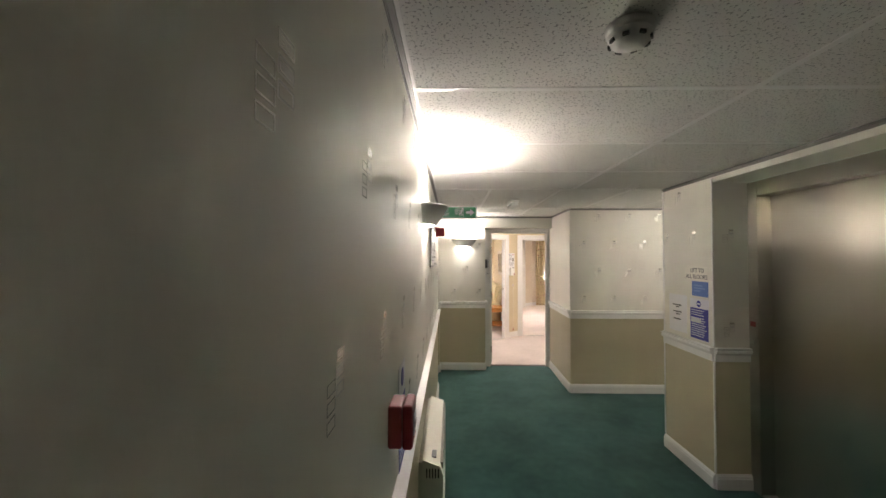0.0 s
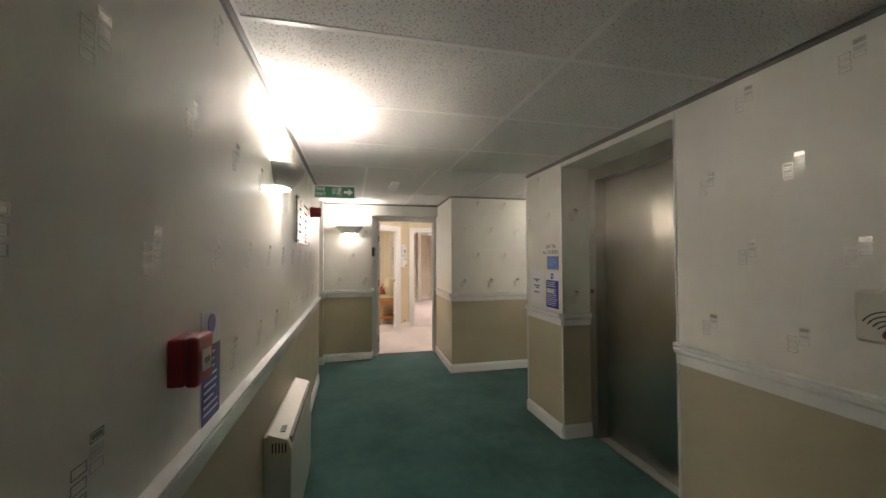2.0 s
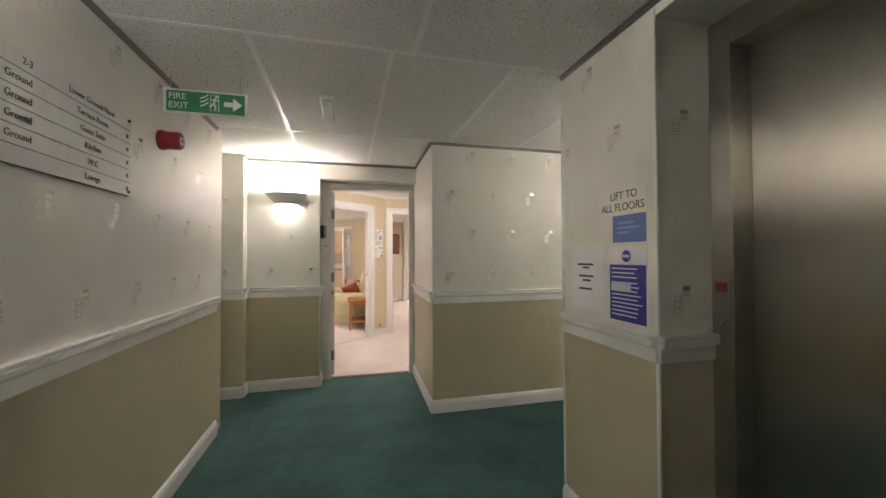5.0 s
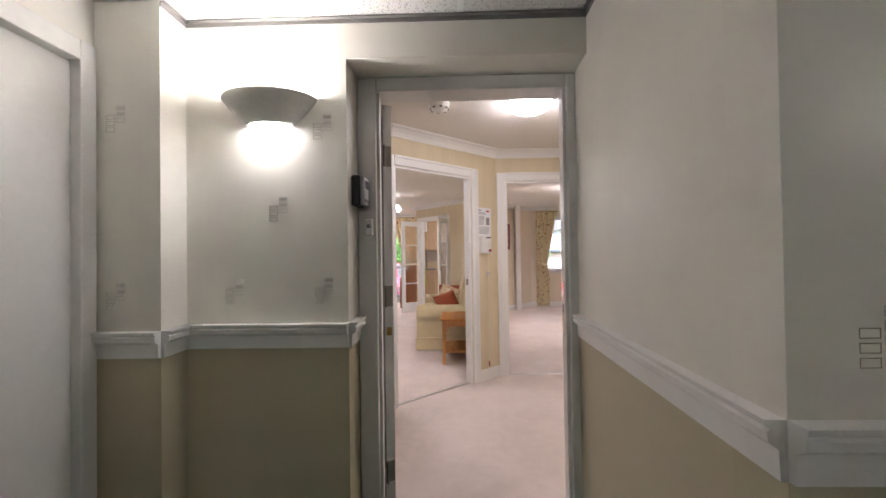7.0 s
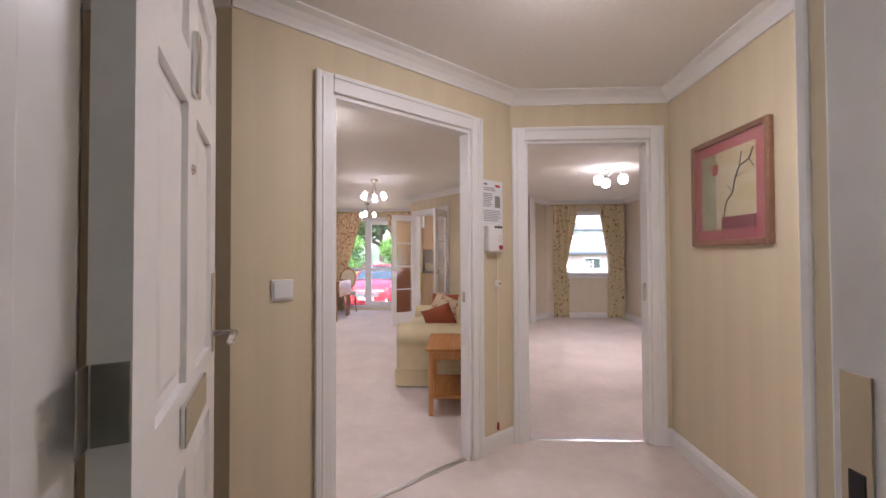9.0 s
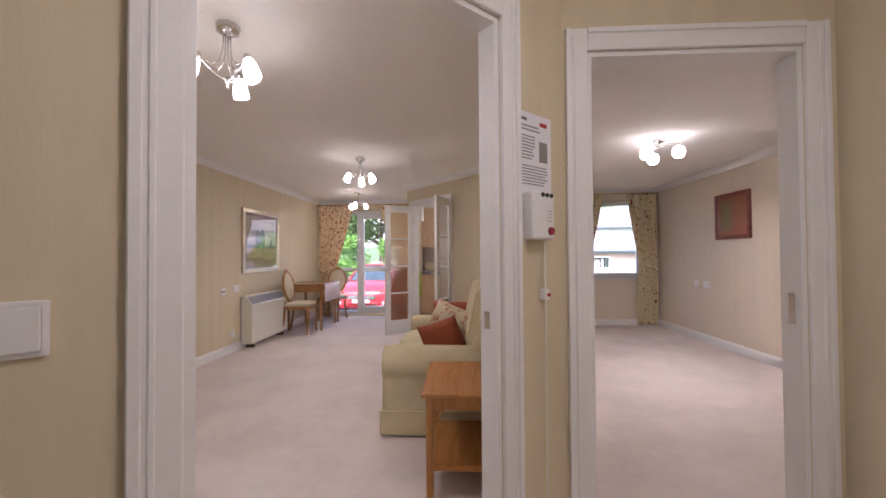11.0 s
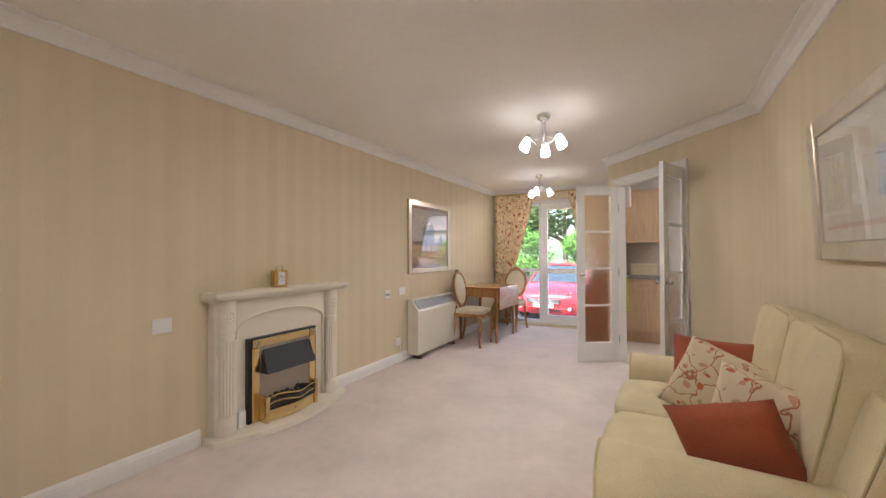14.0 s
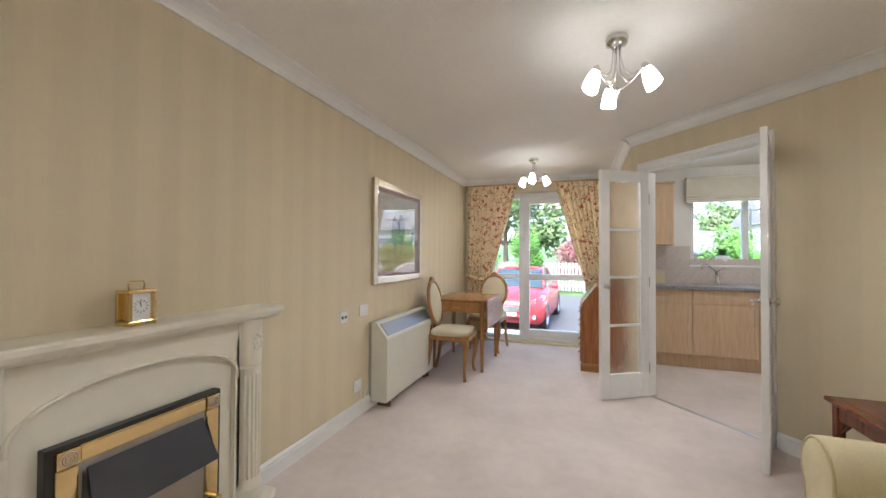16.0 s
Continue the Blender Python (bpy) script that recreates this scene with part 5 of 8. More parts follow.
def blossom(t, x0, z0, x1, z1, y):
    w, h = x1 - x0, z1 - z0
    flat(t, "ochre_ground", [(x0, z0), (x1, z0), (x1, z1), (x0, z1)], y - 0.001, brush("ochre_wash", (0.45, 0.36, 0.18), (0.50, 0.44, 0.30)))
    flat(t, "green_band", [(x0, z0), (x0 + w * 0.3, z0), (x0 + w * 0.3, z1), (x0, z1)], y - 0.0014, brush("olive_wash", (0.24, 0.24, 0.13), (0.33, 0.32, 0.18)))
    flat(t, "maroon_block", [(x0 + w * 0.4, z0), (x1, z0), (x1, z0 + h * 0.15), (x0 + w * 0.4, z0 + h * 0.15)], y - 0.0018, mat("maroon_paint", (0.2, 0.05, 0.06), 0.6))
    flat(t, "red_square", [(x0 + w * 0.22, z0 + h * 0.72), (x0 + w * 0.34, z0 + h * 0.72), (x0 + w * 0.34, z0 + h * 0.86), (x0 + w * 0.22, z0 + h * 0.86)], y - 0.0018, mat("red_seal", (0.4, 0.08, 0.05), 0.6))
    br = bmesh.new()
    pts = [(0.45, 0.16), (0.5, 0.35), (0.62, 0.45), (0.66, 0.62), (0.74, 0.75), (0.9, 0.8), (0.97, 0.92)]
    add(br, tube([(x0 + w * a, y - 0.003, z0 + h * b) for a, b in pts], 0.0028, 6))
    for a, b in (((0.66, 0.62), (0.8, 0.66)), ((0.74, 0.75), (0.78, 0.92)), ((0.9, 0.8), (0.97, 0.7)), ((0.62, 0.45), (0.52, 0.55))):
        add(br, tube([(x0 + w * a[0], y - 0.003, z0 + h * a[1]), (x0 + w * b[0], y - 0.003, z0 + h * b[1])], 0.0018, 6))
    part("branch", br, mat("branch_ink", (0.06, 0.04, 0.03), 0.6), t)


def small_art(t, x0, z0, x1, z1, y):
    w, h = x1 - x0, z1 - z0
    flat(t, "green_panel", [(x0, z0), (x0 + w * 0.45, z0), (x0 + w * 0.45, z1), (x0, z1)], y - 0.001, brush("moss_wash", (0.16, 0.15, 0.08), (0.24, 0.2, 0.1)))
    flat(t, "red_panel", [(x0 + w * 0.45, z0), (x1, z0), (x1, z1), (x0 + w * 0.45, z1)], y - 0.001, brush("russet_wash", (0.3, 0.09, 0.06), (0.35, 0.16, 0.1)))


SILVER_GILT = grain(mat("champagne_gilt_frame", (0.62, 0.54, 0.42), 0.3, 0.8), (7, 40), 0.10, 0.05, 0.002, (1, 1, 1), 0.03)
MAUVE = mat("mauve_mount", (0.33, 0.22, 0.22), 0.7)
CREAMCARD = mat("cream_mount", (0.60, 0.55, 0.45), 0.7)
ORIGIN = LIVING
framed(face((-1.97, 11.79), (-1.97, 13), 0.985), 1.0, 0.885, 0.062, 0.03, SILVER_GILT, MAUVE, 0.035, "landscape print with two dark trees in a champagne frame", landscape)
framed(face((1.25, 10.455), (1.25, 9), 1.19) @ Matrix.Rotation(radians(2.5), 4, "X"), 1.135, 0.61, 0.075, 0.035, SILVER_GILT, CREAMCARD, 0.05, "pale abstract print in a wide champagne frame above the sofa", abstract)
ORIGIN = HOME
MAROON = grain(mat("maroon_frame", (0.24, 0.07, 0.06), 0.3), (9, 60), 0.2, 0.05)
framed(face((2.59, 7.645), (2.59, 6), 1.287), 0.56, 0.575, 0.03, 0.028, grain(mat("bronze_frame", (0.35, 0.2, 0.13), 0.35, 0.4), (9, 60), 0.2, 0.05), mat("rose_mount", (0.36, 0.10, 0.10), 0.7), 0.055, "blossom branch print with a maroon mount in the hall", blossom)
ORIGIN = BEDROOM
framed(face((4.42, 11.61), (4.42, 8), 1.385), 0.60, 0.57, 0.05, 0.03, MAROON, mat("terracotta_mount", (0.35, 0.12, 0.08), 0.7), 0.06, "small print with a dark maroon frame in the bedroom", small_art)
framed(face((1.933, 12.151), (2.5, 12.718), 1.343), 0.5, 0.56, 0.045, 0.03, MAROON, mat("terracotta_mount_b", (0.35, 0.14, 0.08), 0.7), 0.05, "small brown print in a maroon frame on the angled wall", small_art)


ORIGIN = LIVING


# ---- ceiling lamps ----
SHADE = glowing("frosted_shade", (1, 0.955, 0.90), SHADE_E)
BULB = glowing("lamp_bulb", (1, 0.955, 0.90), BULB_E)


def pendant(x, y, turn, label="lit three-arm chrome ceiling light with frosted glass shades", cups=3):
    t = empty("ceiling_light", pose(x, y, FH, 0, 0, turn) @ Matrix.Diagonal((0.87, 0.87, 1.13, 1)), label, "ceiling light", "living room ceiling lights")
    part("canopy", lathe([(0, 0), (0.058, 0), (0.062, -0.0060), (0.058, -0.0300), (0.03, -0.0420), (0.012, -0.0480), (0, -0.0480)], 28), CHROME, t, smooth=True)
    hub = part("hub", lathe([(0, -0.2750), (0.006, -0.2720), (0.010, -0.2620), (0.005, -0.2560), (0.014, -0.2460), (0.018, -0.2380), (0.010, -0.2260), (0.006, -0.2200), (0, -0.2200)], 20), CHROME, t, smooth=True)
    for i in range(cups):
        r = Matrix.Rotation(2 * math.pi * i / cups, 4, "Z")
        a = tube([(0.012, 0.006, -0.0200), (0.014, 0.006, -0.1200), (0.022, 0.004, -0.1700), (0.05, 0, -0.2050), (0.09, 0, -0.2000), (0.125, 0, -0.1750), (0.14, 0, -0.1550)], 0.0042, 8)
        add(a, tube([(0.02, -0.006, -0.0200), (0.024, -0.006, -0.1000), (0.04, -0.004, -0.1550), (0.075, 0, -0.1800), (0.11, 0, -0.1720)], 0.0034, 8))
        add(a, tube([(0.0, 0, -0.2350), (0.03, 0, -0.2320), (0.07, 0, -0.2150), (0.1, 0, -0.1960)], 0.003, 8))
        part("arm", a, CHROME, t, at=r, smooth=True)
        tilt = r @ Matrix.Translation((0.142, 0, -0.1580)) @ Matrix.Rotation(radians(-28), 4, "Y")
        h = part("lamp_holder", lathe([(0, 0.012), (0.012, 0.010), (0.02, 0.0), (0.021, -0.0220), (0, -0.0220)], 18), CHROME, t, at=tilt, smooth=True)
        s = lathe([(0.016, -0.0180), (0.026, -0.0240), (0.037, -0.0550), (0.042, -0.0900), (0.043, -0.1080), (0.040, -0.1080), (0.038, -0.0900), (0.033, -0.0550), (0.023, -0.0280)], 22)
        part("shade", s, SHADE, h, smooth=True)
        part("bulb", lathe([(0, -0.0980), (0.026, -0.0960), (0.033, -0.0850), (0.026, -0.0550), (0, -0.0450)], 16), BULB, h, smooth=True)
    return t


pendant(-0.177, 8.65, 100)
pendant(-0.19, 11.13, 100)
pendant(-0.852, 13.42, 270)


def bedroom_light():
    t = empty("ceiling_light", pose(3.02, 10.29, FH, 0, 0, 65), "lit chrome ceiling light with three round opal shades", "ceiling light")
    part("canopy", lathe([(0, 0), (0.05, 0), (0.052, -0.02), (0.04, -0.03), (0, -0.03)], 28), CHROME, t, smooth=True)
    part("stem", cyl((0, 0, -0.03), (0, 0, -0.085), 0.01), CHROME, t)
    for i in range(3):
        r = Matrix.Rotation(2 * math.pi * i / 3 + 0.3, 4, "Z")
        part("arm", tube([(0, 0, -0.08), (0.07, 0, -0.055), (0.13, 0, -0.06), (0.165, 0, -0.08)], 0.006, 8), CHROME, t, at=r, smooth=True)
        h = part("lamp_holder", lathe([(0, 0.03), (0.006, 0.028), (0.01, 0.01), (0.022, 0.0), (0.022, -0.012), (0, -0.012)], 16), CHROME, t, at=r @ Matrix.Translation((0.165, 0, -0.085)), smooth=True)
        part("shade", lathe([(0.02, -0.012), (0.042, -0.02), (0.055, -0.045), (0.057, -0.075), (0.048, -0.105), (0.038, -0.115), (0.034, -0.113)], 22), SHADE, h, smooth=True)
        part("bulb", lathe([(0, -0.108), (0.03, -0.106), (0.04, -0.09), (0.03, -0.05), (0, -0.04)], 16), glowing("bedroom_bulb", (1, 0.95, 0.89), BULB_E * 1.35), h, smooth=True)


ORIGIN = BEDROOM
bedroom_light()
ORIGIN = LIVING


# ---- fireplace ----
FP = face((-1.97, 9.49), (-1.97, 11)) @ Matrix.Diagonal((1.03, 1, 1.017, 1))
MARBLE = grain(mat("ivory_moulded_surround", (0.81, 0.765, 0.645), 0.4), (2.5, 25), 0.03, 0.03)


def fireplace():
    t = empty("fireplace", FP, "ivory moulded fireplace surround with half columns and arched panel", "fireplace")
    W = 1.095
    part("back_panel", box(0.11, -0.05, 0.041, 0.985, 0, 0.90), MARBLE, t)
    arch = [(0.17, 0.042), (0.17, 0.64)]
    for i in range(1, 24):
        a = math.pi - math.pi * i / 24
        arch.append((W / 2 + 0.3775 * math.cos(a), 0.64 + 0.165 * max(0, math.sin(a)) ** 0.75))
    arch += [(0.925, 0.64), (0.925, 0.042)]
    poly = arch + [(0.985, 0.042), (0.985, 0.90), (0.11, 0.90), (0.11, 0.042)]
    bm = prism(poly, 0, 0.028)
    bm.transform(Matrix.Translation((0, -0.05, 0)) @ Matrix.Rotation(radians(90), 4, "X"))
    part("arched_frieze", bm, MARBLE, t)
    bead = [(x, -0.079, z) for x, z in arch[1:-1]]
    part("arch_bead", tube(bead, 0.0075, 8), MARBLE, t, smooth=True)
    for x in (0.105, W - 0.105):
        part("pilaster", box(x - 0.075, -0.078, 0.041, x + 0.06 + 0.015, 0, 0.90, 0.004), MARBLE, t)
        m = Matrix.Translation((x, -0.075, 0)) @ Matrix.Rotation(radians(180), 4, "Z")
        part("column_shaft", lathe([(0.058, 0.13), (0.052, 0.14), (0.052, 0.66), (0.056, 0.67), (0.056, 0.68), (0.048, 0.69)], 20, 180, m), MARBLE, t, smooth=True)
        for k in range(7):
            a = radians(30 + 20 * k)
            px, py = x + 0.0515 * math.cos(a), -0.075 - 0.0515 * math.sin(a)
            part("reed", tube([(px, py, 0.155), (px, py, 0.17), (px, py, 0.63), (px, py, 0.645)], [0.003, 0.0062, 0.0062, 0.003], 6), MARBLE, t, smooth=True)
        part("column_base", lathe([(0, 0.041), (0.064, 0.041), (0.064, 0.11), (0.058, 0.13), (0, 0.13)], 20, 180, m), MARBLE, t)
        c = part("column_capital", lathe([(0, 0.69), (0.056, 0.69), (0.058, 0.71), (0.058, 0.88), (0.062, 0.9), (0, 0.9)], 20, 180, m), MARBLE, t)
        ro = bmesh.new()
        for k in range(8):
            a = 2 * math.pi * k / 8
            add(ro, lathe([(0, 0.008), (0.008, 0.006), (0.011, 0)], 8, m=Matrix.Translation((x + 0.022 * math.cos(a), -0.131, 0.795 + 0.034 * math.sin(a))) @ Matrix.Rotation(radians(90), 4, "X")))
        add(ro, lathe([(0, 0.010), (0.009, 0.007), (0.013, 0)], 10, m=Matrix.Translation((x, -0.132, 0.795)) @ Matrix.Rotation(radians(90), 4, "X")))
        part("rosette", ro, MARBLE, c, smooth=True)
    shelf = [(0, 0.90), (0.125, 0.90), (0.135, 0.908), (0.15, 0.915), (0.155, 0.926), (0.175, 0.930), (0.178, 0.936), (0.178, 0.952), (0.172, 0.958), (0, 0.958)]
    part("mantel_shelf", profile_run(shelf, W + 0.03), MARBLE, t, at=Matrix.Translation((-0.015, 0, 0)))
    hp = [(-0.01, 0), (-0.01, 0.14)] + [(-0.01 + (W + 0.02) * i / 20, 0.14 + 0.165 * math.sin(math.pi * i / 20)) for i in range(1, 20)] + [(W + 0.01, 0.14), (W + 0.01, 0)]
    bm = prism([(x, -y) for x, y in hp], 0.0, 0.04, 0.004)
    part("hearth", bm, MARBLE, t)
    return t


fireplace()


def electric_fire():
    t = empty("electric_fire", FP @ Matrix.Translation((0.27, -0.05, 0.041)) @ Matrix.Diagonal((0.98, 1, 0.925, 1)), "brass-framed electric fire with black hood and artificial coals", "electric fire")
    w, h = 0.55, 0.615
    part("black_surround", box(-0.02, -0.04, 0, w + 0.02, 0, h + 0.012, 0.003), BLACK, t)
    for x0, x1 in ((0, 0.058), (w - 0.058, w)):
        part("brass_side", box(x0, -0.058, 0.004, x1, -0.03, h - 0.058, 0.008, 3), BRASS, t)
    part("brass_head", box(0.0585, -0.058, h - 0.058, w - 0.0585, -0.03, h, 0.008, 3), BRASS, t)
    for x in (0.029, w - 0.029):
        c = part("corner_block", box(x - 0.029, -0.062, h - 0.0575, x + 0.029, -0.03, h, 0.003), BRASS, t)
        ro = bmesh.new()
        for r in (0.008, 0.016, 0.023):
            add(ro, tube([(x + r * math.cos(a), -0.0635, h - 0.029 + r * math.sin(a)) for a in [2 * math.pi * k / 16 for k in range(16)]], 0.0032, 6, True))
        part("rosette", ro, mat("silvered_brass", (0.7, 0.62, 0.5), 0.25, 1.0), c, smooth=True)
    part("firebox_back", box(0.059, -0.046, 0.05, w - 0.059, -0.0405, h - 0.06), mat("grey_mirror_back", (0.42, 0.37, 0.31), 0.35, 0.4), t)
    bm = bmesh.new()
    v = [bm.verts.new(p) for p in ((0.078, -0.06, 0.535), (w - 0.078, -0.06, 0.535), (w - 0.060, -0.135, 0.36), (0.060, -0.135, 0.36),
                                   (0.078, -0.052, 0.525), (w - 0.078, -0.052, 0.525), (w - 0.062, -0.122, 0.36), (0.062, -0.122, 0.36))]
    for f in ((0, 1, 2, 3), (7, 6, 5, 4), (0, 4, 5, 1), (3, 2, 6, 7), (0, 3, 7, 4), (1, 5, 6, 2)):
        bm.faces.new([v[i] for i in f])
    bmesh.ops.recalc_face_normals(bm, faces=bm.faces)
    part("hood", bm, grain(mat("black_hood", (0.02, 0.02, 0.024), 0.45), (6, 80), 0.1, 0.05), t)
    for x, sgn in ((0.062, 1), (w - 0.062, -1)):
        sb = bmesh.new()
        vs = [sb.verts.new((x + sgn * 0.002, y, z)) for y, z in ((-0.06, 0.53), (-0.13, 0.36), (-0.05, 0.36))]
        sb.faces.new(vs)
        part("hood_cheek", sb, BLACK, t)
    coals = bmesh.new()
    rnd = random.Random(5)
    for i in range(90):
        own = bmesh.new()
        bmesh.ops.create_icosphere(own, subdivisions=1, radius=rnd.uniform(0.010, 0.02))
        for q in own.verts:
            q.co *= rnd.uniform(0.75, 1.2)
        x = rnd.uniform(0.09, w - 0.09)
        add(coals, own, Matrix.Translation((x, rnd.uniform(-0.115, -0.055), 0.125 + rnd.uniform(0, 0.05))))
    tagged(part("coal_bed", coals, grain(mat("artificial_coal", (0.035, 0.032, 0.03), 0.7), (30, 160), 0.5, 0.4), t), "heap of small black artificial coals")
    part("coal_tray", box(0.08, -0.12, 0.05, w - 0.08, -0.045, 0.125), BLACK, t)

    def bow(z, r, out=0.13, amp=0.035, mtl=BRASS, nm="fret_bar"):
        pts = [(0.07 + (w - 0.14) * i / 24, -out - amp * math.sin(math.pi * i / 24) ** 2 + 0.012 * math.sin(3 * math.pi * i / 24), z + 0.014 * math.sin(2 * math.pi * i / 24)) for i in range(25)]
        part(nm, tube(pts, r, 8), mtl, t, smooth=True)
    bow(0.175, 0.007)
    bow(0.150, 0.005, mtl=BLACK, nm="dark_bar")
    bow(0.128, 0.007)
    bow(0.105, 0.005, mtl=BLACK, nm="dark_bar")
    a = [(0.07 + (w - 0.14) * i / 24, -0.128 - 0.035 * math.sin(math.pi * i / 24) ** 2) for i in range(25)]
    part("ash_front", prism(a + [(w - 0.07, -0.05), (0.07, -0.05)], 0.004, 0.088, 0.003), BRASS, t, "polished brass bowed ash pan")
    for x in (0.062, w - 0.062):
        part("fret_post", box(x - 0.014, -0.142, 0, x + 0.014, -0.06, 0.195, 0.005), BRASS, t)
    part("ash_knob", lathe([(0, 0.012), (0.008, 0.01), (0.005, 0)], 12, m=Matrix.Translation((w / 2, -0.162, 0.048)) @ Matrix.Rotation(radians(90), 4, "X")), BRASS, t)
    return t


electric_fire()
s_ = empty("plug_socket_block", FP @ Matrix.Translation((0.185, -0.052, 0.041)), "white plug-in socket block beside the electric fire", "socket")
part("case", box(0, -0.04, 0, 0.05, 0, 0.11, 0.006), TRIM, s_)


def carriage_clock():
    t = empty("carriage_clock", Matrix.Translation((-1.885, 9.995, 0.9755)) @ Matrix.Rotation(radians(90), 4, "Z"), "small brass carriage clock with white dial on the mantel", "clock")
    part("base", box(-0.048, -0.038, 0, 0.048, 0.038, 0.018, 0.004), BRASS, t)
    for x in (-0.04, 0.04):
        for y in (-0.03, 0.03):
            part("foot_post", box(x - 0.007, y - 0.007, 0.018, x + 0.007, y + 0.007, 0.115, 0.002, 1), BRASS, t)
    part("case_back", box(-0.034, -0.02, 0.018, 0.034, 0.03, 0.115), BRASS, t)
    d = part("dial", box(-0.033, -0.0255, 0.019, 0.033, -0.0205, 0.114), PAPER, t)
    for k in range(12):
        a = 2 * math.pi * k / 12
        part("hour_mark", box(-0.0012, -0.0262, 0.017, 0.0012, -0.0256, 0.025), INK, d, at=Matrix.Translation((0, 0, 0.068)) @ Matrix.Rotation(a, 4, "Y"))
    for a, l in ((-5, 0.022), (-20, 0.015)):
        part("pointer", box(-0.001, -0.0275, -0.003, 0.001, -0.0265, l), INK, d, at=Matrix.Translation((0, 0, 0.068)) @ Matrix.Rotation(radians(a), 4, "Y"))
    part("top", box(-0.048, -0.038, 0.115, 0.048, 0.038, 0.128, 0.004), BRASS, t)
    part("handle", tube([(-0.025, 0, 0.128), (-0.028, 0, 0.148), (-0.022, 0, 0.158), (0.022, 0, 0.158), (0.028, 0, 0.148), (0.025, 0, 0.128)], 0.0028, 8), BRASS, t, smooth=True)


carriage_clock()
LW = face((-1.97, 9), (-1.97, 10))
socket(LW @ Matrix.Translation((0.205, 0, 0.756)), "white double wall switch beside the fireplace", 0.105, False)
socket(LW @ Matrix.Translation((2.365, 0, 0.74)), "white aerial socket with small round holes", 0.087)
socket(LW @ Matrix.Translation((2.62, 0, 0.755)), "white blank plate on the striped wall", 0.12, False)
socket(LW @ Matrix.Translation((2.55, 0, 0.19)), "white fused outlet with cable near the skirting", 0.1, False)
tagged(part("cable", tube([(-1.955, 11.63, 0.19), (-1.95, 11.63, 0.10), (-1.95, 11.66, 0.085), (-1.95, 11.72, 0.2)], 0.004, 8), TRIM), "white cable from the outlet to the heater", "cable")


def storage_heater():
    t = empty("storage_heater", face((-1.97, 11.76), (-1.97, 13)), "cream metal storage heater with grey top grille", "storage heater")
    prof = [(0.03, 0.06), (0.165, 0.06), (0.172, 0.07), (0.172, 0.56), (0.165, 0.575), (0.075, 0.685), (0.065, 0.69), (0.03, 0.69)]
    part("body", profile_run(prof, 1.0), IVORY, t)
    part("back_plate", box(0.01, -0.03, 0.05, 0.99, 0, 0.68), mat("grey_back", (0.4, 0.39, 0.36), 0.5), t)
    g = part("grille", box(0, -0.001, -0.002, 0.93, 0.004, 0.11), mat("grille_grey", (0.28, 0.28, 0.30), 0.4, 0.3), t, "grey louvred outlet grille", at=Matrix.Translation((0.035, -0.158, 0.588)) @ Matrix.Rotation(radians(-39.5), 4, "X"))
    for i in range(9):
        part("slat", box(0.004, -0.006, 0.004 + i * 0.0118, 0.926, -0.001, 0.009 + i * 0.0118), mat("slat_grey", (0.45, 0.45, 0.47), 0.35, 0.4), g)
    for x in (0.08, 0.9):
        part("foot", box(x, -0.15, 0, x + 0.03, -0.04, 0.06), mat("brown_foot", (0.12, 0.08, 0.05), 0.6), t)


storage_heater()

# ---- windows ----
UPVC = grain(mat("white_upvc", (0.80, 0.80, 0.80), 0.3), (4, 30), 0.03, 0.02)


def bar(t, name, x0, z0, x1, z1, y0=-0.035, y1=0.035, bev=0.006, parent=None):
    return part(name, box(x0, y0, z0, x1, y1, z1, bev), UPVC, parent or t)


def pane(t, x0, z0, x1, z1, y=0.0):
    g = part("pane", box(x0, y - 0.003, z0, x1, y + 0.003, z1), PANE, t)
    g.visible_shadow = False
    return g


t_ = empty("window_patio", pose(0, 14.66, 0), "white plastic glazed patio door with a side light", "window", kind="structure")
bar(t_, "frame_post", -1.75, 0.03, -1.69, 2.13)
bar(t_, "frame_post", -0.11, 0.03, -0.05, 2.13)
bar(t_, "frame_post", -1.19, 0.03, -1.125, 2.13)
for x0, x1 in ((-1.69, -1.19), (-1.125, -0.11)):
    bar(t_, "frame_rail", x0, 2.06, x1, 2.13)
    bar(t_, "frame_rail", x0, 0.03, x1, 0.085)
bar(t_, "transom", -1.69, 0.90, -1.19, 0.96)
d_ = bar(t_, "door_stile", -1.122, 0.09, -1.045, 2.055, -0.045, 0.025)
bar(t_, "door_stile", -0.19, 0.09, -0.113, 2.055, -0.045, 0.025)
bar(t_, "door_rail", -1.045, 1.975, -0.19, 2.055, -0.045, 0.025)
bar(t_, "door_rail", -1.045, 0.09, -0.19, 0.18, -0.045, 0.025)
bar(t_, "door_rail", -1.045, 0.89, -0.19, 0.965, -0.045, 0.025)
part("door_handle", box(-1.095, -0.075, 0.98, -1.07, -0.045, 1.10, 0.004), UPVC, t_)
for a in ((-1.69, 0.085, -1.19, 0.90), (-1.69, 0.96, -1.19, 2.06), (-1.045, 0.18, -0.19, 0.89), (-1.045, 0.965, -0.19, 1.975)):
    pane(t_, *a, -0.005)
t_ = empty("window_kitchen", pose(0, 14.68, 0), "white plastic framed kitchen window", "window", kind="structure")
for a in ((0.925, 1.13, 0.99, 2.05), (2.07, 1.13, 2.135, 2.05), (1.50, 1.195, 1.56, 1.985)):
    bar(t_, "frame_post", *a)
for a in ((0.99, 1.13, 2.07, 1.195), (0.99, 1.985, 2.07, 2.05)):
    bar(t_, "frame_rail", *a)
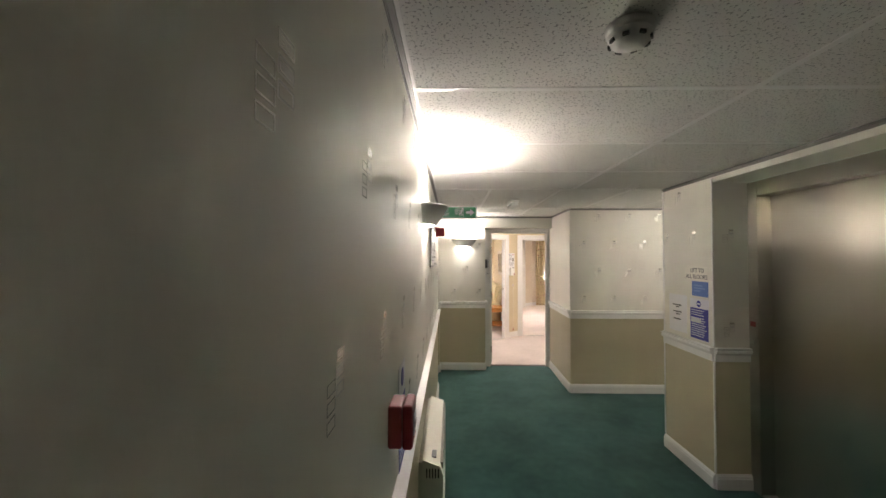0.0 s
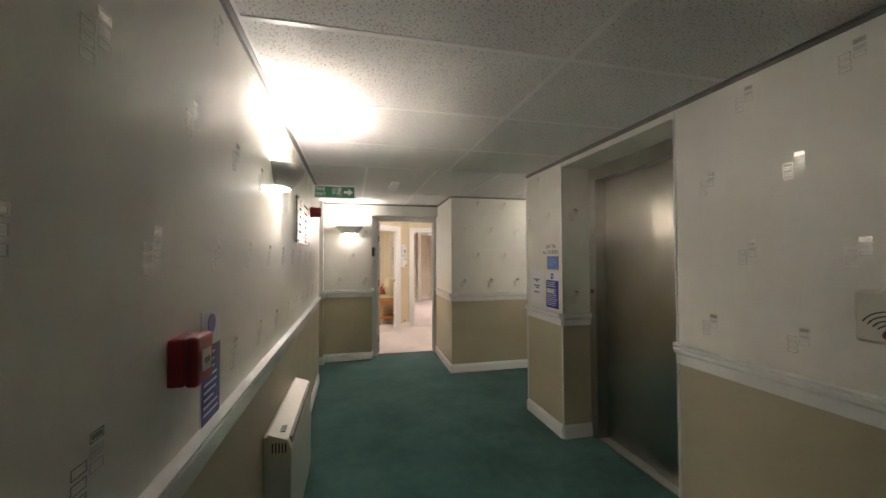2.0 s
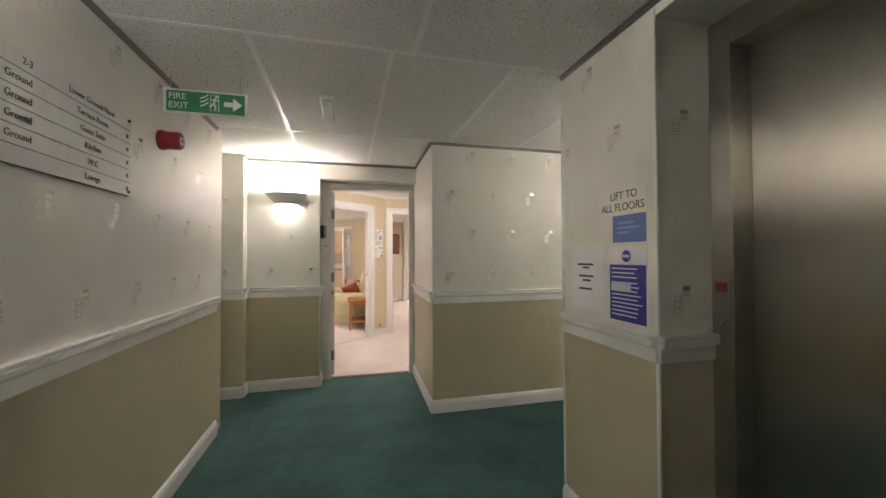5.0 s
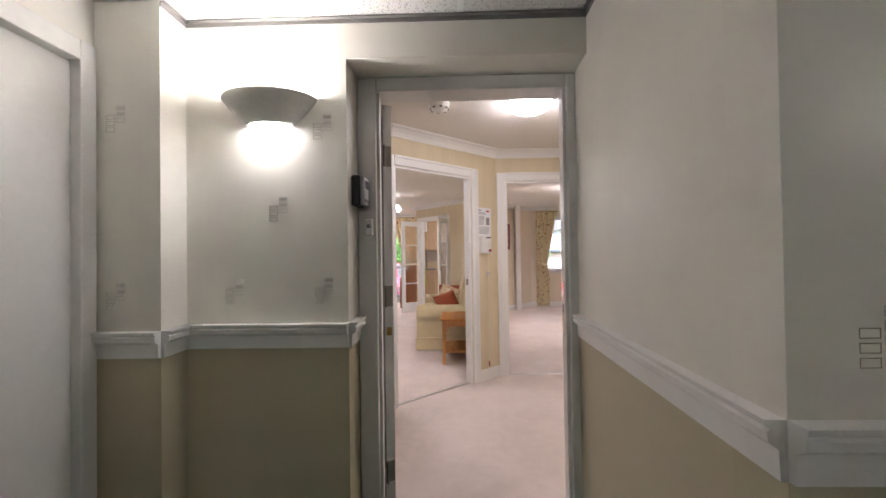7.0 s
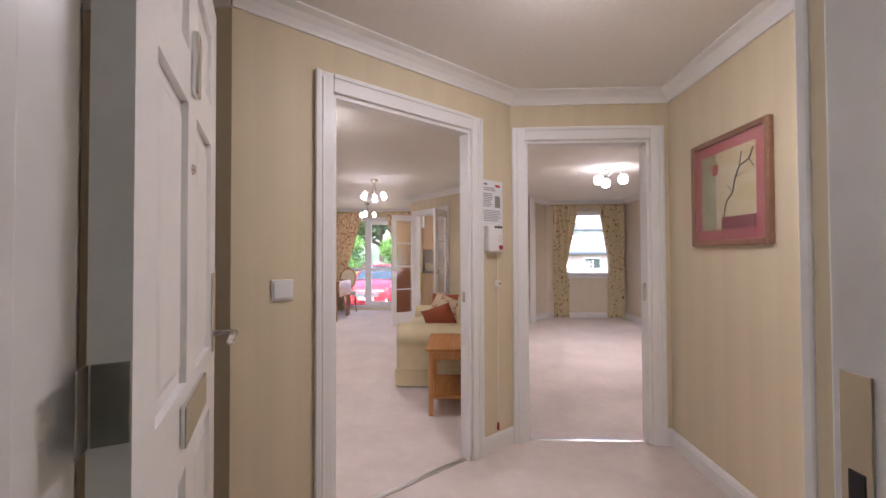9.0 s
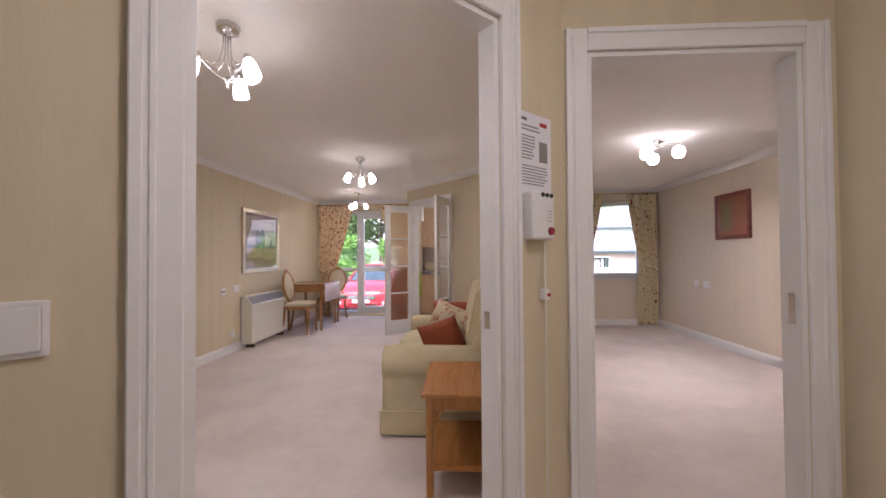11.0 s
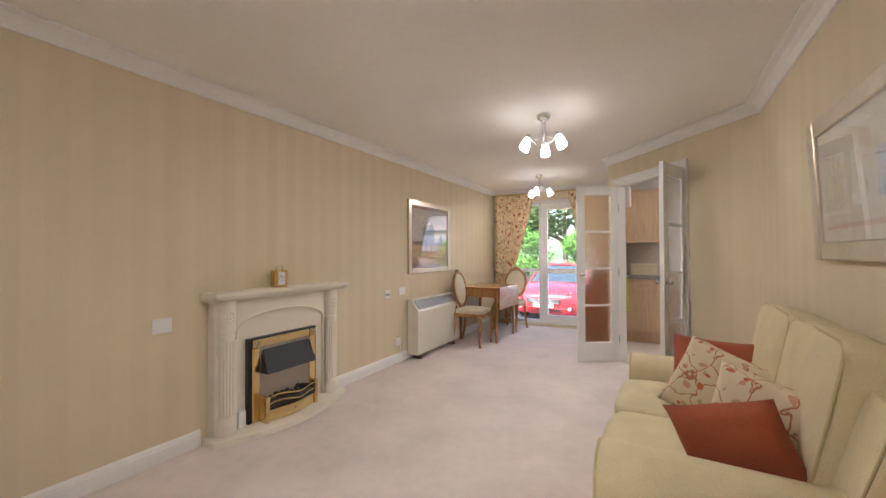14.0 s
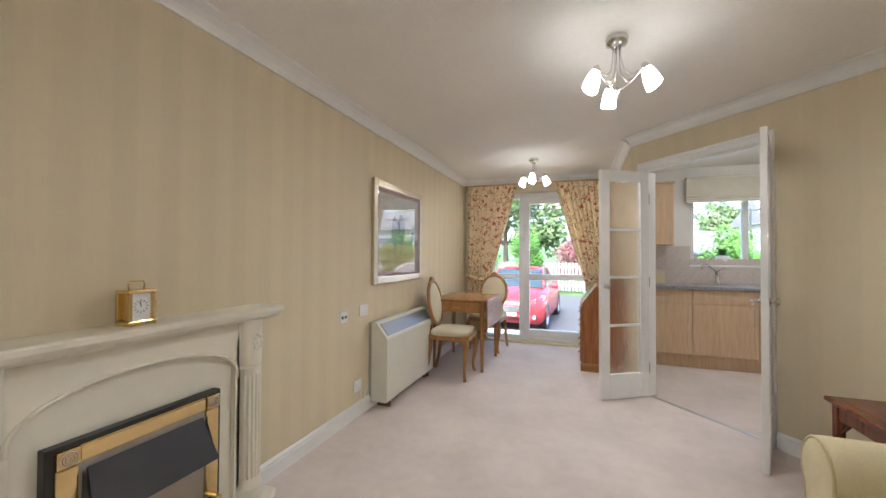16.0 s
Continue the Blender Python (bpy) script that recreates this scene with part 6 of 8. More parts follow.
pane(t_, 0.99, 1.195, 1.50, 1.985)
pane(t_, 1.56, 1.195, 2.07, 1.985)
part("window_sill", box(0.905, -0.20, 1.108, 2.155, -0.035, 1.13, 0.005), UPVC, t_)
ORIGIN = BEDROOM
t_ = empty("window_bedroom", pose(0, 13.26, 0), "white plastic framed bedroom window", "window", kind="structure")
for a in ((3.20, 0.81, 3.265, 2.12), (4.135, 0.81, 4.20, 2.12)):
    bar(t_, "frame_post", *a)
for a in ((3.265, 0.81, 4.135, 0.88), (3.265, 2.05, 4.135, 2.12)):
    bar(t_, "frame_rail", *a)
pane(t_, 3.265, 0.88, 4.135, 2.05)
part("window_sill", box(3.18, -0.2, 0.785, 4.22, -0.035, 0.81, 0.005), UPVC, t_)
ORIGIN = LIVING


# ---- curtains ----
FLORAL = spotted("floral_cotton", (0.80, 0.66, 0.42), [((0.38, 0.20, 0.10), -0.012, 1.0), ((0.46, 0.12, 0.08), 0.25, 3.0), ((0.38, 0.30, 0.13), 0.18, 7.0), ((0.55, 0.22, 0.14), 0.18, 5.0)], 8.5)
POPPY = spotted("flower_sprig_cotton", (0.76, 0.66, 0.42), [((0.42, 0.40, 0.20), 0.16, 2.0), ((0.36, 0.06, 0.05), 0.19, 4.0), ((0.12, 0.08, 0.14), 0.14, 9.0)], 8.0)


def curtain(name, x0, x1, tie0, tie1, y, top, tie_z, bottom, cloth, label, folds=9, foot=None):
    """A pleated curtain gathered by a tie: its edges run from the rail to the tie and fall below it."""
    t = empty(name, pose(0, y, 0), label, "curtain")
    foot = foot or (tie0 - 0.01, tie1 + 0.02)
    bm = bmesh.new()
    nu, nv = 90, 44
    rows = []
    rnd = random.Random(int(abs(x0) * 100))
    ph = [rnd.uniform(-0.5, 0.5) for _ in range(folds + 1)]
    for j in range(nv + 1):
        z = top + (bottom - top) * j / nv
        if z >= tie_z:
            k = (top - z) / (top - tie_z)
            e0 = x0 + (tie0 - x0) * k ** 1.35
            e1 = x1 + (tie1 - x1) * k ** (1.35 if abs(tie1 - x1) < abs(tie0 - x0) else 1.1)
            if abs(tie0 - x0) > abs(tie1 - x1):
                e0 = x0 + (tie0 - x0) * k ** 1.1
        else:
            k = min(1, (tie_z - z) / 0.35)
            e0, e1 = tie0 + (foot[0] - tie0) * k, tie1 + (foot[1] - tie1) * k
        amp = 0.03 * (0.55 + 0.45 * min(1, (top - z) / 0.4)) * (0.8 + 0.2 * math.sin(z * 3))
        row = []
        for i in range(nu + 1):
            u = i / nu
            w = u * folds + 0.25 * math.sin(u * 9 + z * 1.3) + ph[int(u * folds)] * 0.12
            yy = amp * math.sin(2 * math.pi * w) + 0.008 * math.sin(2 * math.pi * w * 2.3 + z * 4)
            row.append(bm.verts.new((e0 + (e1 - e0) * u, yy, z)))
        rows.append(row)
    for a, b in zip(rows, rows[1:]):
        for i in range(nu):
            bm.faces.new((a[i], a[i + 1], b[i + 1], b[i]))
    c = part("cloth", bm, cloth, t, smooth=True)
    s = c.modifiers.new("thickness", "SOLIDIFY")
    s.thickness = 0.004
    n = 20
    pts = [(((tie0 + tie1) / 2) + (abs(tie1 - tie0) / 2 + 0.006) * math.cos(2 * math.pi * i / n), 0.052 * math.sin(2 * math.pi * i / n), tie_z + 0.02 * math.cos(2 * math.pi * i / n) * (1 if tie0 < x0 or tie1 > x1 else -1)) for i in range(n)]
    band = tube(pts, 0.012, 8, True)
    for v in band.verts:
        v.co.z = tie_z + (v.co.z - tie_z) * 2.2
    part("tie_back", band, cloth, t, smooth=True)
    return t


curtain("curtain", -1.90, -1.19, -1.90, -1.56, 14.40, 2.225, 0.90, 0.02, FLORAL, "cream and russet floral curtain tied back by the patio door", 10, (-1.92, -1.60))
curtain("curtain", -0.68, 0.04, -0.30, 0.02, 14.40, 2.225, 0.90, 0.02, FLORAL, "cream and russet floral curtain tied back beside the bureau", 10, (-0.27, 0.03))
t_ = empty("curtain_pole", pose(0, 14.40, 2.235), "thin brass curtain pole over the patio door", "curtain pole")
part("pole", cyl((-1.95, 0, 0), (0.07, 0, 0), 0.009), BRASS, t_)
for x_ in (-1.93, -0.94, 0.05):
    part("bracket", box(x_ - 0.008, 0, -0.012, x_ + 0.008, 0.10, 0.012, 0.002, 1), BRASS, t_)
for i in range(22):
    for b_ in (-1.90, -0.68):
        part("ring", tube([(b_ + 0.0325 * i, 0.014 * math.cos(a), 0.014 * math.sin(a) - 0.004) for a in [2 * math.pi * k / 10 for k in range(10)]], 0.0018, 5, True), BRASS, t_)
ORIGIN = BEDROOM
curtain("curtain", 3.0, 3.48, 3.0, 3.24, 13.03, 2.22, 1.0, 0.02, POPPY, "cream curtain with small dark flowers tied back in the bedroom", 7, (3.0, 3.30))
curtain("curtain", 3.88, 4.36, 4.09, 4.36, 13.03, 2.22, 1.0, 0.02, POPPY, "cream curtain with small dark flowers tied back in the bedroom", 7, (4.04, 4.36))
t_ = empty("curtain_pole", pose(0, 13.03, 2.232), "thin pale curtain pole in the bedroom", "curtain pole")
part("pole", cyl((2.94, 0, 0), (4.40, 0, 0), 0.009), BRASS, t_)
for x_ in (2.98, 4.38):
    part("bracket", box(x_ - 0.008, 0, -0.012, x_ + 0.008, 0.07, 0.012, 0.002, 1), BRASS, t_)
BR = face((4.42, 13), (4.42, 12))
socket(BR @ Matrix.Translation((1.10, 0, 0.74)), "white double socket on the bedroom wall", 0.147, False)
socket(BR @ Matrix.Translation((0.90, 0, 0.75)), "white single plate on the bedroom wall", 0.087, False)
ORIGIN = LIVING

# ---- kitchen doors ----
casing(kpt(1.60), kpt(0.69), 2.0, arch=0.066)
RIPPLE = glass("rippled_glass", 0.12, 1.0, (0.93, 0.90, 0.88))


def glazed_leaf(m, w, label):
    t = empty("door_kitchen", m, label, "door", "kitchen double doors", kind="structure")
    h, th = 1.965, 0.036
    for x0, x1 in ((0, 0.085), (w - 0.085, w)):
        part("stile", box(x0, 0, 0, x1, th, h, 0.003), WHITE, t)
    part("top_rail", box(0.085, 0, h - 0.10, w - 0.085, th, h, 0.003), WHITE, t)
    part("bottom_rail", box(0.085, 0, 0, w - 0.085, th, 0.21, 0.003), WHITE, t)
    z0, z1 = 0.21, h - 0.10
    step = (z1 - z0) / 4
    for i in range(4):
        a, b = z0 + i * step, z0 + (i + 1) * step
        if i:
            part("glazing_bar", box(0.085, 0.006, a - 0.011, w - 0.085, th - 0.006, a + 0.011, 0.003), WHITE, t)
        g = part("pane", box(0.0855, th / 2 - 0.003, a + 0.011, w - 0.0855, th / 2 + 0.003, b - 0.011), RIPPLE, t, "rippled obscure glass pane")
        g.visible_shadow = False
    for s in (1, -1):
        y = 0 if s == 1 else th
        part("knob", lathe([(0, 0.052), (0.014, 0.050), (0.024, 0.040), (0.024, 0.032), (0.011, 0.022), (0.008, 0.008), (0.022, 0.005), (0.024, 0)], 20, m=Matrix.Translation((w - 0.045, y, 0.965)) @ Matrix.Rotation(radians(90 * s), 4, "X")), CHROME, t, smooth=True)
    for z in (0.2, 0.95, 1.68):
        part("hinge", box(-0.006, -0.002, z, 0.0, th + 0.002, z + 0.09, 0.001, 1), mat("dull_hinge", (0.4, 0.38, 0.33), 0.4, 1.0), t)
    return t


kp = kpt(1.59)
glazed_leaf(Matrix.Translation((kp[0] - 0.005, kp[1] + 0.0, 0.012)) @ Matrix.Rotation(radians(212), 4, "Z"), 0.472, "open white kitchen door with four rippled glass panes")
kp = kpt(0.70)
glazed_leaf(Matrix.Translation((kp[0] - 0.005, kp[1] - 0.03, 0.012)) @ Matrix.Rotation(radians(248), 4, "Z"), 0.472, "open white kitchen door leaf standing into the living room")

# ---- kitchen ----
BEECH = wood("pale_beech", (0.58, 0.40, 0.25), (0.70, 0.52, 0.35), 0.4, 1.0, "z")
STONE = grain(mat("grey_speckled_worktop", (0.30, 0.29, 0.30), 0.3), (40, 260), 0.45, 0.03)
BN = mat("brushed_nickel", (0.5, 0.48, 0.45), 0.3, 1.0)


def pull(t, p0, p1):
    p0, p1 = Vector(p0), Vector(p1)
    o = Vector((0, -0.028, 0))
    return part("handle", tube([p0, p0 + o * 0.8, p0 + o + (p1 - p0) * 0.15, p1 + o - (p1 - p0) * 0.15, p1 + o * 0.8, p1], 0.0045, 8), BN, t, smooth=True)


def base_unit(x, w, left):
    t = empty("base_cabinet", pose(x, 13.95, 0), "pale beech base cabinet with drawer and door in the kitchen", "kitchen cabinet", "kitchen base cabinets")
    part("carcass", box(0.002, 0.0, 0.15, w - 0.002, 0.55, 0.865), BEECH, t)
    part("plinth", box(0, 0.05, 0, w, 0.065, 0.149), BEECH, t)
    d = part("drawer_front", box(0.003, -0.02, 0.715, w - 0.003, -0.001, 0.862, 0.003), BEECH, t)
    pull(d, (w / 2 - 0.08, -0.02, 0.79), (w / 2 + 0.08, -0.02, 0.79))
    d = part("door", box(0.003, -0.02, 0.155, w - 0.003, -0.001, 0.708, 0.003), BEECH, t)
    xx = w - 0.05 if left else 0.05
    pull(d, (xx, -0.02, 0.50), (xx, -0.02, 0.66))


base_unit(0.19, 0.61, True)
base_unit(0.80, 0.60, True)
base_unit(1.40, 0.60, False)
t_ = empty("worktop", pose(0, 0, 0), "grey speckled laminate kitchen worktop with inset steel sink", "worktop")
part("slab", box(0.186, 13.90, 0.867, 2.28, 14.499, 0.905, 0.006), STONE, t_)
t_ = empty("sink", pose(1.25, 14.22, 0.905), "stainless steel inset sink with drainer", "sink")
part("rim", box(-0.42, -0.2, 0.0, 0.42, 0.2, 0.006, 0.002), BN, t_)
# flat plate of darker steel paints in the shade of a sunken bowl
part("bowl_shade_plate", box(-0.38, -0.16, 0.006, 0.0, 0.16, 0.008), mat("shaded_steel", (0.3, 0.3, 0.3), 0.35, 1.0), t_)
t_ = empty("tap", pose(1.16, 14.38, 0.911) @ Matrix.Diagonal((1.3, 1.3, 1.3, 1)), "chrome mixer tap with a swung spout", "tap")
part("body", lathe([(0.024, 0), (0.024, 0.01), (0.017, 0.02), (0.016, 0.09), (0.02, 0.10), (0, 0.115)], 18), CHROME, t_, smooth=True)
part("spout", tube([(0, 0, 0.08), (-0.03, -0.03, 0.13), (-0.1, -0.1, 0.17), (-0.15, -0.14, 0.165), (-0.155, -0.145, 0.14)], 0.009, 10), CHROME, t_, smooth=True)
part("lever", tube([(0, 0, 0.11), (0.01, -0.01, 0.125), (0.05, -0.03, 0.145)], 0.006, 8), CHROME, t_, smooth=True)
t_ = empty("wall_cabinet", pose(0.19, 14.499, 1.37), "pale beech wall cabinet with a bowed metal handle", "kitchen cabinet")
part("carcass", box(0, -0.29, 0, 0.49, 0, 0.73), BEECH, t_)
d_ = part("door", box(0.003, -0.31, 0.003, 0.487, -0.291, 0.727, 0.003), BEECH, t_)
pull(d_, (0.44, -0.31, 0.06), (0.44, -0.31, 0.24))
part("top_moulding", box(-0.0, -0.325, 0.731, 0.505, 0, 0.75, 0.004), BEECH, t_)
# tiled splashback
TILEM = grain(mat("marbled_tile", (0.60, 0.53, 0.49), 0.25), (9, 60), 0.18, 0.03)
t_ = tagged(part("splashback", box(0.912, 14.490, 0.906, 2.29, 14.497, 1.105, bm=box(0.19, 14.490, 0.906, 0.912, 14.497, 1.36)), mat("pale_grout", (0.55, 0.5, 0.46), 0.8)), "marbled pink-grey wall tiles behind the worktop", "wall tiles", kind="structure")
me_ = None
for r in range(3):
    for c in range(14):
        x0, z0 = 0.192 + c * 0.15, 0.908 + r * 0.15
        if x0 + 0.147 > 0.915 and z0 + 0.147 > 1.21:
            continue
        ob_ = part("tile", box(0, -0.004, 0, 0.147, 0.0, 0.147, 0.0012, 1), TILEM, t_) if me_ is None else new("tile", me_)
        me_ = ob_.data
        ob_.parent = t_
        ob_.matrix_basis = Matrix.Translation((x0, 14.4895, z0))
# roman blind
t_ = empty("roman_blind", pose(0, 14.44, 0), "folded off-white roman blind over the kitchen window", "blind")
LIN = grain(mat("off_white_linen", (0.62, 0.58, 0.48), 0.85), (10, 300), 0.08, 0.2)
part("headrail", box(0.86, -0.02, 2.17, 2.2, 0.055, 2.20, 0.003), LIN, t_)
part("cloth", box(0.86, -0.01, 1.97, 2.2, 0.0, 2.169, 0.002), LIN, t_)
for i in range(3):
    part("fold", box(0.86, -0.035 + 0.008 * i, 1.885 + i * 0.03, 2.2, 0.005, 1.915 + i * 0.03, 0.012, 3), LIN, t_)
# plant in a white pot on the sill
t_ = empty("potted_plant", pose(1.27, 14.56, 1.131) @ Matrix.Diagonal((1.35, 1.35, 1.35, 1)), "small green plant in a round white pot on the sill", "plant")
part("pot", lathe([(0, 0), (0.035, 0), (0.055, 0.025), (0.06, 0.055), (0.048, 0.085), (0.042, 0.085), (0.05, 0.055), (0, 0.05)], 22), mat("white_ceramic", (0.78, 0.78, 0.78), 0.2), t_, smooth=True)
lf = bmesh.new()
rnd = random.Random(3)
for i in range(60):
    a, el = rnd.uniform(0, 6.28), rnd.uniform(0.5, 1.4)
    d = Vector((math.cos(a) * math.cos(el), math.sin(a) * math.cos(el), math.sin(el)))
    s = d.cross(Vector((0, 0, 1))).normalized() * 0.006
    b = Vector((0, 0, 0.075))
    ln = rnd.uniform(0.05, 0.1)
    vs = [lf.verts.new(p) for p in (b, b + d * ln * 0.6 + s, b + d * ln, b + d * ln * 0.6 - s)]
    lf.faces.new(vs)
part("leaves", lf, mat("leaf_green", (0.06, 0.16, 0.03), 0.5), t_)
t_ = empty("bread_bin", pose(0.42, 14.30, 0.905), "cream lidded bread bin on the worktop", "bread bin")
part("body", box(-0.17, -0.1, 0, 0.17, 0.1, 0.13, 0.01), mat("cream_enamel", (0.66, 0.58, 0.42), 0.35), t_)
part("lid", box(-0.175, -0.105, 0.131, 0.175, 0.105, 0.165, 0.012, 3), mat("cream_enamel_lid", (0.66, 0.58, 0.42), 0.35), t_)
t_ = empty("wall_heater", face((0.185, 13.2), (0.185, 14)) @ Matrix.Translation((0.02, 0, 1.80)), "white downflow fan heater on the kitchen wall", "fan heater")
part("case", box(0, -0.12, 0, 0.28, 0, 0.24, 0.02, 3), TRIM, t_)
t_ = empty("towel_rail", face((0.185, 13.0), (0.185, 14)) @ Matrix.Translation((0.05, 0, 0.93)), "white towel rail on the kitchen wall", "towel rail")
part("rail", tube([(0.0, -0.0, 0), (0.0, -0.07, 0), (0.4, -0.07, 0), (0.4, 0, 0)], 0.008, 8), TRIM, t_)
t_ = empty("tea_towel", face((0.185, 13.0), (0.185, 14)) @ Matrix.Translation((0.07, 0, 0.94)), "lime green and white tea towel hung over the rail", "towel")
TW = spotted("towel_check", (0.45, 0.50, 0.08), [((0.62, 0.62, 0.5), 0.14, 2.0)], 10)
for y0, l in ((-0.085, 0.42), (-0.052, 0.34)):
    bm = bmesh.new()
    rows = []
    for j in range(13):
        rows.append([bm.verts.new((0.16 * i / 10 + 0.01 * math.sin(j), y0 + 0.008 * math.sin(i * 1.7 + j * 0.2), -l * j / 12)) for i in range(11)])
    for a, b in zip(rows, rows[1:]):
        for i in range(10):
            bm.faces.new((a[i], a[i + 1], b[i + 1], b[i]))
    c = part("cloth", bm, TW, t_, smooth=True)
    s = c.modifiers.new("thickness", "SOLIDIFY")
    s.thickness = 0.003

# ---- dining corner ----
OAK = wood("golden_oak", (0.30, 0.13, 0.035), (0.50, 0.26, 0.09), 0.32, 1.0, "z")
OAKX = wood("golden_oak_top", (0.28, 0.11, 0.03), (0.46, 0.22, 0.08), 0.22, 1.0, "y")
CREAMCLOTH = grain(mat("cream_upholstery", (0.70, 0.63, 0.47), 0.9, 0, 0.15), (6, 320), 0.08, 0.25)


def soft(x0, y0, z0, x1, y1, z1, power=4.0, cuts=9, puff=(0, 0, 0), seed=None, wob=0.0):
    """A stuffed block with rounded edges that swells in the middle of its faces."""
    bm = bmesh.new()
    bmesh.ops.create_cube(bm, size=2)
    bmesh.ops.subdivide_edges(bm, edges=bm.edges[:], cuts=cuts, use_grid_fill=True)
    c = Vector(((x0 + x1) / 2, (y0 + y1) / 2, (z0 + z1) / 2))
    h = Vector(((x1 - x0) / 2, (y1 - y0) / 2, (z1 - z0) / 2))
    for v in bm.verts:
        u = v.co.copy()
        k = (abs(u.x) ** power + abs(u.y) ** power + abs(u.z) ** power) ** (1 / power)
        m = max(abs(u.x), abs(u.y), abs(u.z))
        u = u * (m / k)
        b = Vector([math.cos(u[(i + 1) % 3] * 1.5) * math.cos(u[(i + 2) % 3] * 1.5) for i in range(3)])
        p = Vector((u.x * (h.x + puff[0] * b.x), u.y * (h.y + puff[1] * b.y), u.z * (h.z + puff[2] * b.z)))
        if wob:
            p += Vector((noise.noise(p * 6 + c * 7), noise.noise(p * 6 + c * 7 + Vector((9, 0, 0))), noise.noise(p * 6 + c * 7 + Vector((0, 9, 0))))) * wob
        v.co = c + p
    return bm


def dining_chair():
    """Faces -y; the seat's middle is the origin."""
    t = empty("dining_chair", Matrix.Identity(4), "golden wood oval-back dining chair with cream upholstery", "chair", "chairs at the table")
    sf = prism([(-0.19, 0.20), (-0.225, -0.16), (-0.17, -0.215), (0.17, -0.215), (0.225, -0.16), (0.19, 0.20)], 0.385, 0.435, 0.008)
    part("seat_frame", sf, OAK, t)
    part("seat", soft(-0.215, -0.205, 0.425, 0.215, 0.195, 0.485, 5, 7, (0, 0, 0.018)), CREAMCLOTH, t, smooth=True)
    for x, y in ((-0.195, -0.175), (0.195, -0.175)):
        s = math.copysign(1, x)
        part("front_leg", tube([(x, y, 0.40), (x + s * 0.018, y - 0.018, 0.33), (x + s * 0.014, y - 0.014, 0.22), (x - s * 0.006, y + 0.004, 0.10), (x - s * 0.002, y, 0.035), (x + s * 0.010, y - 0.010, 0.0)],
                               [0.026, 0.028, 0.021, 0.015, 0.015, 0.019], 12), OAK, t, smooth=True)
    for x in (-0.17, 0.17):
        part("back_leg", tube([(x, 0.185, 0.43), (x, 0.185, 0.30), (x * 1.02, 0.21, 0.14), (x * 1.06, 0.25, 0.0)], [0.02, 0.02, 0.018, 0.017], 12), OAK, t, smooth=True)
    lean = Matrix.Translation((0, 0.195, 0.735)) @ Matrix.Rotation(radians(-9), 4, "X")
    ring = [(0.185 * math.cos(a), 0, 0.225 * math.sin(a)) for a in [2 * math.pi * k / 36 for k in range(36)]]
    b = part("back_frame", tube(ring, 0.020, 10, True), OAK, t, at=lean, smooth=True)
    cr = tube([(-0.07, 0, 0.215), (-0.035, 0, 0.243), (0, 0, 0.252), (0.035, 0, 0.243), (0.07, 0, 0.215)], [0.008, 0.018, 0.023, 0.018, 0.008], 10)
    part("crest", cr, OAK, b, smooth=True)
    pad = lathe([(0, 0.026), (0.10, 0.024), (0.15, 0.017), (0.172, 0.006), (0.172, -0.006), (0.15, -0.014), (0, -0.018)], 36)
    pad.transform(Matrix.Rotation(radians(90), 4, "X") @ Matrix.Diagonal((1, 1.225, 1, 1)))
    part("backrest", pad, CREAMCLOTH, t, at=lean, smooth=True)
    for x in (-0.10, 0.10):
        part("back_post", tube([(x * 1.55, 0.185, 0.42), (x * 1.25, 0.195, 0.49), (x * 0.95, 0.222, 0.545)], 0.017, 10), OAK, t, smooth=True)
    return t


ch_ = dining_chair()
ch_.matrix_basis = ORIGIN @ pose(-1.605, 12.825, 0, 0, 0, 92)
copy_thing(ch_, ORIGIN @ pose(-1.505, 14.03, 0, 0, 0, -8))

t_ = empty("drop_leaf_table", pose(-1.605, 13.335, 0) @ Matrix.Diagonal((1.15, 0.93, 1, 1)), "golden wood drop-leaf table with small drawer against the wall", "table")
part("tabletop", box(-0.275, -0.42, 0.735, 0.275, 0.42, 0.755, 0.005), OAKX, t_)
part("leaf", box(0.278, -0.42, 0.46, 0.296, 0.42, 0.752, 0.004), OAKX, t_, "hanging table leaf")
for x0, y0, x1, y1 in ((-0.235, -0.385, 0.235, -0.365), (-0.235, 0.365, 0.235, 0.385), (-0.25, -0.36, -0.232, 0.36), (0.232, -0.36, 0.25, 0.36)):
    part("apron", box(x0, y0, 0.62, x1, y1, 0.734), OAK, t_)
d_ = part("drawer", box(-0.15, -0.392, 0.635, 0.15, -0.386, 0.722, 0.002, 1), OAK, t_)
part("handle", tube([(-0.03, -0.392, 0.685), (-0.025, -0.405, 0.672), (0.025, -0.405, 0.672), (0.03, -0.392, 0.685)], 0.003, 8), BRASS, d_)
for x in (-0.235, 0.235):
    for y in (-0.37, 0.37):
        part("leg", tube([(x, y, 0.735), (x, y, 0.60), (x, y, 0.3), (x, y, 0.03), (x, y, 0)], [0.026, 0.024, 0.019, 0.014, 0.016], 12), OAK, t_, smooth=True)

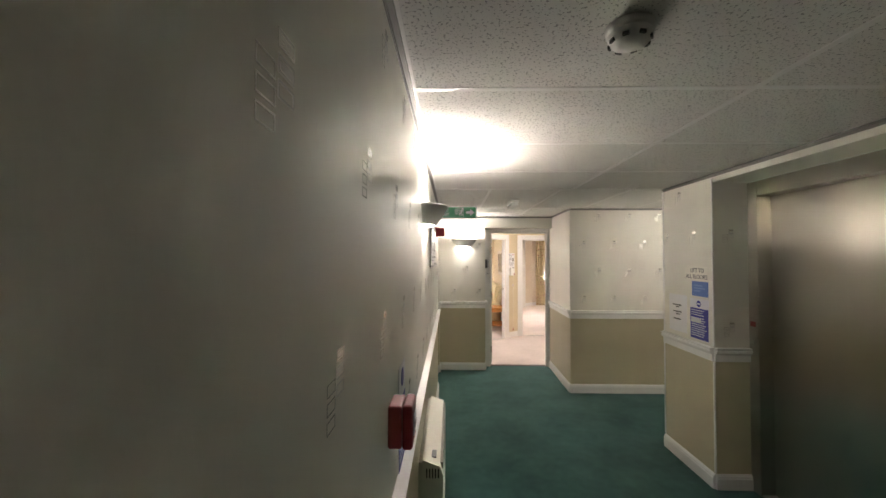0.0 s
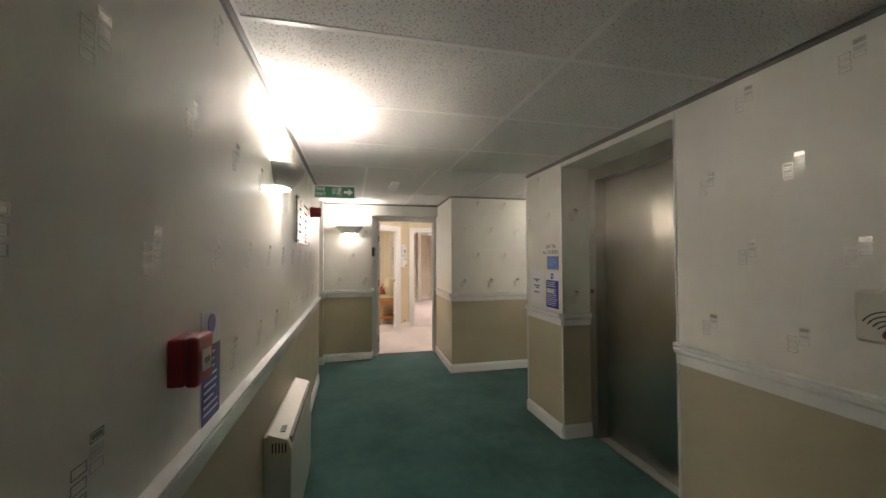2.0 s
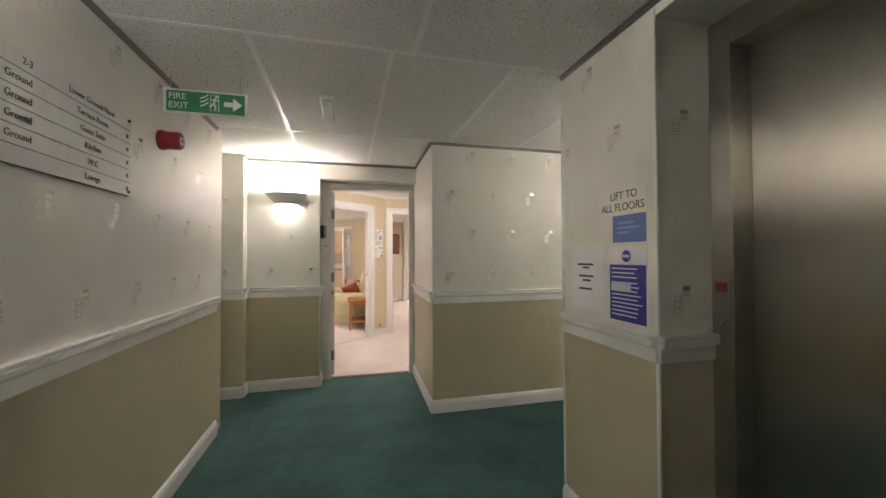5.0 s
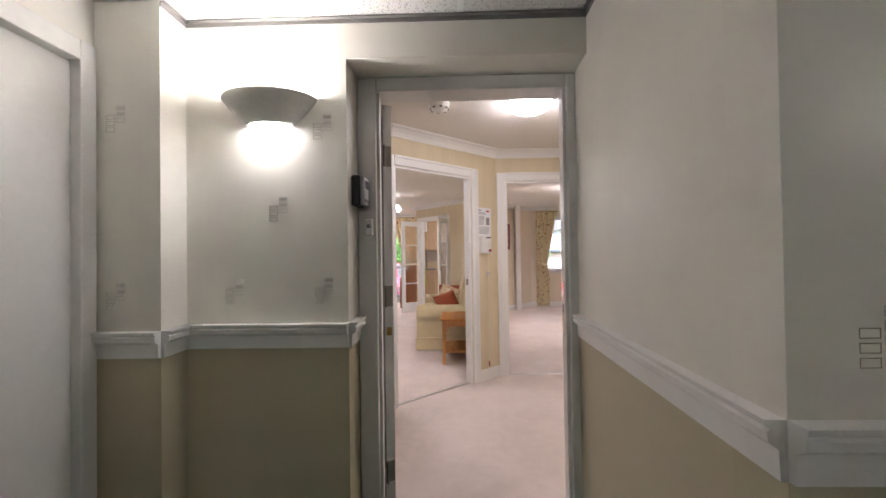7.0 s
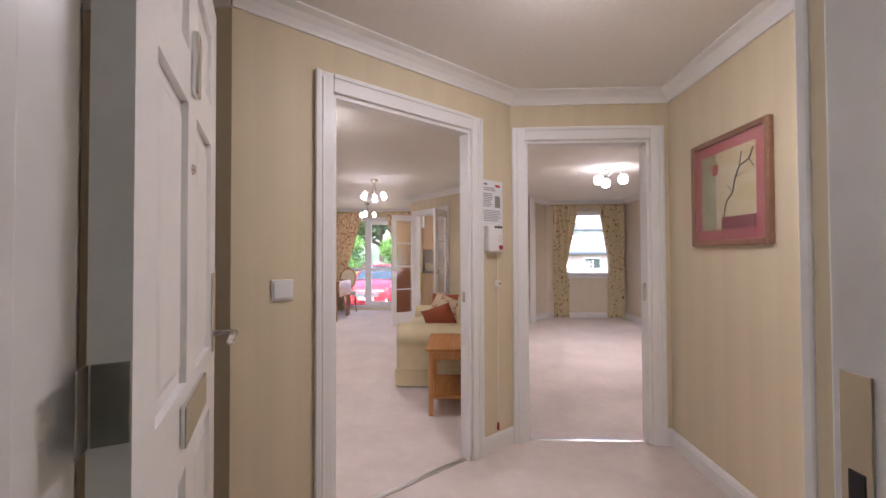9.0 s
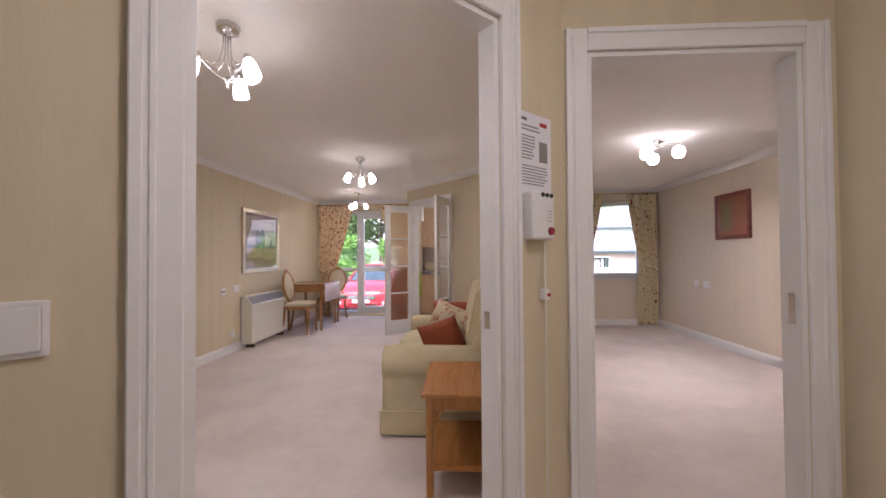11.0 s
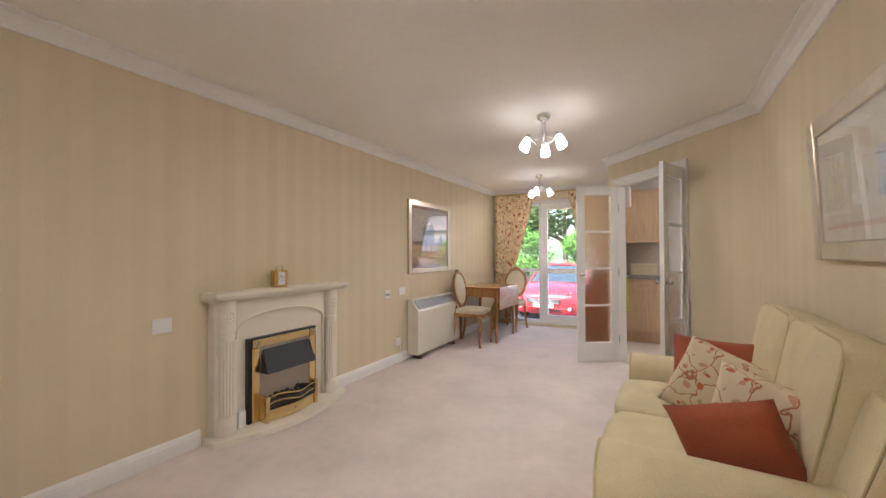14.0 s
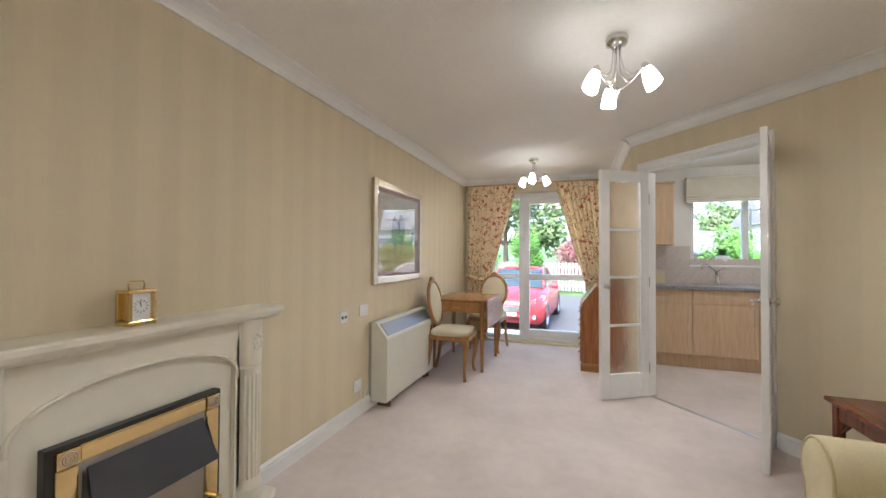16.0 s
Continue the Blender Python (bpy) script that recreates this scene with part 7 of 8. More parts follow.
# bureau with a sloping fall front
MAHOG = wood("red_mahogany", (0.10, 0.025, 0.010), (0.24, 0.07, 0.025), 0.25, 1.0, "z")
YEW = wood("amber_yew", (0.24, 0.075, 0.02), (0.44, 0.17, 0.05), 0.22, 1.0, "z")
t_ = empty("bureau", pose(0.075, 13.75, 0), "amber brown writing bureau with a sloping front and brass handles", "bureau")
prof = [(0, 0.07), (-0.42, 0.07), (-0.42, 0.70), (-0.20, 0.99), (0, 0.99)]
bm = bmesh.new()
a = [bm.verts.new((x, -0.33, z)) for x, z in prof]
b = [bm.verts.new((x, 0.33, z)) for x, z in prof]
bm.faces.new(a)
bm.faces.new(b[::-1])
for i in range(5):
    bm.faces.new((a[i], b[i], b[(i + 1) % 5], a[(i + 1) % 5]))
bmesh.ops.recalc_face_normals(bm, faces=bm.faces)
part("carcass", bm, YEW, t_)
fl = part("fall_front", box(0.0, -0.315, 0.01, 0.018, 0.315, 0.35, 0.003), YEW, t_, at=Matrix.Translation((-0.430, 0, 0.705)) @ Matrix.Rotation(radians(37), 4, "Y"))
for i in range(4):
    d_ = part("drawer", box(-0.438, -0.31, 0.10 + i * 0.148, -0.421, 0.31, 0.238 + i * 0.148, 0.004), YEW, t_)
    for y in (-0.18, 0.18):
        part("handle", tube([(-0.438, y - 0.035, 0.18 + i * 0.148), (-0.455, y - 0.03, 0.165 + i * 0.148), (-0.455, y + 0.03, 0.165 + i * 0.148), (-0.438, y + 0.035, 0.18 + i * 0.148)], 0.004, 8), BRASS, d_)
part("plinth", box(-0.432, -0.34, 0, 0.0, 0.34, 0.085, 0.006), wood("amber_plinth", (0.28, 0.12, 0.03), (0.42, 0.2, 0.06), 0.3), t_)
part("top_board", box(-0.215, -0.34, 0.99, 0.0, 0.34, 1.008, 0.004), YEW, t_)

# ---- sofa and side tables ----
SOFA = grain(mat("pale_yellow_damask", (0.70, 0.61, 0.395), 0.88, 0, 0.15), (7, 240), 0.11, 0.45, 0.003, (1, 1, 1))
PIPING = grain(mat("yellow_piping_cord", (0.60, 0.50, 0.28), 0.85, 0, 0.15), (20, 300), 0.08, 0.2)


def sofa():
    t = empty("sofa", pose(0.80, 10.16, 0, 0, 0, -1.2) @ Matrix.Diagonal((0.91, 0.89, 1, 1)), "pale yellow two-seat sofa with rolled arms and pleated skirt", "sofa")
    part("base", soft(-0.40, -0.80, 0.04, 0.40, 0.80, 0.34, 12, 8), SOFA, t, smooth=True)
    sk = bmesh.new()
    for x0, y0, x1, y1 in ((-0.425, -0.845, 0.40, -0.835), (-0.425, 0.835, 0.40, 0.845), (-0.432, -0.845, -0.422, 0.845)):
        box(x0, y0, 0.012, x1, y1, 0.17, 0.004, 2, bm=sk)
    box(-0.43, -0.85, 0.165, 0.40, 0.85, 0.172, 0.003, 1, bm=sk)
    part("skirt", sk, SOFA, t)
    for s in (-1, 1):
        for px, py in ((-0.427, s * 0.84),):
            part("pleat", box(px - 0.008, py - 0.008, 0.012, px + 0.008, py + 0.008, 0.17, 0.004, 1), SOFA, t)
    for s in (-1, 1):
        prof = [(0.60, 0.10), (0.60, 0.44)]
        cy, cz, r = 0.735, 0.47, 0.12
        prof += [(cy - r * math.cos(a), cz + r * math.sin(a)) for a in [math.pi * (-0.10 + 1.32 * k / 18) for k in range(19)]]
        prof += [(0.825, 0.36), (0.832, 0.17), (0.832, 0.10)]
        bm = bmesh.new()
        stations = [(-0.415, 0.93, 0.0), (-0.405, 0.985, 0.0), (-0.385, 1.0, 0.0), (0.0, 1.0, 0.0), (0.25, 1.0, 0.0), (0.36, 1.0, 0.0)]
        rings = []
        for x, k, dz in stations:
            rings.append([bm.verts.new((x, s * (0.73 + (p - 0.73) * k), 0.34 + (z - 0.34) * k + dz)) for p, z in prof])
        n = len(prof)
        for a, b in zip(rings, rings[1:]):
            for i in range(n):
                bm.faces.new((a[i], a[(i + 1) % n], b[(i + 1) % n], b[i]))
        bm.faces.new(rings[0])
        bm.faces.new(rings[-1][::-1])
        bmesh.ops.recalc_face_normals(bm, faces=bm.faces)
        arm = part("arm", bm, SOFA, t, smooth=True)
        pipe = [(-0.412, s * (0.73 + (p - 0.73) * 0.965), 0.34 + (z - 0.34) * 0.965) for p, z in prof]
        part("piping", tube(pipe, 0.006, 6), PIPING, arm, smooth=True)
    for y0, y1 in ((-0.61, -0.003), (0.003, 0.61)):
        c = part("seat_cushion", soft(-0.45, y0, 0.33, 0.18, y1, 0.47, 7, 9, (0.01, 0, 0.02), wob=0.006), SOFA, t, smooth=True)
        m = Matrix.Translation((0.325, (y0 + y1) / 2 * 1.03, 0.705)) @ Matrix.Rotation(radians(12), 4, "Y")
        back = part("back_cushion", soft(-0.095, -0.31, -0.25, 0.095, 0.31, 0.25, 14, 13, (0.03, 0.004, 0.012), wob=0.010), SOFA, t, at=m, smooth=True)
        for x in (-0.088, 0.088):
            pts = [(x, 0.304 * math.copysign(abs(math.cos(a)) ** 0.22, math.cos(a)), 0.245 * math.copysign(abs(math.sin(a)) ** 0.22, math.sin(a))) for a in [2 * math.pi * k / 48 for k in range(48)]]
            part("piping", tube(pts, 0.0055, 6, True), PIPING, back, smooth=True)
    m = Matrix.Translation((0.40, 0, 0.82)) @ Matrix.Rotation(radians(18), 4, "Y")
    rest = part("backrest", soft(-0.07, -0.81, -0.64, 0.07, 0.81, 0, 22, 15, (0.006, 0.002, 0.004), wob=0.005), SOFA, t, at=m, smooth=True)
    for y in (-0.80, 0.80):
        part("piping", tube([(0.066, y, -0.6), (0.066, y, -0.012), (0.055, y, -0.003), (-0.055, y, -0.003), (-0.066, y, -0.012), (-0.066, y, -0.3)], 0.005, 6), PIPING, rest, smooth=True)
    return t


sofa()
RUST = grain(mat("rust_velvet", (0.34, 0.09, 0.045), 0.85, 0, 0.2), (9, 220), 0.2, 0.2)
PRINT = spotted("autumn_leaf_print", (0.66, 0.55, 0.38), [((0.40, 0.16, 0.08), -0.010, 2.0), ((0.55, 0.30, 0.20), 0.20, 6.0), ((0.50, 0.14, 0.07), 0.17, 4.0), ((0.46, 0.36, 0.18), 0.15, 8.0)], 9)


def cushion(m, cloth, label, size=0.40):
    t = empty("cushion", m, label, "cushion", "scatter cushions")
    bm = bmesh.new()
    n, h = 14, size / 2
    top, bot = {}, {}
    for i in range(n + 1):
        for j in range(n + 1):
            u, v = 2 * i / n - 1, 2 * j / n - 1
            th = 0.085 * ((1 - u * u) * (1 - v * v)) ** 0.42
            pin = 1 - 0.06 * (math.cos(u * 1.57) * abs(v) ** 3 + 0)
            pin2 = 1 - 0.06 * math.cos(v * 1.57) * abs(u) ** 3
            x, y = u * h * pin2, v * h * pin
            w = 0.006 * noise.noise(Vector((x * 9, y * 9, size)))
            top[i, j] = bm.verts.new((x, y, th + w))
            edge = i in (0, n) or j in (0, n)
            bot[i, j] = top[i, j] if edge else bm.verts.new((x, y, -th * 0.9 + w))
    for i in range(n):
        for j in range(n):
            bm.faces.new((top[i, j], top[i + 1, j], top[i + 1, j + 1], top[i, j + 1]))
            bm.faces.new((bot[i, j + 1], bot[i + 1, j + 1], bot[i + 1, j], bot[i, j]))
    part("cover", bm, cloth, t, smooth=True)
    return t


def lean_on(x, y, z, yaw, tilt, roll=0):
    return Matrix.Translation((x, y, z)) @ Matrix.Rotation(radians(yaw), 4, "Z") @ Matrix.Rotation(radians(-tilt), 4, "Y") @ Matrix.Rotation(radians(roll), 4, "Z")


cushion(lean_on(0.85, 10.475, 0.585, 80, 64), RUST, "rust velvet cushion against the sofa's far arm", 0.41)
cushion(lean_on(0.815, 10.255, 0.605, 72, 66, -20), PRINT, "cream cushion printed with autumn leaves leaning on the sofa", 0.36)
cushion(lean_on(0.90, 9.81, 0.61, 60, 75, -10), PRINT, "cream leaf-print cushion behind the rust one", 0.35)
cushion(lean_on(0.81, 9.68, 0.575, 74, 104, 20), RUST, "rust velvet cushion leaning on the sofa's near arm", 0.33)

CHERRY = wood("cherry_wood", (0.42, 0.18, 0.05), (0.56, 0.28, 0.09), 0.28, 1.0, "z")
CHERRYX = wood("cherry_wood_top", (0.44, 0.18, 0.05), (0.55, 0.26, 0.085), 0.2, 1.0, "y")


def side_table(m, w, d, h, label, leg_mat, top_mat):
    """Origin at the middle of the floor under it; w along x, d along y."""
    t = empty("side_table", m, label, "side table")
    part("tabletop", box(-w / 2, -d / 2, h - 0.022, w / 2, d / 2, h, 0.007, 3), top_mat, t)
    part("inset_panel", box(-w / 2 + 0.045, -d / 2 + 0.045, h, w / 2 - 0.045, d / 2 - 0.045, h + 0.0012), top_mat, t)
    l = 0.036
    for sx in (-1, 1):
        for sy in (-1, 1):
            x, y = sx * (w / 2 - 0.04), sy * (d / 2 - 0.04)
            part("leg", box(x - l / 2, y - l / 2, 0, x + l / 2, y + l / 2, h - 0.022, 0.004), leg_mat, t)
            for ax in (0, 1):
                fr = bmesh.new()
                for a, b in (((0.0, 0.0), (0.055, 0.0)), ((0, -0.055), (0.0, 0.0)), ((0.0, -0.055), (0.055, 0.0)), ((0.0, -0.03), (0.03, 0.0))):
                    p = [(-sx * (l / 2 + a[0]), 0, a[1]), (-sx * (l / 2 + b[0]), 0, b[1])] if ax == 0 else [(0, -sy * (l / 2 + a[0]), a[1]), (0, -sy * (l / 2 + b[0]), b[1])]
                    add(fr, tube(p, 0.0045, 6))
                part("fret_bracket", fr, leg_mat, t, at=Matrix.Translation((x, y, h - 0.10)))
    for sy in (-1, 1):
        part("apron", box(-w / 2 + 0.058, sy * (d / 2 - 0.04) - 0.009, h - 0.092, w / 2 - 0.058, sy * (d / 2 - 0.04) + 0.009, h - 0.022), leg_mat, t)
    for sx in (-1, 1):
        part("apron", box(sx * (w / 2 - 0.04) - 0.009, -d / 2 + 0.058, h - 0.092, sx * (w / 2 - 0.04) + 0.009, d / 2 - 0.058, h - 0.022), leg_mat, t)
    part("shelf", box(-w / 2 + 0.03, -d / 2 + 0.03, 0.13, w / 2 - 0.03, d / 2 - 0.03, 0.16, 0.004), top_mat, t)
    return t


side_table(pose(0.985, 9.055, 0), 0.50, 0.585, 0.525, "cherry wood side table with a lower shelf beside the sofa", CHERRY, CHERRYX)
side_table(pose(0.985, 11.23, 0), 0.46, 0.46, 0.56, "dark cherry side table at the sofa's far end", MAHOG, MAHOG)
ORIGIN = HOME

# ---- outside ----
GZ = -0.55
ASPHALT = grain(mat("worn_asphalt", (0.075, 0.075, 0.078), 0.9), (0.6, 60), 0.3, 0.3)
GRASSM = grain(mat("mown_grass", (0.07, 0.13, 0.03), 0.9), (0.8, 70), 0.45, 0.6, 0.02)
slab("ground", -400, -400, 400, 400, GZ - 0.4, GZ - 0.02, GRASSM, "mown grass around the building", "ground")
slab("road", -14, 17.3, 30, 26.5, GZ - 0.02, GZ, ASPHALT, "grey asphalt parking area beyond the windows", "road")
slab("pavement", -6, 14.78, 12, 15.6, GZ - 0.02, GZ + 0.08, grain(mat("concrete_paving", (0.34, 0.32, 0.29), 0.9), (2, 60), 0.2, 0.2), "concrete path along the building", "pavement")
slab("wall_base", -2.09, 14.28, 2.6, 14.53, GZ, -0.101, grain(mat("brick_red_base", (0.3, 0.16, 0.11), 0.9), (5, 60), 0.25, 0.3), "brick base of the building under the windows", "wall")
slab("kerb", -14, 17.18, 30, 17.3, GZ - 0.02, GZ + 0.09, grain(mat("kerb_stone", (0.38, 0.37, 0.34), 0.9), (3, 60), 0.2, 0.2), "concrete kerb by the parking area", "kerb")


def loft(stations):
    """Skins a row of closed outlines of equal length."""
    bm = bmesh.new()
    rings = [[bm.verts.new(p) for p in s] for s in stations]
    n = len(rings[0])
    for a, b in zip(rings, rings[1:]):
        for i in range(n):
            bm.faces.new((a[i], a[(i + 1) % n], b[(i + 1) % n], b[i]))
    bm.faces.new(rings[0][::-1])
    bm.faces.new(rings[-1])
    bmesh.ops.recalc_face_normals(bm, faces=bm.faces)
    return bm


TYRE = grain(mat("black_tyre", (0.02, 0.02, 0.02), 0.85), (20, 90), 0.2, 0.2)
RIM = mat("alloy_rim", (0.5, 0.5, 0.5), 0.3, 1.0)
LENS = mat("clear_headlamp", (0.75, 0.76, 0.78), 0.1)
CARGLASS = mat("tinted_car_glass", (0.03, 0.045, 0.05), 0.05, 0, 0.8)


def car(m, paint, label, plate=""):
    """A small hatchback: front at y = 0, body to +y, middle at x = 0, tyres at z = 0."""
    t = empty("car", m, label, "car")

    def ring(y, hw, zl, zs, zt, crown):
        pts = [(-hw * 0.92, zl), (-hw, zl + 0.1), (-hw, zs), (-hw * 0.93, zt - 0.03), (-hw * 0.7, zt + crown * 0.5), (0, zt + crown)]
        pts += [(-x, z) for x, z in pts[-2::-1]]
        return [(x, y, z) for x, z in pts]
    body = loft([ring(0.0, 0.60, 0.28, 0.45, 0.60, 0.02), ring(0.06, 0.74, 0.20, 0.48, 0.68, 0.03), ring(0.22, 0.83, 0.18, 0.55, 0.78, 0.04), ring(0.6, 0.86, 0.18, 0.62, 0.88, 0.05), ring(1.05, 0.865, 0.18, 0.66, 0.95, 0.05),
                 ring(2.0, 0.87, 0.18, 0.68, 0.97, 0.02), ring(3.3, 0.86, 0.18, 0.72, 1.0, 0.02), ring(3.8, 0.82, 0.22, 0.74, 1.0, 0.02), ring(3.95, 0.74, 0.3, 0.7, 0.92, 0.02)])
    part("body", body, paint, t, smooth=True)

    def cab(y, hw, z0, z1, tw):
        return [(-hw, y, z0), (-tw, y, z1 - 0.04), (-tw * 0.85, y, z1), (tw * 0.85, y, z1), (tw, y, z1 - 0.04), (hw, y, z0)]
    part("glasshouse", loft([cab(0.95, 0.74, 0.94, 0.97, 0.70), cab(1.35, 0.75, 0.96, 1.22, 0.66), cab(1.72, 0.75, 0.96, 1.41, 0.58), cab(2.2, 0.75, 0.96, 1.45, 0.58), cab(3.1, 0.74, 0.98, 1.42, 0.56), cab(3.7, 0.70, 0.98, 1.15, 0.58)]), CARGLASS, t, "dark tinted car windows", smooth=False)
    part("roof", loft([[(-0.50, 1.74, 1.425), (0, 1.70, 1.445), (0.50, 1.74, 1.425), (0.50, 1.74, 1.405), (-0.50, 1.74, 1.405)],
                       [(-0.55, 2.3, 1.46), (0, 2.3, 1.485), (0.55, 2.3, 1.46), (0.58, 2.3, 1.42), (-0.58, 2.3, 1.42)],
                       [(-0.53, 3.2, 1.42), (0, 3.2, 1.445), (0.53, 3.2, 1.42), (0.56, 3.2, 1.38), (-0.56, 3.2, 1.38)]]), paint, t)
    for s in (-1, 1):
        part("windscreen_pillar", tube([(s * 0.735, 1.0, 0.96), (s * 0.665, 1.36, 1.225), (s * 0.58, 1.74, 1.42)], 0.022, 8), paint, t, smooth=True)
        mi = part("mirror", soft(s * 0.98 - 0.09, 1.16, 0.95, s * 0.98 + 0.09, 1.26, 1.07, 3, 5), paint, t, smooth=True)
        part("mirror_arm", cyl((s * 0.84, 1.22, 0.97), (s * 0.92, 1.22, 1.0), 0.02), BLACK, mi)
        hl = bmesh.new()
        pts = [(0.42, 0.075, 0.60), (0.60, 0.10, 0.62), (0.78, 0.26, 0.69), (0.845, 0.55, 0.80), (0.80, 0.50, 0.83), (0.66, 0.22, 0.765), (0.48, 0.105, 0.685)]
        f = [hl.verts.new((s * x, y - 0.03, z)) for x, y, z in pts]
        g = [hl.verts.new((s * x * 0.97, y + 0.05, z)) for x, y, z in pts]
        hl.faces.new(f)
        hl.faces.new(g[::-1])
        for i in range(len(pts)):
            hl.faces.new((f[i], g[i], g[(i + 1) % len(pts)], f[(i + 1) % len(pts)]))
        bmesh.ops.recalc_face_normals(hl, faces=hl.faces)
        h = part("headlight", hl, LENS, t, "clear swept-back headlight")
        part("reflector", lathe([(0, 0.0), (0.05, 0.01), (0.06, 0.03)], 16, m=Matrix.Translation((s * 0.62, 0.085, 0.69)) @ Matrix.Rotation(radians(90), 4, "X")), RIM, h)
        fo = part("fog_lamp", lathe([(0, 0.02), (0.04, 0.018), (0.05, 0)], 16, m=Matrix.Translation((s * 0.64, 0.03, 0.36)) @ Matrix.Rotation(radians(90), 4, "X")), LENS, t)
        part("fog_surround", box(s * 0.64 - 0.09, 0.035, 0.31, s * 0.64 + 0.09, 0.08, 0.42, 0.01), BLACK, fo)
        for y in (0.72, 3.2):
            q = Matrix.Translation((s * 0.775, y, 0.30)) @ Matrix.Rotation(radians(90 * s), 4, "Y")
            wh = part("wheel", lathe([(0.20, -0.09), (0.28, -0.095), (0.30, -0.07), (0.30, 0.07), (0.28, 0.095), (0.20, 0.09)], 28, m=q), TYRE, t, smooth=True)
            part("rim", lathe([(0.0, 0.06), (0.05, 0.07), (0.17, 0.06), (0.20, 0.09), (0.20, 0.0), (0, 0.0)], 20, m=q), RIM, wh)
            part("wheel_arch", lathe([(0.30, 0.085), (0.345, 0.085), (0.345, 0.098), (0.30, 0.098)], 28, m=q), BLACK, t)
    gr = prism([(-0.40, 0.47), (0.40, 0.47), (0.46, 0.56), (0.40, 0.60), (-0.40, 0.60), (-0.46, 0.56)], -0.03, 0.03)
    gr.transform(Matrix.Rotation(radians(90), 4, "X") @ Matrix.Translation((0, 0, 0.0)))
    g = part("grille", gr, BLACK, t, at=Matrix.Translation((0, 0.0, 0)))
    for i in range(5):
        part("grille_bar", box(-0.40, -0.038, 0.482 + i * 0.024, 0.40, -0.028, 0.491 + i * 0.024, 0.002, 1), RIM, g)
    part("lower_intake", box(-0.45, 0.0, 0.26, 0.45, 0.06, 0.34, 0.008), BLACK, t)
    part("bumper_lip", box(-0.62, -0.012, 0.345, 0.62, 0.05, 0.375, 0.01), paint, t)
    p = part("number_plate", box(-0.26, -0.048, 0.372, 0.26, -0.038, 0.458, 0.003), mat("plate_white", (0.75, 0.75, 0.7), 0.4), t)
    if plate:
        wordart("lettering", plate, 0.085, Matrix.Translation((0, -0.0485, 0.415)), INK, p, "CENTER")
    part("wiper_cowl", box(-0.70, 0.93, 0.965, 0.70, 1.0, 0.985, 0.006), BLACK, t)
    return t


REDPAINT = mat("glossy_red_car_paint", (0.50, 0.035, 0.045), 0.22, 0.15)
WHITEPAINT = mat("white_car_paint", (0.72, 0.73, 0.75), 0.2)
car(pose(-1.80, 17.55, GZ, 0, 0, -3), REDPAINT, "red hatchback parked facing the patio door", "64 ZBN")
car(pose(5.0, 22.2, GZ, 0, 0, 62), WHITEPAINT, "white hatchback parked outside the bedroom window")


# ---- planting ----
def foliage(name, a, b):
    m = mat(name, a, 0.7, 0, 0.2)
    n, l, bs = nodes_of(m)
    g = n.new("ShaderNodeNewGeometry")
    r = n.new("ShaderNodeValToRGB")
    r.color_ramp.elements[0].color, r.color_ramp.elements[1].color = (*a, 1), (*b, 1)
    l.new(g.outputs["Random Per Island"], r.inputs[0])
    l.new(r.outputs[0], bs.inputs["Base Color"])
    bs.inputs["Subsurface Weight"].default_value = 0.0
    return m


LEAF_A = foliage("bright_leaves", (0.05, 0.14, 0.02), (0.14, 0.28, 0.06))
LEAF_B = foliage("soft_leaves", (0.08, 0.14, 0.05), (0.18, 0.24, 0.10))
LEAF_C = foliage("plum_leaves", (0.18, 0.06, 0.07), (0.30, 0.14, 0.13))
BARK = grain(mat("grey_bark", (0.13, 0.10, 0.08), 0.95), (6, 40), 0.3, 0.5, 0.01, (1, 1, 0.2))


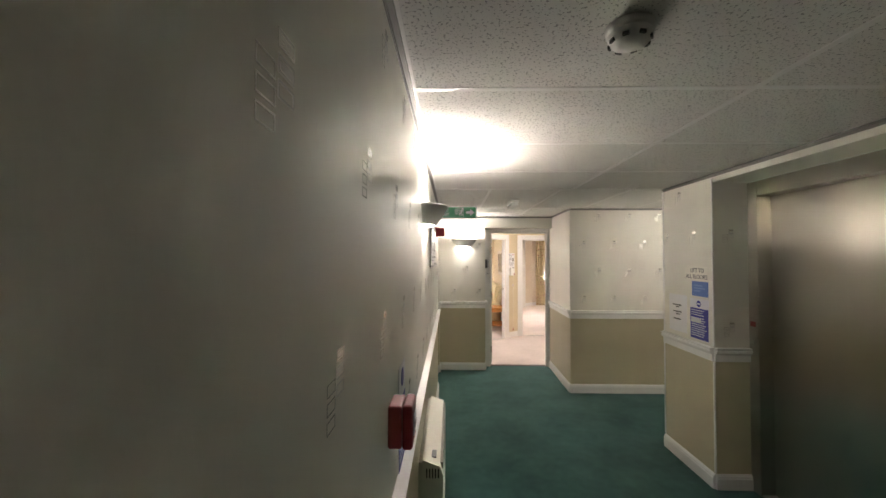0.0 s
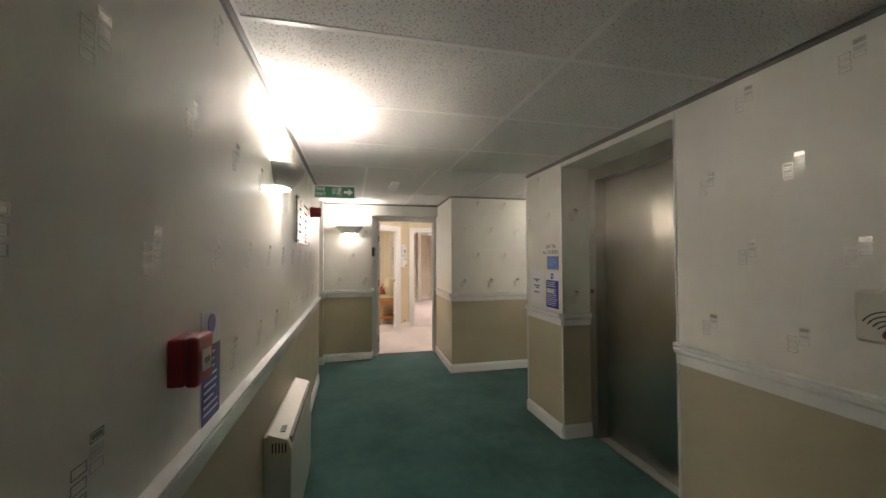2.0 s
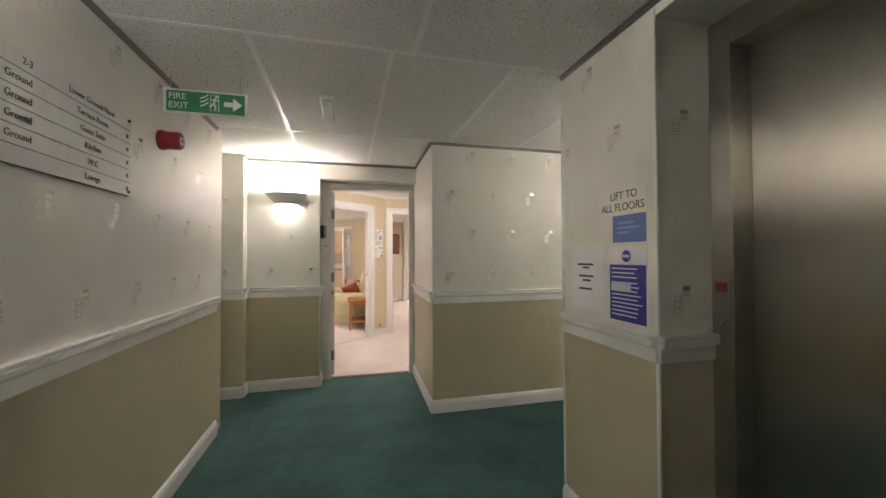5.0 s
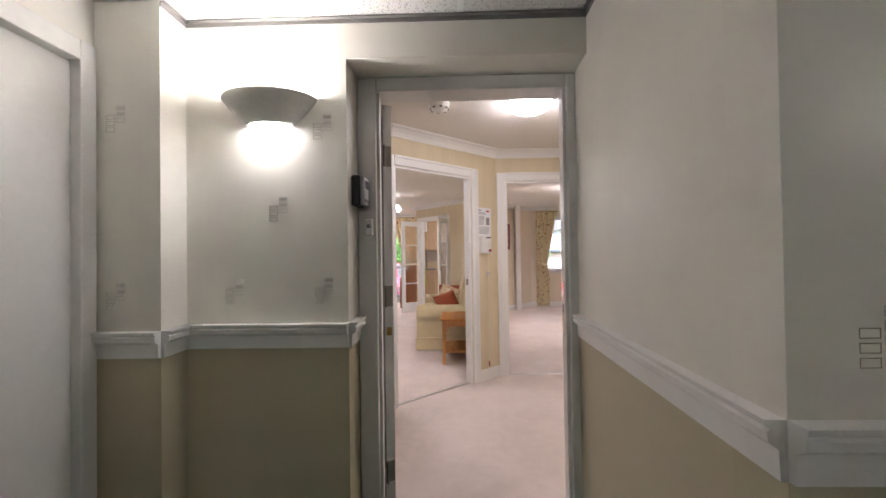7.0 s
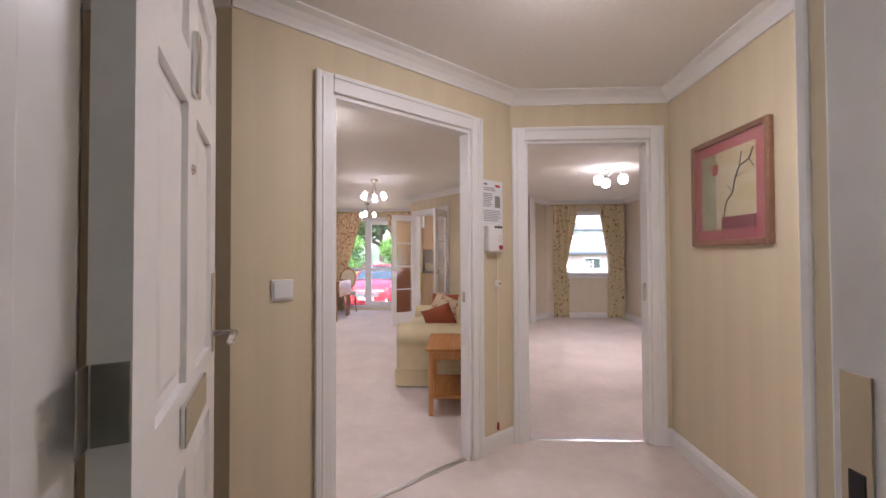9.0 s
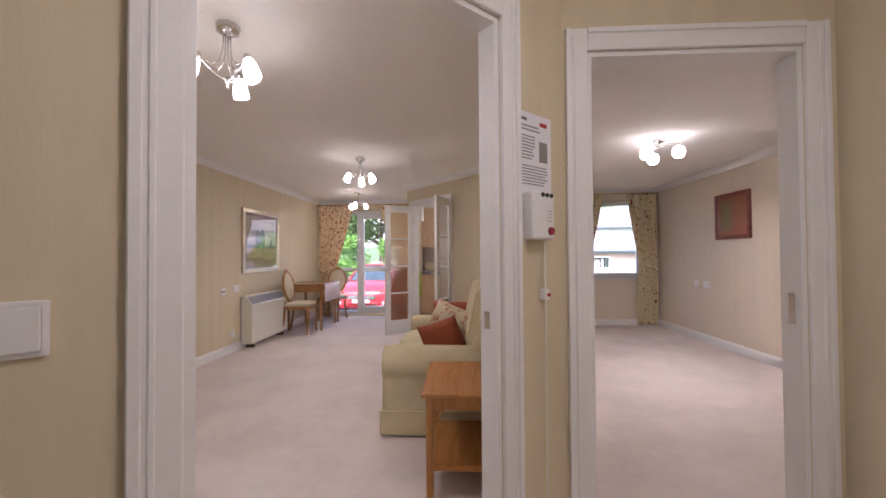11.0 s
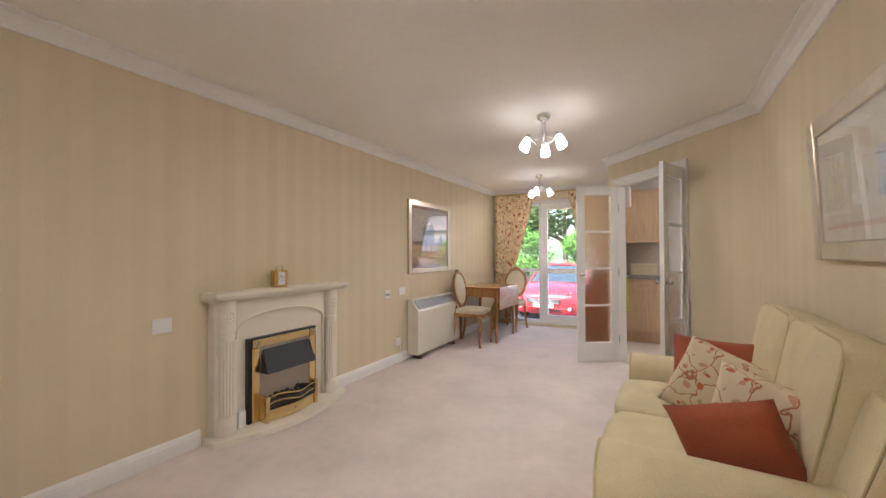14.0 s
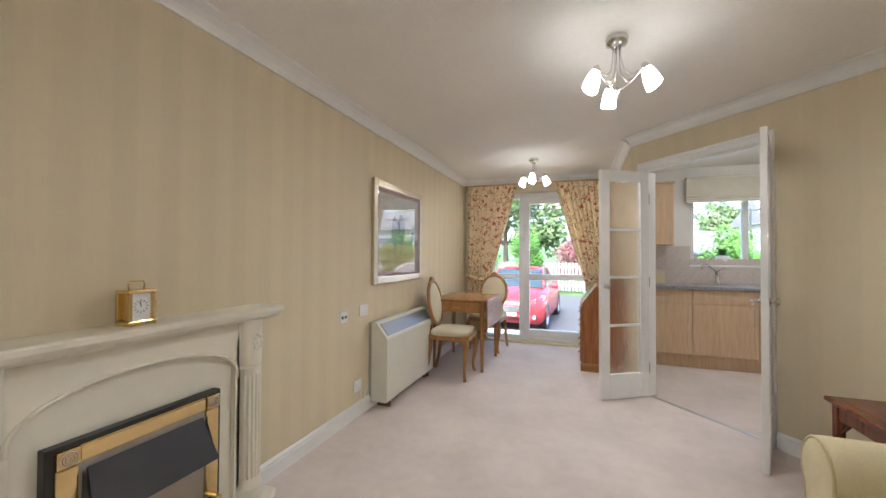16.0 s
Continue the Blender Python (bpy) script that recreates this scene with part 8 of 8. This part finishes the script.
def tree(x, y, height, radius, leaf, label, trunk=None, count=1500, seed=1, name="tree", low=0.35, size=0.16):
    rnd = random.Random(seed)
    t = empty(name, pose(x, y, GZ), label, "tree" if name == "tree" else "bush")
    th = height * low
    lb = bmesh.new()
    add(lb, tube([(0, 0, 0), (0.02, 0.01, th * 0.5), (-0.02, 0.03, th), (0.03, 0, height * 0.8)], [height * 0.03, height * 0.024, height * 0.018, height * 0.005], 8))
    clumps = []
    for i in range(9):
        a, z = rnd.uniform(0, 6.28), rnd.uniform(th * 0.8, height * 0.72)
        r = radius * rnd.uniform(0.4, 0.75)
        p = Vector((r * math.cos(a), r * math.sin(a), min(height * 0.92, z + r * 0.6)))
        add(lb, tube([(0, 0, z), (p.x * 0.5, p.y * 0.5, z + (p.z - z) * 0.4), tuple(p)], [height * 0.012, height * 0.008, height * 0.003], 6))
        clumps.append((p, radius * rnd.uniform(0.35, 0.6)))
    clumps.append((Vector((0, 0, height * 0.85)), radius * 0.5))
    clumps.append((Vector((0, 0, height * 0.6)), radius * 0.7))
    part("trunk", lb, BARK, t, smooth=True)
    verts, faces = [], []
    for i in range(count):
        c, r = clumps[rnd.randrange(len(clumps))]
        d = Vector((rnd.gauss(0, 1), rnd.gauss(0, 1), rnd.gauss(0, 0.85))).normalized() * r * rnd.uniform(0.55, 1.08)
        p = c + d
        if p.z < 0.05:
            continue
        u = Vector((rnd.uniform(-1, 1), rnd.uniform(-1, 1), rnd.uniform(-0.6, 0.6))).normalized()
        v = u.orthogonal().normalized()
        s = size * rnd.uniform(0.5, 1.2)
        k = len(verts)
        verts += [tuple(p - u * s), tuple(p + v * s * 0.45), tuple(p + u * s), tuple(p - v * s * 0.45)]
        faces.append((k, k + 1, k + 2, k + 3))
    me = bpy.data.meshes.new("crown")
    me.from_pydata(verts, [], faces)
    me.materials.append(leaf)
    o = new("crown", me)
    o.parent = t
    return t


tree(-2.4, 26.9, 2.9, 0.95, LEAF_A, "rounded bright green garden tree by the fence", count=4200, seed=3, low=0.2, size=0.085)
tree(-5.4, 27.6, 3.2, 1.2, LEAF_A, "bright green shrub tree beside the fence", count=3000, seed=4, low=0.15, size=0.1)
tree(-0.7, 29.4, 2.6, 0.7, LEAF_C, "small plum-leaved tree behind the fence", count=1600, seed=5, low=0.3, size=0.09)
tree(4.7, 24.6, 2.9, 0.85, LEAF_A, "dense green bush outside the kitchen window", count=3600, seed=6, name="bush", low=0.1, size=0.08)
tree(6.9, 29.5, 3.0, 1.1, LEAF_A, "light green bush seen from the bedroom", count=3600, seed=7, name="bush", low=0.1, size=0.09)
rnd = random.Random(11)
for i, (x, y, h) in enumerate(((-10, 40, 9), (-6.5, 43, 10), (-3.5, 41, 8), (-0.5, 46, 11), (2.6, 44, 7.5), (-13, 48, 12), (14, 58, 9), (20, 60, 10))):
    tree(x, y, h, h * 0.3, LEAF_B, "pale green leafy tree in the distance", count=2200, seed=20 + i, low=0.3, size=0.3)


def fence(x0, x1, y, h, label, posts=1.8):
    t = empty("fence", pose(x0, y, GZ), label, "fence")
    wm = grain(mat("weathered_boards", (0.36, 0.34, 0.31), 0.9), (4, 40), 0.25, 0.3, 0.003, (1, 1, 0.15))
    n = int((x1 - x0) / 0.16)
    me = None
    for i in range(n):
        o = part("slat", box(0, 0, 0.08, 0.105, 0.02, h, 0.004, 1), wm, t) if me is None else new("slat", me)
        me = o.data
        o.parent = t
        o.matrix_basis = Matrix.Translation((i * 0.16, 0, 0))
    for i in range(int((x1 - x0) / posts) + 1):
        part("post", box(i * posts, 0.045, 0, i * posts + 0.09, 0.13, h + 0.05), wm, t)
    for z in (0.3, h - 0.25):
        part("rail", box(0, 0.02, z, x1 - x0, 0.045, z + 0.08), wm, t)


fence(-9, 9, 27.9, 1.45, "weathered grey slatted timber fence along the parking area")
t_ = empty("metal_railing", pose(-3.4, 19.3, GZ), "black metal railing beside the parking area", "railing")
part("top_rail", box(0, 0, 1.08, 1.3, 0.04, 1.12), BLACK, t_)
part("bottom_rail", box(0, 0, 0.12, 1.3, 0.04, 0.16), BLACK, t_)
for i in range(11):
    part("baluster", cyl((0.03 + i * 0.124, 0.02, 0), (0.03 + i * 0.124, 0.02, 1.1), 0.009, seg=8), BLACK, t_)


def street_lamp(x, y, h):
    t = empty("street_lamp", pose(x, y, GZ), "dark metal lamp post with round heads", "street lamp")
    part("post", cyl((0, 0, 0), (0, 0, h), 0.06, 0.04), mat("dark_green_paint", (0.05, 0.06, 0.05), 0.5), t)
    part("arm", cyl((-0.45, 0, h - 0.05), (0.45, 0, h - 0.05), 0.025), mat("dark_green_arm", (0.05, 0.06, 0.05), 0.5), t)
    for s in (-0.45, 0.45):
        part("head", lathe([(0, 0.16), (0.1, 0.14), (0.22, 0.02), (0.2, 0), (0, 0)], 16, m=Matrix.Translation((s, 0, h))), mat("grey_lamp_head", (0.4, 0.4, 0.4), 0.5), t)


street_lamp(0.25, 31, 4.4)
street_lamp(7.3, 30, 4.0)


def low_house(x, y, w, d, wall_h, roof_h, wall_col, roof_col, label, turn=0):
    t = empty("house", pose(x, y, GZ, 0, 0, turn), label, "house")
    wm = grain(mat("render_%d" % x, wall_col, 0.9), (1, 40), 0.12, 0.2)
    rm = grain(mat("roof_%d" % x, roof_col, 0.8), (2, 30), 0.2, 0.3)
    part("wall", box(0, 0, 0, w, d, wall_h), wm, t)
    bm = bmesh.new()
    v = [bm.verts.new(p) for p in ((-0.3, -0.3, wall_h), (w + 0.3, -0.3, wall_h), (w + 0.3, d + 0.3, wall_h), (-0.3, d + 0.3, wall_h), (0.4, d / 2, wall_h + roof_h), (w - 0.4, d / 2, wall_h + roof_h))]
    for f in ((0, 1, 5, 4), (2, 3, 4, 5), (1, 2, 5), (3, 0, 4), (3, 2, 1, 0)):
        bm.faces.new([v[i] for i in f])
    bmesh.ops.recalc_face_normals(bm, faces=bm.faces)
    part("roof", bm, rm, t)
    part("gutter", box(-0.32, -0.38, wall_h - 0.12, w + 0.32, -0.3, wall_h + 0.02), mat("slate_blue_gutter", (0.06, 0.09, 0.13), 0.5), t)
    for i in range(int(w / 3)):
        wi = part("window", box(1 + i * 3, -0.03, wall_h * 0.4, 2.2 + i * 3, 0.01, wall_h * 0.8), UPVC, t)
        part("pane", box(1.08 + i * 3, -0.035, wall_h * 0.43, 2.12 + i * 3, -0.03, wall_h * 0.77), CARGLASS, wi)


low_house(3.0, 33, 12, 5, 2.0, 1.3, (0.42, 0.32, 0.27), (0.22, 0.22, 0.24), "low pale brown building with a dark gutter", -4)
low_house(14, 46, 14, 8, 4.5, 2.5, (0.62, 0.61, 0.58), (0.20, 0.19, 0.19), "white rendered house with a grey roof")
low_house(-1.5, 52, 9, 7, 3.4, 2.2, (0.40, 0.27, 0.18), (0.19, 0.16, 0.15), "tan brick house beyond the trees")
hl = bmesh.new()
n_ = 40
lo_ = [hl.verts.new((-160 + 320 * i / n_, 150, GZ - 1)) for i in range(n_ + 1)]
hi_ = [hl.verts.new((-160 + 320 * i / n_, 175, 9 + 5 * math.sin(i * 0.35) + 3 * noise.noise(Vector((i * 0.5, 0, 0))))) for i in range(n_ + 1)]
for i in range(n_):
    hl.faces.new((lo_[i], lo_[i + 1], hi_[i + 1], hi_[i]))
tagged(part("hill", hl, grain(mat("wooded_hill", (0.10, 0.15, 0.08), 0.95), (0.08, 0.9), 0.5, 0.3)), "distant wooded green hill", "hill", kind="structure")
